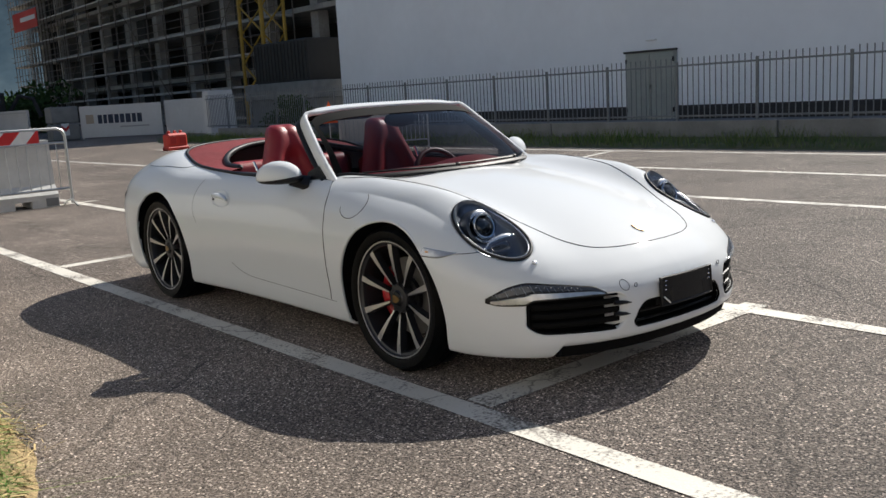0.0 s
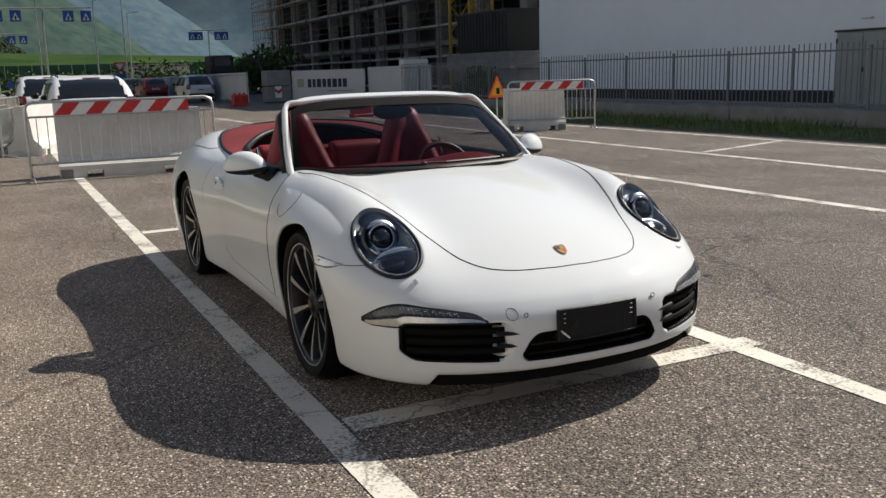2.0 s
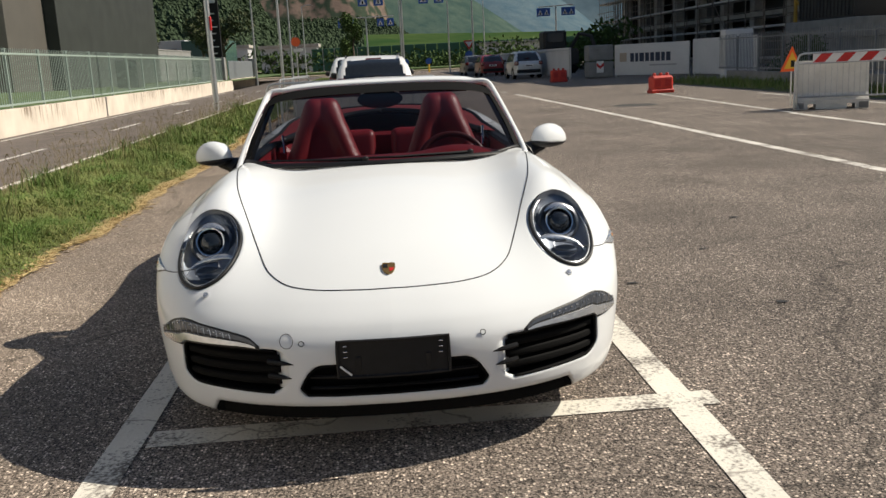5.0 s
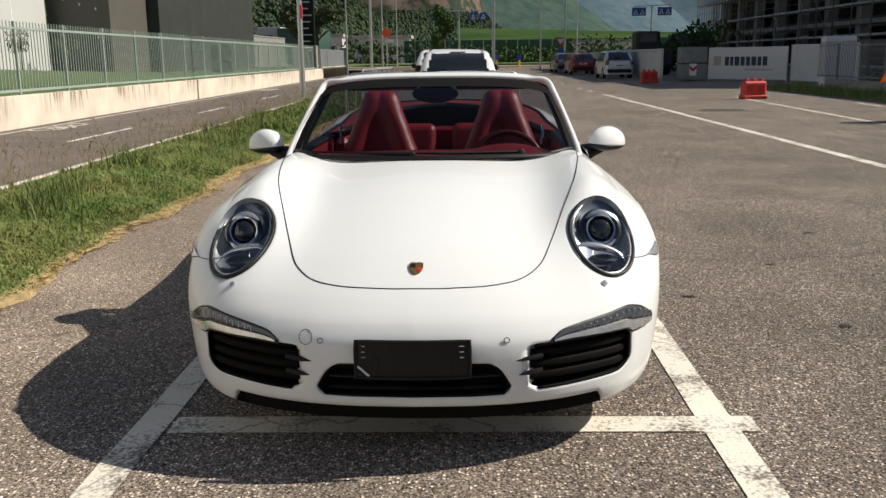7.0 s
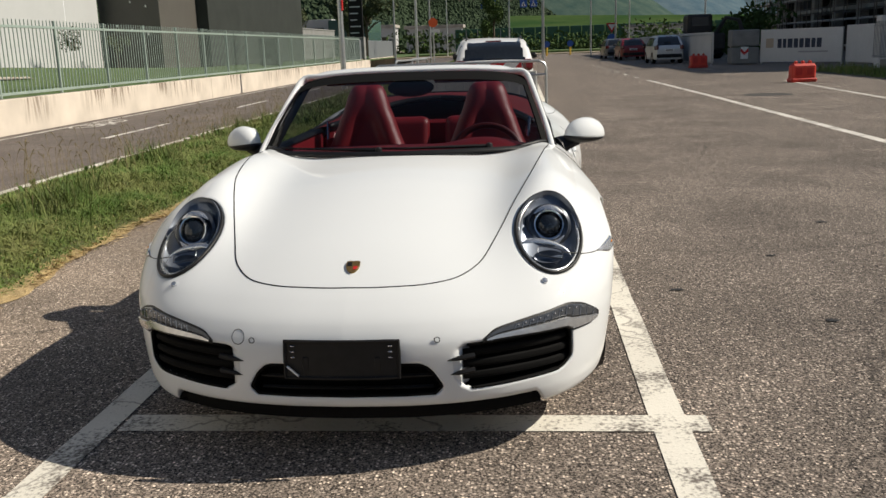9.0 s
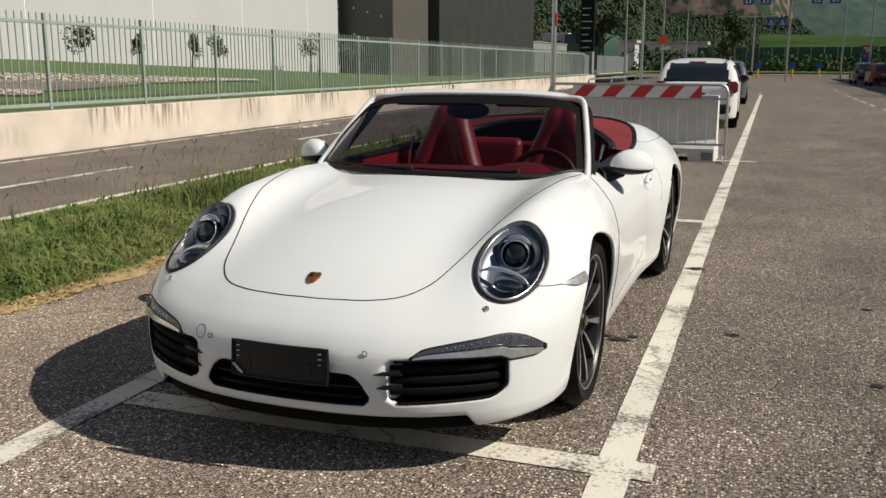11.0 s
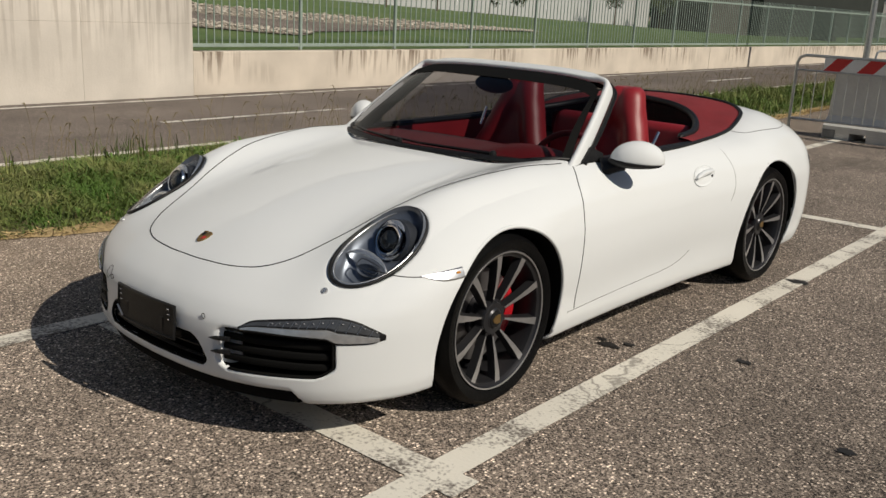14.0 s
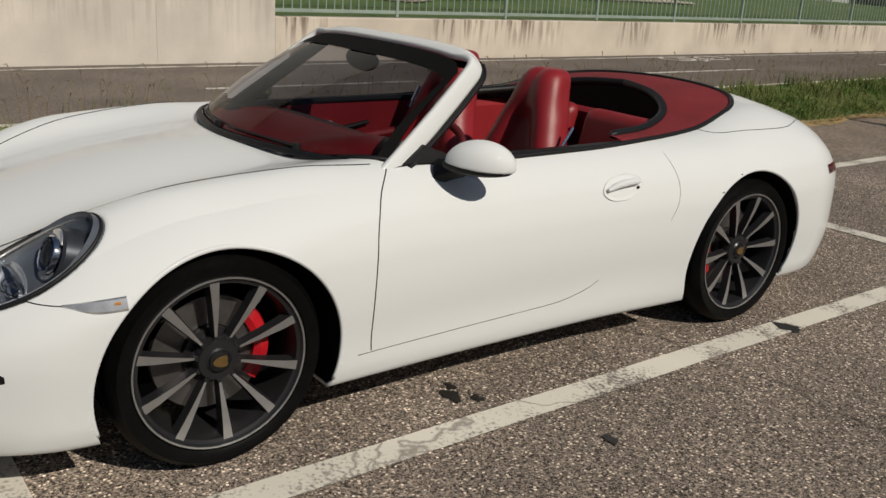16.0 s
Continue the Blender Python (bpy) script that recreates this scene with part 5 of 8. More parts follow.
# mirror inside
part("inside_mirror", skin_mesh("inside_mirror", *skin(lambda x, y, z: (np.sqrt((x / 0.115) ** 2 + ((y - 0.965) / 0.030) ** 2 + ((z - 1.095) / 0.045) ** 2) - 1) * 0.03, (-0.13, 0.92, 1.035), (0.13, 1.01, 1.15), 0.008)), M_BLACK, car, "black rear-view mirror")
part("mirror_stalk", Geo().tube([(0, 0.965, 1.11), (0, 1.03, 1.150)], 0.014, 8), M_BLACK, car)
for s in (-1, 1):
    part("sun_visor", Geo().box((s * 0.28, 1.112, 1.122), (0.36, 0.08, 0.014), 0.006, pose(0, 0, 0, -14, 0, 0)), M_BLACK, car, "black folded sun visor")
    # seal behind the pillar, and the black corner panel at its foot
    part("side_window_post", Geo().tube(dense([(s * 0.690, 0.735, 0.820), (s * 0.668, 0.815, 0.872), (s * 0.644, 0.925, 0.952), (s * 0.615, 1.03, 1.032), (s * 0.590, 1.105, 1.094), (s * 0.54, 1.140, 1.128)], 5), 0.015, 8, flat=0.7), M_BLACK, car, smooth=True)
    tri_ = [(0.71, 0.835), (0.885, 0.835), (0.885, 0.860), (0.80, 0.892)]
    part("corner_panel", Geo().add([(s * (0.696 - 0.25 * (z - 0.825)), y, z) for y, z in tri_] + [(s * (0.680 - 0.25 * (z - 0.825)), y, z) for y, z in tri_], [(0, 1, 2, 3), (7, 6, 5, 4), (0, 4, 5, 1), (1, 5, 6, 2), (2, 6, 7, 3), (3, 7, 4, 0)]), M_BLACK, car, "black mirror corner panel")

    # door mirror
    def mirror_axes(x, y, s):
        dx, dy = x * s - 0.842, y - 0.915
        return dx * 0.70 + dy * 0.714, -dx * 0.714 + dy * 0.70

    def housing(x, y, z, s=s):
        p, q = mirror_axes(x, y, s)
        lz = z - 0.848
        d = (np.sqrt((p / 0.120) ** 2 + (q / 0.074) ** 2 + (lz / 0.084) ** 2) - 1) * 0.070
        d = smax(d, q - 0.045, 0.014)
        return smax(d, -0.010 - lz - 0.06 * p, 0.008)

    mi = part("door_mirror", skin_mesh("door_mirror", *skin(housing, (s * 0.868 - 0.14, 0.76, 0.80), (s * 0.868 + 0.14, 1.06, 0.99), 0.008)), M_PAINT, car, "white door mirror on a black foot")

    def lower(x, y, z, s=s):
        p, q = mirror_axes(x, y, s)
        lz = z - 0.836 + 0.06 * p
        d = (np.sqrt(((p + 0.010) / 0.118) ** 2 + (q / 0.073) ** 2 + (lz / (0.024 - 0.06 * p)) ** 2) - 1) * 0.030
        return smax(d, q - 0.042, 0.010)

    part("mirror_base", skin_mesh("mirror_base", *skin(lower, (s * 0.868 - 0.16, 0.74, 0.79), (s * 0.868 + 0.16, 1.06, 0.96), 0.008)), M_BLACK, mi, "black lower shell")
    part("mirror_foot", Geo().tube([(s * 0.80, 0.880, 0.834), (s * 0.755, 0.860, 0.820), (s * 0.715, 0.835, 0.806)], [0.036, 0.040, 0.050], 10, flat=0.7), M_BLACK, mi, smooth=True)
    part("mirror_face", Geo().lathe([(0.0, 0.0), (0.95, 0.0)], 32, Matrix.Translation((s * 0.808, 0.950, 0.876)) @ pose(0, 0, 0, -90, 0, 45 * s) @ Matrix.Diagonal((0.072, 0.046, 1, 1))), M_MIRROR, mi)

# ---- interior ----
tub = Geo()
tub.box((0, 1.35, 0.27), (1.36, 1.75, 0.03), 0.005)
part("cabin_floor", tub, M_DARK, car, "dark carpet floor")
for s in (-1, 1):
    d = Geo()
    d.box((s * 0.668, 1.28, 0.56), (0.045, 1.32, 0.54), 0.018)
    dp = part("door_card", d, M_LEATHER, car, "red leather door lining", smooth=True)
    part("door_card_top", Geo().box((s * 0.664, 1.28, 0.822), (0.056, 1.30, 0.030), 0.012), M_BLACK, dp, "black upper edge")
    part("armrest", Geo().tube([(s * 0.62, 0.90, 0.60), (s * 0.60, 1.15, 0.62), (s * 0.61, 1.55, 0.66)], [0.03, 0.045, 0.035], 10, flat=0.7), M_LEATHER, dp, smooth=True)
    part("door_pull", Geo().tube([(s * 0.645, 0.95, 0.70), (s * 0.615, 1.05, 0.715), (s * 0.64, 1.2, 0.72)], 0.011, 8), M_LAMPSIL, dp, smooth=True)
    part("door_pocket", Geo().box((s * 0.640, 0.90, 0.665), (0.03, 0.16, 0.20), 0.012), M_BLACK, dp, "black inner panel")
    part("pull_strip", Geo().tube([(s * 0.630, 0.98, 0.655), (s * 0.622, 1.15, 0.675), (s * 0.632, 1.40, 0.715)], [0.010, 0.016, 0.010], 8), M_BLACK, dp, smooth=True)
    part("rear_side_panel", Geo().box((s * 0.60, 2.02, 0.58), (0.10, 0.46, 0.46), 0.03), M_LEATHER, car, "red rear side panel")


def dash_form(x, y, z):
    d = rbox(x, y, z - 0.02 * np.cos(x * 2), (0, 0.71, 0.700), (1.28, 0.52, 0.21), 0.07)
    hump = (np.sqrt(((x - 0.36) / 0.20) ** 2 + ((y - 0.76) / 0.21) ** 2 + ((z - 0.775) / 0.088) ** 2) - 1) * 0.085
    d = smin(d, hump, 0.05)
    con = rbox(x, y, z, (0, 1.15, 0.43), (0.26, 0.95, 0.36), 0.05)
    return smin(smax(d, 0.58 - z, 0.03), con, 0.06)


sdf_part("dashboard", dash_form, (-0.70, 0.42, 0.2), (0.70, 1.70, 0.90), 0.022, M_LEATHER, car, "red leather dashboard and console")
for x in (-0.56, -0.12, 0.12, 0.60):
    part("air_vent", Geo().box((x, 0.955, 0.70), (0.11, 0.03, 0.05), 0.01), M_BLACK, car)
part("centre_screen", Geo().box((0.0, 0.975, 0.63), (0.20, 0.02, 0.11), 0.006, pose(0, 0, 0, -18, 0, 0)), M_DARKGLASS, car)
# steering wheel
sm = Matrix.Translation((0.36, 1.065, 0.722)) @ pose(0, 0, 0, 66, 0, 0)
sw = part("steering_wheel", Geo().tube([sm @ Vector((0.180 * math.cos(a), 0.180 * math.sin(a), 0)) for a in np.linspace(0, 2 * math.pi, 40, endpoint=False)], 0.016, 10, True), mat("dark_red_leather", (0.085, 0.008, 0.011), 0.45), car, "dark red leather steering wheel", smooth=True, angle=None)
part("wheel_boss", Geo().lathe([(0.075, -0.03), (0.072, 0.015), (0.05, 0.028), (0.0, 0.03)], 24, sm), M_LEATHER, sw, smooth=True)
for a in (0.05, math.pi - 0.05, -math.pi / 2):
    part("wheel_spoke", Geo().tube([sm @ Vector((0.06 * math.cos(a), 0.06 * math.sin(a), 0.005)), sm @ Vector((0.17 * math.cos(a), 0.17 * math.sin(a), 0))], [0.02, 0.014], 8, flat=0.5), M_LAMPSIL, sw, smooth=True)


def seat_form(x, y, z):
    """Sports seat about x = 0: cushion with side rolls, raked back, fixed headrest."""
    ax = np.abs(x)
    cush = rbox(x, y, z - 0.10 * (1.42 - y) * 0.5, (0, 1.20, 0.40), (0.50, 0.52, 0.17), 0.06)
    cush = smin(cush, rbox(ax, y, z, (0.225, 1.20, 0.45), (0.09, 0.50, 0.17), 0.045), 0.04)
    t = (z - 0.45) / 0.65
    yc = 1.44 + 0.21 * t
    wid = 0.250 - 0.085 * ramp(z, 0.62, 0.88) - 0.078 * ramp(z, 0.82, 1.08)
    ly = (y - yc) * 0.95
    back = np.sqrt(np.maximum(ax - wid + 0.05, 0) ** 2 + np.maximum(np.abs(ly) - 0.055 + 0.045, 0) ** 2) - 0.05
    roll = np.sqrt((ax - wid + 0.045) ** 2 + (ly + 0.045) ** 2) - 0.052
    back = smin(back, roll, 0.05)
    back = smax(back, np.maximum(z - 1.105, 0.38 - z), 0.07)
    pad = (np.sqrt((x / 0.10) ** 2 + ((ly + 0.05) / 0.04) ** 2 + ((z - 1.00) / 0.075) ** 2) - 1) * 0.04
    back = smin(back, pad, 0.03)
    return smin(cush, back, 0.05)


seat_skin = skin(seat_form, (-0.34, 0.86, 0.22), (0.34, 1.86, 1.18), 0.016)
seat_me = skin_mesh("seat", *seat_skin)
for s in (-1, 1):
    st = part("seat", seat_me, M_LEATHER, car, "red leather sports seat with fixed headrest", m=T(s * 0.345, 0.10 if s < 0 else 0.03, -0.012))
    part("seat_base", Geo().box((0, 1.22, 0.30), (0.42, 0.46, 0.08), 0.02), M_BLACK, st)
    part("belt_guide", Geo().tube([(0.225 * s, 1.50, 0.80), (0.235 * s, 1.56, 0.90)], 0.008, 6), M_CHROME, st, "bright belt guide")


def rear_seats(x, y, z):
    ax = np.abs(x)
    b = rbox(ax, y - 0.25 * (z - 0.6), z, (0.25, 2.17, 0.66), (0.40, 0.10, 0.40), 0.045)
    c = rbox(ax, y, z, (0.27, 2.00, 0.44), (0.40, 0.36, 0.10), 0.045)
    return smin(b, c, 0.05)


sdf_part("rear_seat", rear_seats, (-0.56, 1.76, 0.34), (0.56, 2.44, 0.92), 0.02, M_LEATHER, car, "red leather folding rear seats")
part("rear_bulkhead", Geo().box((0, 2.36, 0.58), (1.16, 0.06, 0.50), 0.02), M_LEATHER, car, "red panel behind the rear seats")
part("tunnel", Geo().box((0, 1.80, 0.40), (0.20, 0.50, 0.28), 0.05), M_LEATHER, car, "red tunnel between the rear seats")

# ---- ground, road, markings ----
g = Geo()
lim = [-2200, -300, -60, -20, -8, -4, 0, 4, 8, 20, 60, 300, 2200]
g.grid([[(x, y, 0.0) for y in lim] for x in lim])
g.f = [q[::-1] for q in g.f]
solo("ground", g, M_ASPHALT, "worn pale-brown asphalt road with hair cracks", "road", kind="structure")
LEFT = Matrix.Translation((-7.343, 0, 0.15)) @ pose(0, 0, 0, 0, 0, 1.3)      # the raised path, wall and fence run along its y
YARD = Matrix.Translation((-7.32, 0, 0.05)) @ pose(0, 0, 0, 0, 0, 2.58)      # the white building beyond the lawn


def strip(name, x0, y0, x1, y1, w, material, label, z=0.004):
    """A flat painted band from one point to another, with slightly ragged edges."""
    a, b = Vector((x0, y0)), Vector((x1, y1))
    d = (b - a)
    n = max(2, int(d.length / 0.35))
    s = Vector((-d.y, d.x)).normalized() * w / 2
    rnd = random.Random(int(x0 * 97 + y0 * 31 + x1 * 7))
    rows = [[], []]
    for i in range(n + 1):
        p = a + d * i / n
        for k, sg in ((0, 1), (1, -1)):
            q = p + s * sg * (1 + rnd.uniform(-0.05, 0.04))
            rows[k].append((q.x, q.y, z))
    gg = Geo().grid(rows)
    ob = solo(name, gg, material, label, "road marking", kind="structure")
    return ob


strip("bay_line", -1.09, 16.5, -0.925, -5.5, 0.122, M_LINE, "worn white parking bay line")
strip("bay_line", 0.740, 40.0, 1.080, -6.0, 0.122, M_LINE, "worn cracked white parking bay line")
strip("bay_line", -0.885, -0.590, 1.172, -0.568, 0.140, M_LINE, "worn white line across the bay end", 0.0045)
strip("bay_line", -0.93, 4.43, 0.95, 4.53, 0.13, M_LINE, "worn white line across the bay end", 0.0045)
strip("bay_line", -0.95, 9.75, 1.25, 9.80, 0.10, M_LINE, "worn white line across the bay end", 0.0045)
strip("lane_line", 5.10, -12, 4.69, 17.5, 0.14, M_LINE2, "white lane line in the middle of the road")
strip("lane_line", 4.69, 17.5, 4.48, 27.0, 0.14, M_LINE2, "white lane line in the middle of the road")
for k in range(7):
    strip("lane_dash", 4.42 - 0.03 * k, 29 + 3.2 * k, 4.38 - 0.03 * k, 30.2 + 3.2 * k, 0.12, M_LINE2, "short white lane dash")
strip("edge_line", 7.25, -14, 7.46, 12.6, 0.13, M_LINE2, "white line at the road's far edge")
strip("edge_line", 7.52, 12.6, 8.0, 24.0, 0.12, M_LINE2, "white line at the road's far edge")
strip("bay_line", 7.55, 6.9, 9.9, 7.6, 0.11, M_LINE2, "white bay line across the road")
strip("edge_line", 9.95, -12, 9.9, 20, 0.10, M_LINE2, "faded white line near the verge")

# oil spots and patches
for x, y, r, k in ((0.82, 0.88, 0.028, 0), (0.88, 0.95, 0.020, 1), (0.76, 0.92, 0.018, 2), (1.34, 1.15, 0.022, 3), (1.04, 2.62, 0.045, 4), (2.0, 1.9, 0.02, 5), (1.95, 0.6, 0.022, 6), (2.6, 2.9, 0.03, 7)):
    rnd = random.Random(k)
    ring = [(x + r * (1 + rnd.uniform(-0.45, 0.5)) * math.cos(a) * 1.5, y + r * (1 + rnd.uniform(-0.45, 0.5)) * math.sin(a)) for a in np.linspace(0, 2 * math.pi, 15, endpoint=False)]
    solo("oil_spot", Geo().add([(px, py, 0.0052) for px, py in ring], [tuple(range(15))]), MATS.get("oil_film") or mat("oil_film", (0.022, 0.020, 0.018), 0.6, vary=0.4, scale=60), "dark oil spot on the asphalt", "stain", kind="structure")
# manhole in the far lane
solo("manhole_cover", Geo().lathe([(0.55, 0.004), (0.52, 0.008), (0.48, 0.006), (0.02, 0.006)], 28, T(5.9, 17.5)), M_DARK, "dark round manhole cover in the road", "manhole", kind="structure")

# cycle path beside the verge
path = Geo()
path.grid([[(x, y, 0.006) for y in np.linspace(-25, 95, 40)] for x in (0.02, 1.7, 3.42)])
path.f = [q[::-1] for q in path.f]
ob = solo("cycle_path", path, M_PATH, "smooth dark-grey asphalt cycle path", "path", kind="structure", m=LEFT)


def left_strip(x, y0, y1, w, label):
    a, b = LEFT @ Vector((x, y0, 0)), LEFT @ Vector((x, y1, 0))
    return strip("path_line", a.x, a.y, b.x, b.y, w, M_LINE2, label, 0.161)


kb = Geo()
for k in range(44):
    kb.box((3.34, -17 + 2.0 * k, -0.002), (0.10, 1.992, 0.02), 0.003)
solo("kerb", kb, M_KERB, "pale concrete kerb between cycle path and verge", "kerb", kind="structure", m=LEFT)
left_strip(0.31, -17, 48, 0.085, "white edge line of the cycle path")
for k in range(-3, 9):
    left_strip(1.99, 2.48 + 6.6 * k, 5.05 + 6.6 * k, 0.10, "white dash on the cycle path")
# bicycle mark: worn wheels and bars
for y0 in (11.6, 30.0):
    bk = Geo()
    for dy in (0.0, 0.95):
        bk.tube([(0.55 + 0.26 * math.cos(a), y0 + dy + 0.34 * math.sin(a), 0.008) for a in np.linspace(0, 2 * math.pi, 22, endpoint=False)], 0.035, 6, True, flat=0.12, up=(0, 0, 1))
    bk.tube([(0.55, y0, 0.009), (0.85, y0 + 0.45, 0.009), (0.55, y0 + 0.95, 0.009), (0.95, y0 + 0.2, 0.009)], 0.035, 6, flat=0.12, up=(0, 0, 1))
    solo("cycle_mark", bk, M_LINE2, "worn white bicycle mark on the path", "road marking", kind="structure", m=LEFT)

# ---- verge ----


def near_edge(y):
    return -2.38 - 0.018 * y - 0.12 * max(0.0, min(1.0, (0.6 - y) / 0.8)) + 0.05 * math.sin(y * 1.7) + 0.03 * math.sin(y * 5.1 + 1)


def far_edge(y):
    return -3.91 - 0.0227 * y


vg = Geo()
ysv = np.linspace(-14, 75, 180)
rows = []
for t, z in ((0, 0.004), (0.06, 0.035), (0.3, 0.09), (0.7, 0.15), (0.96, 0.165), (1.0, 0.150)):
    rows.append([(near_edge(y) + t * (far_edge(y) - near_edge(y)), y, z) for y in ysv])
vg.grid(rows)
solo("verge", vg, M_SOIL, "grass verge between bays and cycle path", "verge", kind="structure", smooth=True)


def blades(n, y0, y1, h0, h1, w, lean, rnd, where=None, flat=False):
    """Many bent grass blades as one mesh."""
    v, f = [], []
    r = np.random.RandomState(rnd)
    ys = r.uniform(y0, y1, n)
    ts = r.uniform(0.0, 1.0, n) if where is None else where(r, n)
    hs = r.uniform(h0, h1, n) * (0.75 + 0.5 * np.sin(ys * 2.3) ** 2 * np.sin(ts * 7 + ys) ** 2)
    az = r.uniform(0, 2 * math.pi, n)
    ln = r.uniform(0.2, 1.0, n) * lean
    for y, t, h, a, l in zip(ys, ts, hs, az, ln):
        a0, a1 = near_edge(y), far_edge(y)
        x = a0 + t * (a1 - a0)
        z = 0.03 * min(1, t / 0.1) + 0.13 * t
        if flat:
            z += 0.012
        edge = min(1.0, 0.22 + t * 3, 0.08 + (1 - t) * 2.6)
        h *= edge
        ca, sa = math.cos(a), math.sin(a)
        o = len(v)
        k = h * l
        v += [(x - sa * w, y + ca * w, z), (x + sa * w, y - ca * w, z), (x - sa * w * 0.7 + ca * k * 0.35, y + ca * w * 0.7 + sa * k * 0.35, z + h * 0.55), (x + sa * w * 0.7 + ca * k * 0.35, y - ca * w * 0.7 + sa * k * 0.35, z + h * 0.55), (x + ca * k, y + sa * k, z + h * max(0.30, 1 - 0.34 * l))]
        f += [(o, o + 1, o + 3, o + 2), (o + 2, o + 3, o + 4)]
    me = bpy.data.meshes.new("grass")
    me.from_pydata(v, [], f)
    return me


solo("grass", blades(80000, -6, 11, 0.07, 0.25, 0.0043, 2.7, 3), M_GRASS, "tufted green verge grass", "grass", kind="stuff")
solo("grass", blades(17000, 11, 30, 0.10, 0.30, 0.009, 0.9, 4), M_GRASS, "tufted green verge grass", "grass", kind="stuff")
solo("grass", blades(9000, 30, 75, 0.12, 0.30, 0.02, 0.8, 5), M_GRASS, "tufted green verge grass", "grass", kind="stuff")


def straw_patches():
    """Flat tangles of dry straw spilling from the verge onto the asphalt."""
    rn = random.Random(31)
    v, f = [], []
    y0 = -2.6
    while y0 < 24:
        long_, wide = rn.uniform(0.25, 0.9), rn.uniform(0.03, 0.15)
        for k in range(int(900 * long_ * (0.4 + wide * 6))):
            y = y0 + rn.gauss(0, 0.5) * long_
            x = near_edge(y) - 0.05 + rn.gauss(0, 0.55) * wide + 0.3 * wide
            a, ln, w = rn.uniform(0, 6.28), rn.uniform(0.03, 0.09), rn.uniform(0.0015, 0.0035)
            ca, sa = math.cos(a), math.sin(a)
            z, dz = rn.uniform(0.008, 0.030), rn.uniform(-0.006, 0.012)
            o = len(v)
            v += [(x - sa * w, y + ca * w, z), (x + sa * w, y - ca * w, z + 0.002), (x + ca * ln + sa * w, y + sa * ln - ca * w, z + dz + 0.002), (x + ca * ln - sa * w, y + sa * ln + ca * w, z + dz)]
            f.append((o, o + 1, o + 2, o + 3))
        y0 += rn.uniform(0.35, 1.0)
    me = bpy.data.meshes.new("dry_grass")
    me.from_pydata(v, [], f)
    return me


def tall_clumps():
    """Taller tufts towards the cycle path."""
    r = np.random.RandomState(17)
    v, f = [], []
    spots = [(r.uniform(-2.5, 26), r.uniform(0.35, 0.86)) for _ in range(46)] + [(3.3, 0.45), (3.7, 0.55), (8.3, 0.35), (9.0, 0.3), (9.8, 0.35), (10.8, 0.4)]
    for yc, tc in spots:
        top = r.uniform(0.18, 0.36)
        for k in range(110):
            y, t = yc + r.normal(0, 0.20), tc + r.normal(0, 0.07)
            x = near_edge(y) + t * (far_edge(y) - near_edge(y))
            h, a, w = top * r.uniform(0.4, 1.1), r.uniform(0, 6.28), r.uniform(0.002, 0.0045)
            k1 = h * r.uniform(0.15, 0.8)
            ca, sa = math.cos(a), math.sin(a)
            o = len(v)
            z = 0.03 + 0.13 * t
            v += [(x - sa * w, y + ca * w, z), (x + sa * w, y - ca * w, z), (x + ca * k1 * 0.35 + sa * w, y + sa * k1 * 0.35 - ca * w, z + h * 0.6), (x + ca * k1 * 0.35 - sa * w, y + sa * k1 * 0.35 + ca * w, z + h * 0.6), (x + ca * k1, y + sa * k1, z + h * 0.92)]
            f += [(o, o + 1, o + 2, o + 3), (o + 3, o + 2, o + 4)]
    me = bpy.data.meshes.new("grass")
    me.from_pydata(v, [], f)
    return me


def straw_mat():
    """A trodden mat of old straw along the verge's near edge, coming and going in width."""
    rows = [[], [], [], []]
    for i in range(560):
        y = -4 + 0.055 * i
        w = 0.02 + 0.17 * max(0.0, noise.noise(Vector((y * 0.55, 3.1, 0))) + 0.30) + 0.05 * noise.noise(Vector((y * 4.0, 7.7, 0)))
        a = near_edge(y) + max(0.004, w) * 0.75
        b = near_edge(y) - 0.14 - 0.05 * noise.noise(Vector((y * 3.0, 1.2, 0)))
        h = 0.004 + 0.5 * max(0.0, w) * 0.12
        for k, (x, z) in enumerate(((a, 0.0055), (a * 0.7 + b * 0.3, 0.010 + h), (a * 0.35 + b * 0.65, 0.022 + h), (b, 0.03))):
            rows[k].append((x + 0.008 * noise.noise(Vector((y * 21, x * 9, 0))), y, z + 0.006 * noise.noise(Vector((y * 17, k * 5.0, 0)))))
    return Geo().grid(rows)


solo("dry_grass", straw_mat(), mat("straw_mat", (0.46, 0.335, 0.165), 0.95, vary=0.45, scale=18, color2=(0.30, 0.22, 0.11), bump=1.0, bump_scale=90), "matted dry straw along the verge's edge", "grass", kind="stuff", smooth=True)


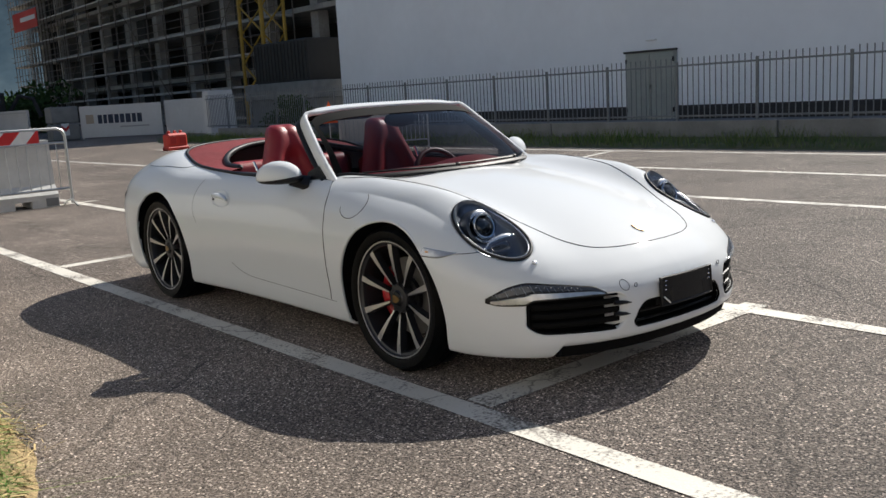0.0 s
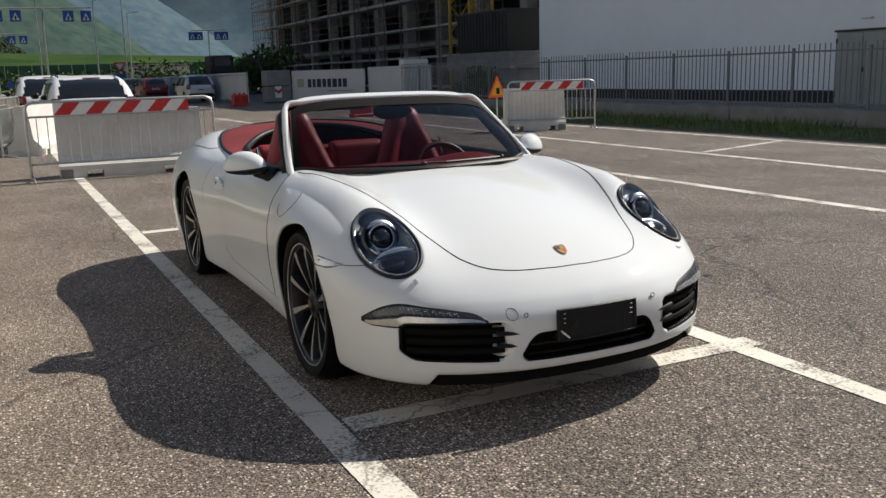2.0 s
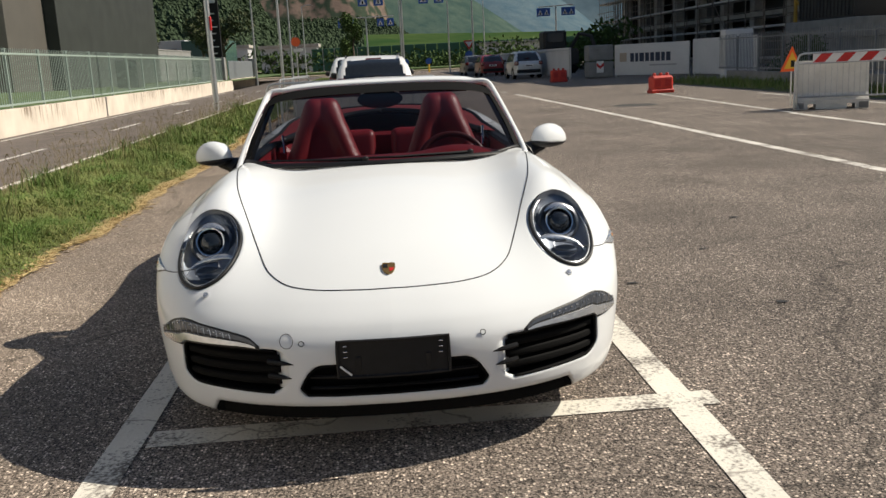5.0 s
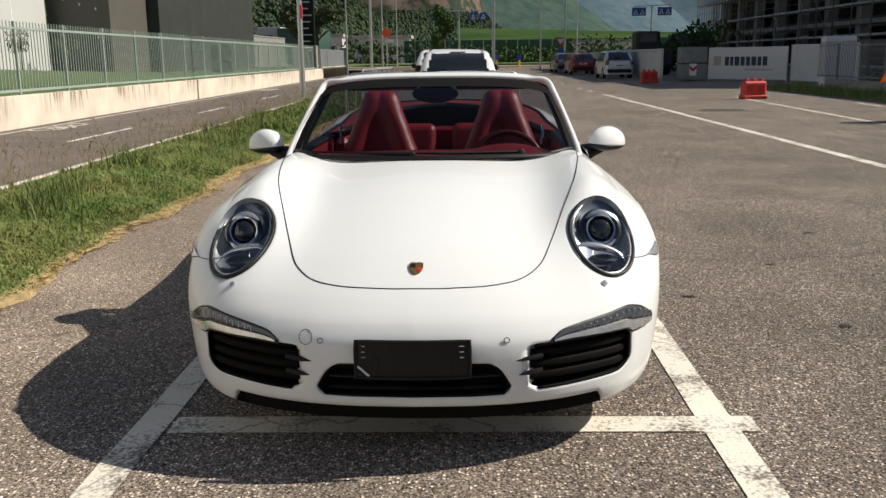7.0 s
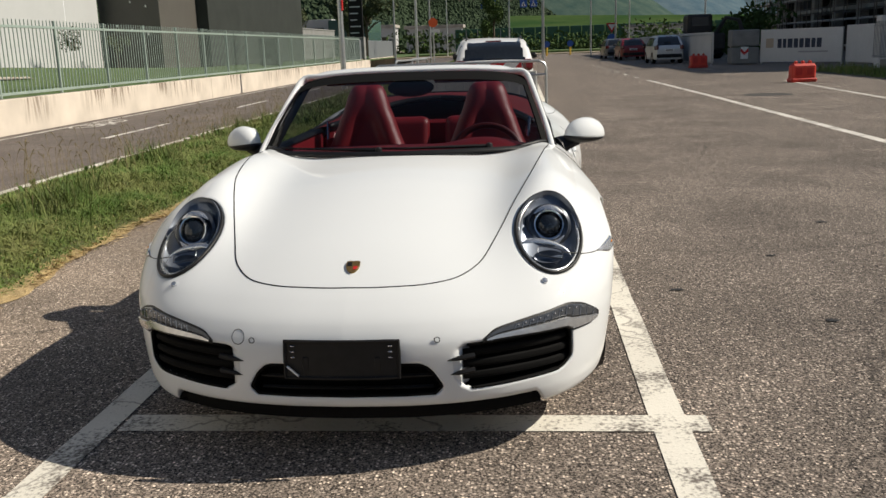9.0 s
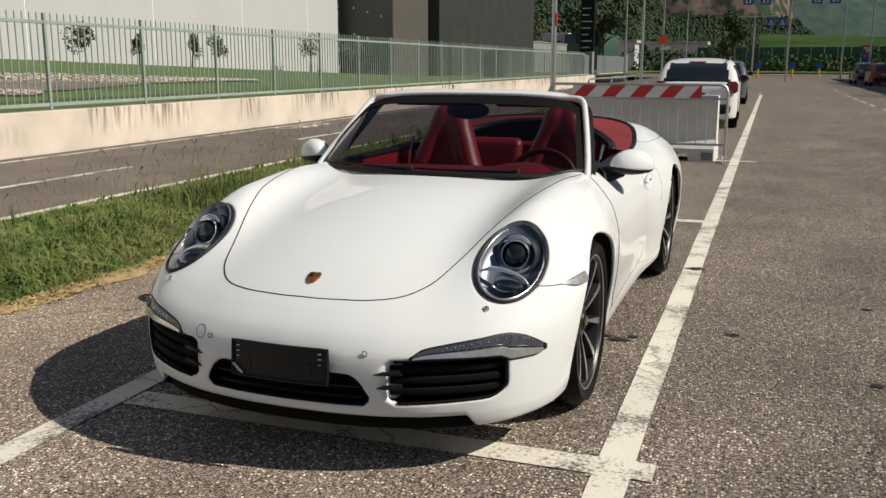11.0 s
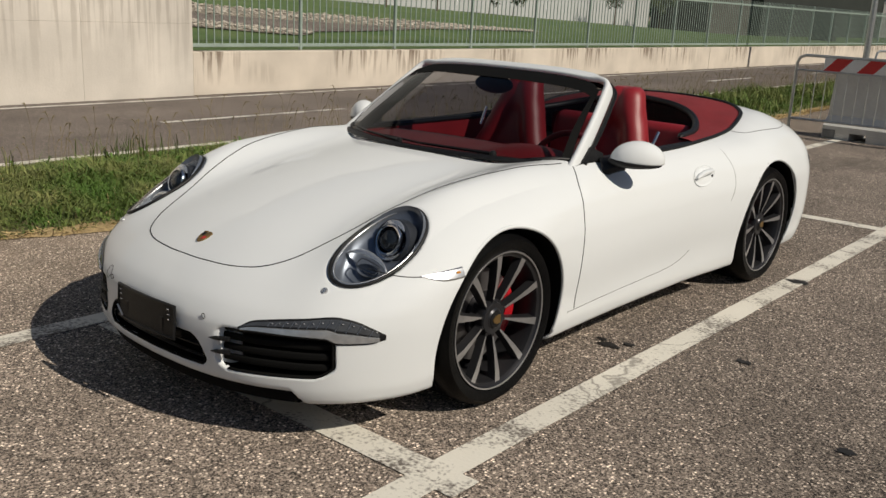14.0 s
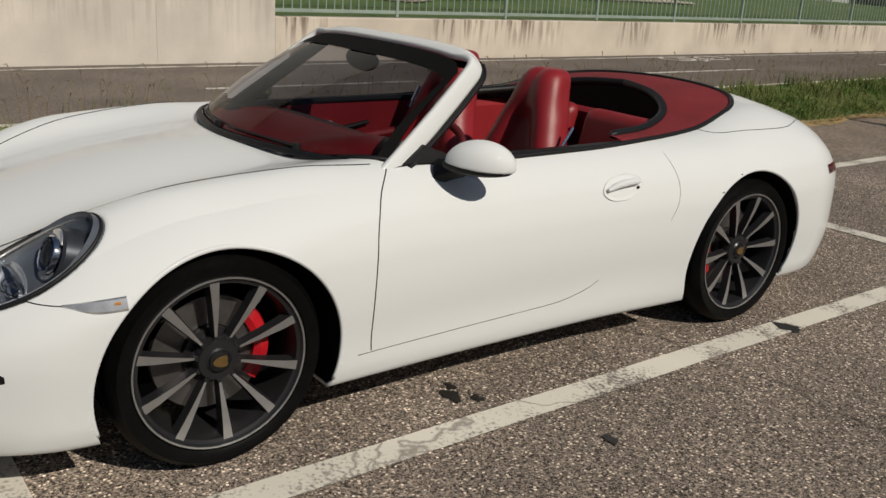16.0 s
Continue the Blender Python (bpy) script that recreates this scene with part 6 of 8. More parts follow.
def weeds():
    """Broad-leaved weeds and docks among the grass."""
    r = np.random.RandomState(29)
    v, f = [], []
    for k in range(1500):
        y, t = r.uniform(-5, 16), r.uniform(0.10, 0.95)
        x0 = near_edge(y) + t * (far_edge(y) - near_edge(y))
        z0, n = 0.04 + 0.13 * t, r.randint(4, 9)
        size = r.uniform(0.025, 0.075)
        for j in range(n):
            a, ln, w = r.uniform(0, 6.28), size * r.uniform(0.6, 1.2), size * r.uniform(0.10, 0.22)
            up = ln * r.uniform(0.5, 1.3)
            ca, sa = math.cos(a), math.sin(a)
            o = len(v)
            v += [(x0, y, z0), (x0 + ca * ln * 0.5 - sa * w, y + sa * ln * 0.5 + ca * w, z0 + up), (x0 + ca * ln, y + sa * ln, z0 + up * 0.75), (x0 + ca * ln * 0.5 + sa * w, y + sa * ln * 0.5 - ca * w, z0 + up)]
            f.append((o, o + 1, o + 2, o + 3))
    me = bpy.data.meshes.new("weeds")
    me.from_pydata(v, [], f)
    return me


solo("weeds", weeds(), mat("weed_leaf", (0.085, 0.155, 0.030), 0.65, rand=0.6, spec=0.25), "low broad-leaved weeds in the verge", "weeds", kind="stuff")
solo("dry_grass", straw_patches(), M_STRAW, "patches of dry straw along the verge's edge", "grass", kind="stuff")
solo("grass", tall_clumps(), M_GRASS, "taller green tufts in the verge", "grass", kind="stuff")
solo("dry_grass", blades(2500, -3, 11, 0.05, 0.16, 0.004, 1.2, 8), M_STRAW, "dry blades among the grass", "grass", kind="stuff")
st = Geo()
rn = random.Random(11)
for k in range(1100):
    y = rn.uniform(-2.5, 26)
    t = 1 - abs(rn.gauss(0, 0.26))
    if t < 0.25:
        continue
    x = near_edge(y) + t * (far_edge(y) - near_edge(y))
    h = rn.uniform(0.14, 0.46)
    a = rn.uniform(0, 6.28)
    bx, by = math.cos(a) * h * 0.22, math.sin(a) * h * 0.22
    z = 0.02 + 0.13 * t
    st.tube([(x, y, z), (x + bx * 0.25, y + by * 0.25, z + h * 0.6), (x + bx * 0.7, y + by * 0.7, z + h * 0.95)], 0.0014, 3, cap=False)
    st.tube([(x + bx * 0.7, y + by * 0.7, z + h * 0.95), (x + bx, y + by, z + h * 1.06), (x + bx * 1.35, y + by * 1.35, z + h * 1.05)], [0.0015, 0.0046, 0.0010], 4, cap=False)
solo("seeding_grass", st, M_SEED, "tall grass stalks with brown seed heads", "grass", kind="stuff")

# ---- left: wall, fence, lawn, buildings ----
WALL_H = 0.56
lw = Geo()
for y0, y1 in ((4.275, 20.2), (20.22, 34.2), (34.22, 49.0)):
    lw.box((-0.125, (y0 + y1) / 2, WALL_H / 2), (0.25, y1 - y0, WALL_H), 0.008)
wall = solo("wall_low", lw, M_WALL, "low cast concrete wall streaked with rust-brown stains", "wall", kind="structure", m=LEFT)
hw_ = Geo()
for y0, y1 in ((-4.7, 2.7585), (2.76, 4.27), (-16, -4.7015)):
    hw_.box((-0.16, (y0 + y1) / 2, 0.4555), (0.34, y1 - y0, 0.911), 0.0015)
    hw_.box((-0.16, (y0 + y1) / 2, 1.715), (0.34, y1 - y0, 1.606), 0.0015)
solo("wall_high", hw_, M_WALLHI, "tall pale cast concrete wall with pour joints", "wall", kind="structure", m=LEFT)

fence = thing("fence", "grey-green steel picket fence on the low wall", "fence", at=LEFT, kind="structure")
post_me = Geo().box((0, 0, 0.635), (0.045, 0.045, 1.25), 0.005).mesh("post")
post_me.materials.append(M_FENCE)
picket_me = Geo().box((0, 0, 0.585), (0.016, 0.016, 1.17), 0.003)
picket_me.add([(-0.008, -0.008, 1.17), (0.008, -0.008, 1.17), (0.008, 0.008, 1.17), (-0.008, 0.008, 1.17), (0, 0, 1.20)], [(0, 1, 4), (1, 2, 4), (2, 3, 4), (3, 0, 4)])
picket_me = picket_me.mesh("picket")
picket_me.materials.append(M_FENCE)
NB = 21
far_p = Geo()
for k in range(NB):
    y = 4.2 + 2.0 * k
    if k:
        part("post", post_me, M_FENCE, fence, m=T(-0.12, y, WALL_H))
    for zz in (0.635, 1.70):
        part("rail", Geo().box((-0.12, y + 1.0, zz), (0.035, 1.95, 0.045), 0.004), M_FENCE, fence)
    for j in range(1, 16):
        yy = y + 2.0 * j / 16
        if yy < 4.3:
            continue
        if k < 19:
            part("picket", picket_me, M_FENCE, fence, m=T(-0.12, yy, WALL_H + 0.07))
        else:
            far_p.box((-0.12, yy, WALL_H + 0.66), (0.016, 0.016, 1.18))
part("far_pickets", far_p, M_FENCE, fence, kind="stuff")



def lawn_z(x, y):
    """The lawn climbs from the wall to the white building, most where the building's floor lies highest."""
    back = min(1.30, max(0.60, 1.20 - 0.0268 * (y - 17.8)))
    return 0.50 + (back - 0.50) * min(1.0, max(0.0, -x) / 9.2)


lawn = Geo()
xs_ = [-0.25, -1, -2, -3, -4, -5, -6, -7.5, -9.2, -14, -40]
lawn.grid([[(x, y, lawn_z(x, y)) for y in np.linspace(-18, 95, 114)] for x in xs_])
solo("lawn", lawn, M_LAWN, "mown lawn behind the wall", "lawn", kind="structure", m=LEFT, smooth=True)

# grey path between two gravel beds on the lawn
bed_far = curve([0, 4, 9.5, 10.3, 11.6, 14.4, 16.8], [-10.0, -8.3, -5.95, -5.45, -4.95, -3.85, -3.0])
path_far = curve([0, 4, 8.15, 8.9, 10.2, 12.1, 16.8], [-8.2, -6.3, -4.37, -3.98, -3.58, -3.0, -2.95])
path_near = curve([0, 4, 7.3, 7.7, 8.35, 12.1], [-7.4, -5.4, -3.35, -2.8, -2.35, -2.9])
bed_near = curve([0, 4, 6.56, 7.18, 7.8, 8.4], [-6.2, -4.1, -2.57, -2.17, -1.9, -2.2])
for nm, e0, e1, y1, material, lab in (("gravel_bed", bed_far, path_far, 16.8, M_GRAVEL, "pale gravel bed on the lawn"), ("garden_path", path_far, path_near, 12.1, M_PATH, "grey garden path between gravel beds"), ("gravel_bed", path_near, bed_near, 8.4, M_GRAVEL, "pale gravel bed on the lawn")):
    rows = [[], [], []]
    for y in np.linspace(0, y1, 34):
        a, b = float(e0(y)), float(e1(y))
        for k in range(3):
            x = a + (b - a) * k / 2
            rows[k].append((x, float(y), lawn_z(x, float(y)) + 0.02))
    solo(nm, Geo().grid(rows), material, lab, "path", kind="structure", m=LEFT)
stones = Geo()
rn = random.Random(5)
for k in range(2600):
    far_bed = rn.random() < 0.7
    y = rn.uniform(4, 16.5 if far_bed else 8.3)
    a, b = (bed_far(y), path_far(y)) if far_bed else (path_near(y), bed_near(y))
    x = float(a + (b - a) * rn.random())
    q = rn.uniform(0.016, 0.036)
    stones.box((x, y, lawn_z(x, y) + 0.03 + q * 0.3), (q * 2, q * 1.6, q), q * 0.4, pose(0, 0, 0, rn.uniform(-20, 20), rn.uniform(-20, 20), rn.uniform(0, 180)))
solo("gravel_stones", stones, mat("pale_stone", (0.38, 0.34, 0.29), 0.9, rand=0.6), "loose pale stones", "gravel", kind="stuff", m=LEFT)


def block(name, lo, hi, material, parent=None, ch=0.02):
    c = [(a + b) / 2 for a, b in zip(lo, hi)]
    return part(name, Geo().box(c, [b - a for a, b in zip(lo, hi)], ch), material, parent)


wb = thing("white_building", "plain white industrial building behind the lawn", "building")
for y0, y1, z0 in ((-30.0, 17.7, 1.28), (17.7, 24.0, 1.16), (24.0, 30.0, 0.98), (30.0, 36.2, 0.80)):
    part("wall", Geo().box((-24.2, (y0 + y1) / 2, (z0 + 13) / 2), (30.0, y1 - y0, 13 - z0), 0.0), M_WHITEWALL, wb, m=YARD)
    # dark box filling the black gap below the raised, stepped facade
    part("plinth", Geo().box((-24.3, (y0 + y1) / 2, z0 / 2 + 0.1), (29.98, y1 - y0, z0 + 0.1), 0.0), M_DARKCLAD, wb, m=YARD)
part("roof_edge", Geo().box((-24.1, 3.1, 13.2), (30.4, 66.6, 0.4), 0.02), M_DARKCLAD, wb, m=YARD)
for k in range(9):
    part("panel_joint", Geo().box((-9.203, 33.0 - 5.6 * k, 7.2), (0.012, 0.02, 11.6), 0), M_SHEDWALL, wb, m=YARD)
db = thing("dark_building", "dark-clad building wing with small lamps", "building")
block("wall", (-18.4, 36.4, 0.3), (-15.6, 60, 12), MATS.get("brown_cladding") or mat("brown_cladding", (0.085, 0.078, 0.068), 0.6, vary=0.12, scale=0.8), db)
block("side_wing", (-15.6, 41.0, 0.3), (-15.0, 60, 12), mat("darker_cladding", (0.03, 0.034, 0.03), 0.6, vary=0.3, scale=1), db)
for r in range(4):
    for k in range(3):
        part("wall_lamp", Geo().box((-17.6 + 0.7 * k, 36.37, 2.7 + 1.2 * r - 0.2 * k), (0.06, 0.05, 0.10), 0.01), M_WHITEB, db)
gw = thing("yard_wall", "long grey concrete yard wall behind the fence", "wall")
block("wall", (-16.0, 40.6, 0.3), (-15.7, 74, 2.9), M_GREYCON, gw)
block("coping", (-16.05, 40.6, 2.9), (-15.65, 74, 3.0), M_GREYCON, gw)
block("switch_box", (-12.6, 41.0, 0.6), (-11.6, 41.6, 2.0), M_DARKCLAD, gw)
vb = thing("office_building", "low pale flat-roofed building with dark windows", "building")
block("wall", (-42, 112, 0), (-24, 126, 5.2), M_WHITEWALL, vb)
block("upper_storey", (-40, 114, 5.2), (-33, 124, 6.8), M_WHITEWALL, vb)
for k in range(4):
    block("window", (-40.5 + 4.2 * k, 111.9, 1.8), (-37.6 + 4.2 * k, 112.1, 4.2), M_DARKGLASS, vb)
block("glass_bay", (-24, 110, 0), (-19, 120, 5.0), mat("teal_glass", (0.06, 0.11, 0.10), 0.15), vb)
tot = thing("sign_totem", "tall black company sign totem with pale lines", "sign")
block("panel", (-12.1, 62, 0.0), (-11.1, 62.25, 6.6), M_BLACK, tot)
for k in range(8):
    block("text_bar", (-12.0, 61.97, 2.0 + 0.45 * k), (-11.5 + 0.12 * (k % 3), 61.995, 2.08 + 0.45 * k), M_WHITEB, tot, 0)
block("text_bar", (-12.0, 61.97, 5.9), (-11.25, 61.995, 6.25), M_WHITEB, tot, 0)
for y0, y1 in ((49.0, 56.0), (58.5, 70.0)):
    pw = thing("gate_wall", "pale concrete gate wall with grey screen", "wall")
    block("wall", (-10.3, y0, 0), (-10.05, y1, 0.7), M_WALL, pw)
    block("screen", (-10.2, y0, 0.7), (-10.15, y1, 1.9), M_FENCE2, pw)
    block("gate_pillar", (-10.45, y1 - 0.3, 0), (-9.95, y1 + 0.3, 2.1), M_GREYCON, pw)

# ---- trees and shrubs ----


def crown_mesh(name, n, rx, ry, rz, leaf, seed, hollow=0.35, lobes=6):
    r = np.random.RandomState(seed)
    v, f = [], []
    cs = [(r.normal(0, rx * 0.45), r.normal(0, ry * 0.45), r.normal(0, rz * 0.42), r.uniform(0.35, 0.62)) for _ in range(lobes)]
    for i in range(n):
        cx_, cy_, cz_, cr = cs[r.randint(lobes)]
        d = r.normal(size=3)
        d /= np.linalg.norm(d)
        q = cr * (hollow + (1 - hollow) * r.uniform() ** 0.5)
        p = np.array([cx_ + d[0] * rx * q, cy_ + d[1] * ry * q, cz_ + d[2] * rz * q])
        a, b = r.normal(size=3), r.normal(size=3)
        a /= np.linalg.norm(a)
        b -= a * (a @ b)
        b /= np.linalg.norm(b)
        s = leaf * r.uniform(0.6, 1.3)
        o = len(v)
        v += [tuple(p - a * s), tuple(p + b * s * 0.45), tuple(p + a * s), tuple(p - b * s * 0.45)]
        f.append((o, o + 1, o + 2, o + 3))
    me = bpy.data.meshes.new(name)
    me.from_pydata(v, [], f)
    return me


def tree(x, y, z, h, rx, leaf, n, material, label, seed, group="", trunk=0.06):
    t = thing("tree", label, "tree", group, at=T(x, y, z))
    rn = random.Random(seed)
    g = Geo()
    top = h * 0.55
    lean_ = (rn.uniform(-0.1, 0.1) * h * 0.4, rn.uniform(-0.1, 0.1) * h * 0.4)
    g.tube([(0, 0, -0.1), (lean_[0] * 0.4, lean_[1] * 0.4, top * 0.5), (lean_[0], lean_[1], top), (lean_[0] * 1.2, lean_[1] * 1.2, h * 0.85)], [trunk * 1.3, trunk, trunk * 0.8, trunk * 0.25], 8)
    for k in range(6):
        a = rn.uniform(0, 6.28)
        z0 = top * rn.uniform(0.8, 1.15)
        g.tube([(lean_[0], lean_[1], z0), (lean_[0] + math.cos(a) * rx * 0.35, lean_[1] + math.sin(a) * rx * 0.35, z0 + h * 0.12), (lean_[0] + math.cos(a) * rx * 0.75, lean_[1] + math.sin(a) * rx * 0.75, z0 + h * 0.2)], [trunk * 0.5, trunk * 0.3, trunk * 0.1], 5)
    part("trunk", g, M_BARK, t, smooth=True)
    c = part("crown", crown_mesh("crown", n, rx, rx, h * 0.36, leaf, seed), material, t, m=T(lean_[0], lean_[1], h * 0.74))
    return t


for k, (y, h, r) in enumerate(((12.4, 0.7, 0.3), (16.7, 1.05, 0.5), (19.0, 0.8, 0.25), (21.7, 1.15, 0.3), (23.1, 1.15, 0.28), (30.3, 1.5, 0.42), (34.4, 1.35, 0.4))):
    q = YARD @ Vector((-7.8, y, lawn_z(-7.8, y) + 0.08))
    tree(q.x, q.y, q.z, h, r, 0.045, 700, M_OLIVE, "young tree with a small ragged crown on the lawn", 20 + k, "trees on the lawn", 0.025)
for k, (x, y, h) in enumerate(((-30, 96, 7), (-25, 98, 7.5), (-14, 80, 6.0), (-17.5, 90, 6.5))):
    tree(x, y, 0, h, 2.4, 0.22, 1500, M_OLIVE, "dark spreading tree before the far buildings", 40 + k, "far trees", 0.16)
tree(-2.5, 84, 0, 5.6, 1.25, 0.15, 2200, M_LEAF, "slender green street tree", 60, "", 0.10)


def shrub(x, y, rx, ry, rz, leaf, n, material, label, seed):
    t = thing("shrub", label, "shrub", at=T(x, y, 0))
    part("foliage", crown_mesh("foliage", n, rx, ry, rz, leaf, seed, 0.1, 9), material, t, m=T(0, 0, rz * 0.55))
    g = Geo()
    rn = random.Random(seed)
    for k in range(7):
        a = rn.uniform(0, 6.28)
        g.tube([(0, 0, 0), (math.cos(a) * rx * 0.3, math.sin(a) * ry * 0.3, rz * 0.6), (math.cos(a) * rx * 0.6, math.sin(a) * ry * 0.6, rz)], [0.02, 0.012, 0.004], 4)
    part("stems", g, M_BARK, t)
    return t


shrub(13.5, 24.6, 0.9, 1.6, 1.05, 0.09, 1700, M_LEAF, "overgrown dark green bush at the hoarding's end", 71)
# grass strip below the right-hand wall
v2 = Geo().grid([[(x, y, z) for y in np.linspace(-26, 30, 60)] for x, z in ((10.55, 0.004), (10.8, 0.05), (12.1, 0.10))])
v2.f = [q[::-1] for q in v2.f]
solo("verge", v2, M_SOIL, "rough grass strip at the foot of the fence wall", "verge", kind="structure")
r_ = np.random.RandomState(9)
v, f = [], []
for i in range(9000):
    x, y = 10.6 + 1.45 * r_.uniform(), r_.uniform(-14, 30)
    h = r_.uniform(0.08, 0.30) * (0.7 + 0.6 * abs(math.sin(y * 0.9)))
    a, w = r_.uniform(0, 6.28), 0.014
    o = len(v)
    v += [(x - w, y, 0.02), (x + w, y, 0.02), (x + h * 0.4 * math.cos(a), y + h * 0.4 * math.sin(a), h)]
    f.append((o, o + 1, o + 2))
me = bpy.data.meshes.new("grass")
me.from_pydata(v, [], f)
solo("grass", me, M_GRASS, "rough grass at the fence wall", "grass", kind="stuff")

# ---- right: fence wall, pale hall, building site ----
rw = Geo()
for k in range(10):
    y0 = -28 + 5.6 * k
    rw.box((12.22, y0 + 2.79, 0.20), (0.25, 5.57, 0.42), 0.01)
solo("wall_east", rw, M_GREYCON, "low grey concrete wall under the fence", "wall", kind="structure")
f2 = thing("fence", "grey steel picket fence before the pale hall", "fence", kind="structure")
post2 = Geo().box((0, 0, 0.58), (0.05, 0.05, 1.18), 0.005).mesh("post")
post2.materials.append(M_FENCE2)
pick2 = Geo().box((0, 0, 0.60), (0.018, 0.018, 1.20), 0.003).mesh("picket")
pick2.materials.append(M_FENCE2)
far2 = Geo()
for k in range(28):
    y = 4.3 + 1.77 * (k - 14)
    part("post", post2, M_FENCE2, f2, m=T(12.22, y, 0.40))
    for zz in (0.50, 1.49):
        part("rail", Geo().box((12.22, y + 0.885, zz), (0.03, 1.72, 0.035), 0.003), M_FENCE2, f2)
    for j in range(1, 14):
        yy = y + 1.77 * j / 14
        if 0 < yy < 26:
            part("picket", pick2, M_FENCE2, f2, m=T(12.22, yy, 0.44))
        else:
            far2.box((12.22, yy, 1.04), (0.018, 0.018, 1.2))
part("far_pickets", far2, M_FENCE2, f2, kind="stuff")
yard = Geo().grid([[(x, y, 0.05) for y in (-60, 34)] for x in (12.3, 20)])
yard.f = [q[::-1] for q in yard.f]
solo("yard", yard, M_GREYCON, "concrete yard behind the fence", "yard", kind="structure")
hall = thing("hall", "large pale grey windowless hall", "building")
block("wall", (20, -70, 0), (62, 31.4, 8.1), M_SHEDWALL, hall)
block("plinth", (19.94, -70, 0), (20.2, 31.42, 0.46), mat("dark_plinth", (0.03, 0.03, 0.032), 0.7, vary=0.3, scale=3), hall)
block("roof_edge", (19.8, -70, 8.1), (62, 31.6, 8.4), M_SHEDWALL, hall)
hd = part("door", Geo().box((19.93, 14.3, 1.07), (0.10, 1.86, 2.12), 0.01), M_DOORGREY, hall, "grey-green steel double door")
part("door_leaf", Geo().box((19.87, 13.84, 1.06), (0.05, 0.88, 2.02), 0.006), M_DOORGREY, hd)
part("door_leaf", Geo().box((19.87, 14.76, 1.06), (0.05, 0.88, 2.02), 0.006), M_DOORGREY, hd)
part("door_frame", Geo().box((19.88, 14.3, 2.13), (0.12, 1.95, 0.06), 0.006), M_DARKCLAD, hd)
part("door_handle", Geo().box((19.80, 14.22, 1.05), (0.06, 0.05, 0.14), 0.01), M_BLACK, hd)
for sy in (13.42, 15.18):
    part("hinge", Geo().box((19.84, sy, 1.85), (0.05, 0.05, 0.14), 0.008), M_BLACK, hd)
    part("hinge", Geo().box((19.84, sy, 0.35), (0.05, 0.05, 0.14), 0.008), M_BLACK, hd)
part("wall_lamp", Geo().box((19.9, 14.25, 2.45), (0.14, 0.34, 0.04), 0.01), M_WHITEB, hall)

site = thing("building_shell", "unfinished concrete building shell behind scaffolding", "building")
# near-black inner walls: shade of the open storeys put into the colour
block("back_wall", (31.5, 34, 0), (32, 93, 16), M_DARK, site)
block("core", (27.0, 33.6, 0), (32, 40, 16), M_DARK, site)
# added to close the far end, where sky would show through
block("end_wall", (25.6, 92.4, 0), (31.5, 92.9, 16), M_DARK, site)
for k in range(5):
    block("floor_slab", (25.2, 34, 3.05 + 3.2 * k), (32, 93, 3.35 + 3.2 * k), M_CONSTR, site)
    for j in range(11):
        block("column", (25.6, 36 + 5.6 * j, 3.2 * k), (26.3, 36.8 + 5.6 * j, 3.1 + 3.2 * k), M_CONSTR, site)
    # infill concrete takes the dark colour too, painted as storey shade
    for j in range(0, 10, 3):
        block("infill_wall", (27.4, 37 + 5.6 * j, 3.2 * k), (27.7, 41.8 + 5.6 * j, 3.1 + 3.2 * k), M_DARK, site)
scaf = thing("scaffolding", "rusty tube scaffolding with plank decks round the shell", "scaffolding")
for j in range(27):
    y = 43 + 3.0 * j if j < 14 else 83.2 + 0.95 * (j - 14)
    for x in (23.6, 24.8):
        part("standard", Geo().tube([(x, y, 0), (x, y, 16)], 0.035, 5), M_SCAF, scaf)
for k in range(9):
    z = 1.9 * k + 0.4
    part("deck", Geo().box((24.2, 69, z), (1.1, 52, 0.13), 0.01), M_PLANK, scaf)
    for dz in (0.5, 1.0):
        part("guard_rail", Geo().tube([(23.6, 42.5, z + dz), (23.6, 95.6, z + dz)], 0.024, 5), M_SCAF, scaf)
for j in range(11):
    for k in range(4):
        if (j * 2 + k) % 3:
            continue
        y, z = 43 + 4.4 * j, 0.4 + 3.8 * k
        part("brace", Geo().tube([(23.55, y, z), (23.55, y + 4.4, z + 3.8)] if (j + k) % 2 else [(23.55, y + 4.4, z), (23.55, y, z + 3.8)], 0.028, 4), M_SCAF, scaf)
# end bays at the far corner
for j in range(5):
    for x in (25.5, 27.5, 29.5, 31.5):
        part("standard", Geo().tube([(x, 93.4 + 0.6 * j, 0), (x, 93.4 + 0.6 * j, 16)], 0.035, 4), M_SCAF, scaf)
part("site_banner", Geo().box((23.4, 89.0, 10.2), (0.05, 7.4, 1.7), 0.01), M_RED, scaf, "red and white site banner")
part("banner_bar", Geo().box((23.36, 88.0, 10.3), (0.03, 4.6, 0.4), 0.005), M_WHITEB, scaf)
crane = thing("tower_crane", "yellow lattice tower crane mast on the site", "crane")
for x in (21.6, 23.0):
    for y in (41.0, 43.4):
        part("leg", Geo().box((x, y, 8), (0.16, 0.16, 16), 0.02), M_YELLOW, crane)
for k in range(10):
    z0, z1 = 0.2 + 1.6 * k, 1.8 + 1.6 * k
    for pa, pb in (((21.6, 41.0), (23.0, 41.0)), ((21.6, 41.0), (21.6, 43.4)), ((23.0, 41.0), (23.0, 43.4)), ((21.6, 43.4), (23.0, 43.4))):
        a, b = (pa, pb) if k % 2 else (pb, pa)
        part("lattice_bar", Geo().tube([(*a, z0), (*b, z1)], 0.05, 5), M_YELLOW, crane)
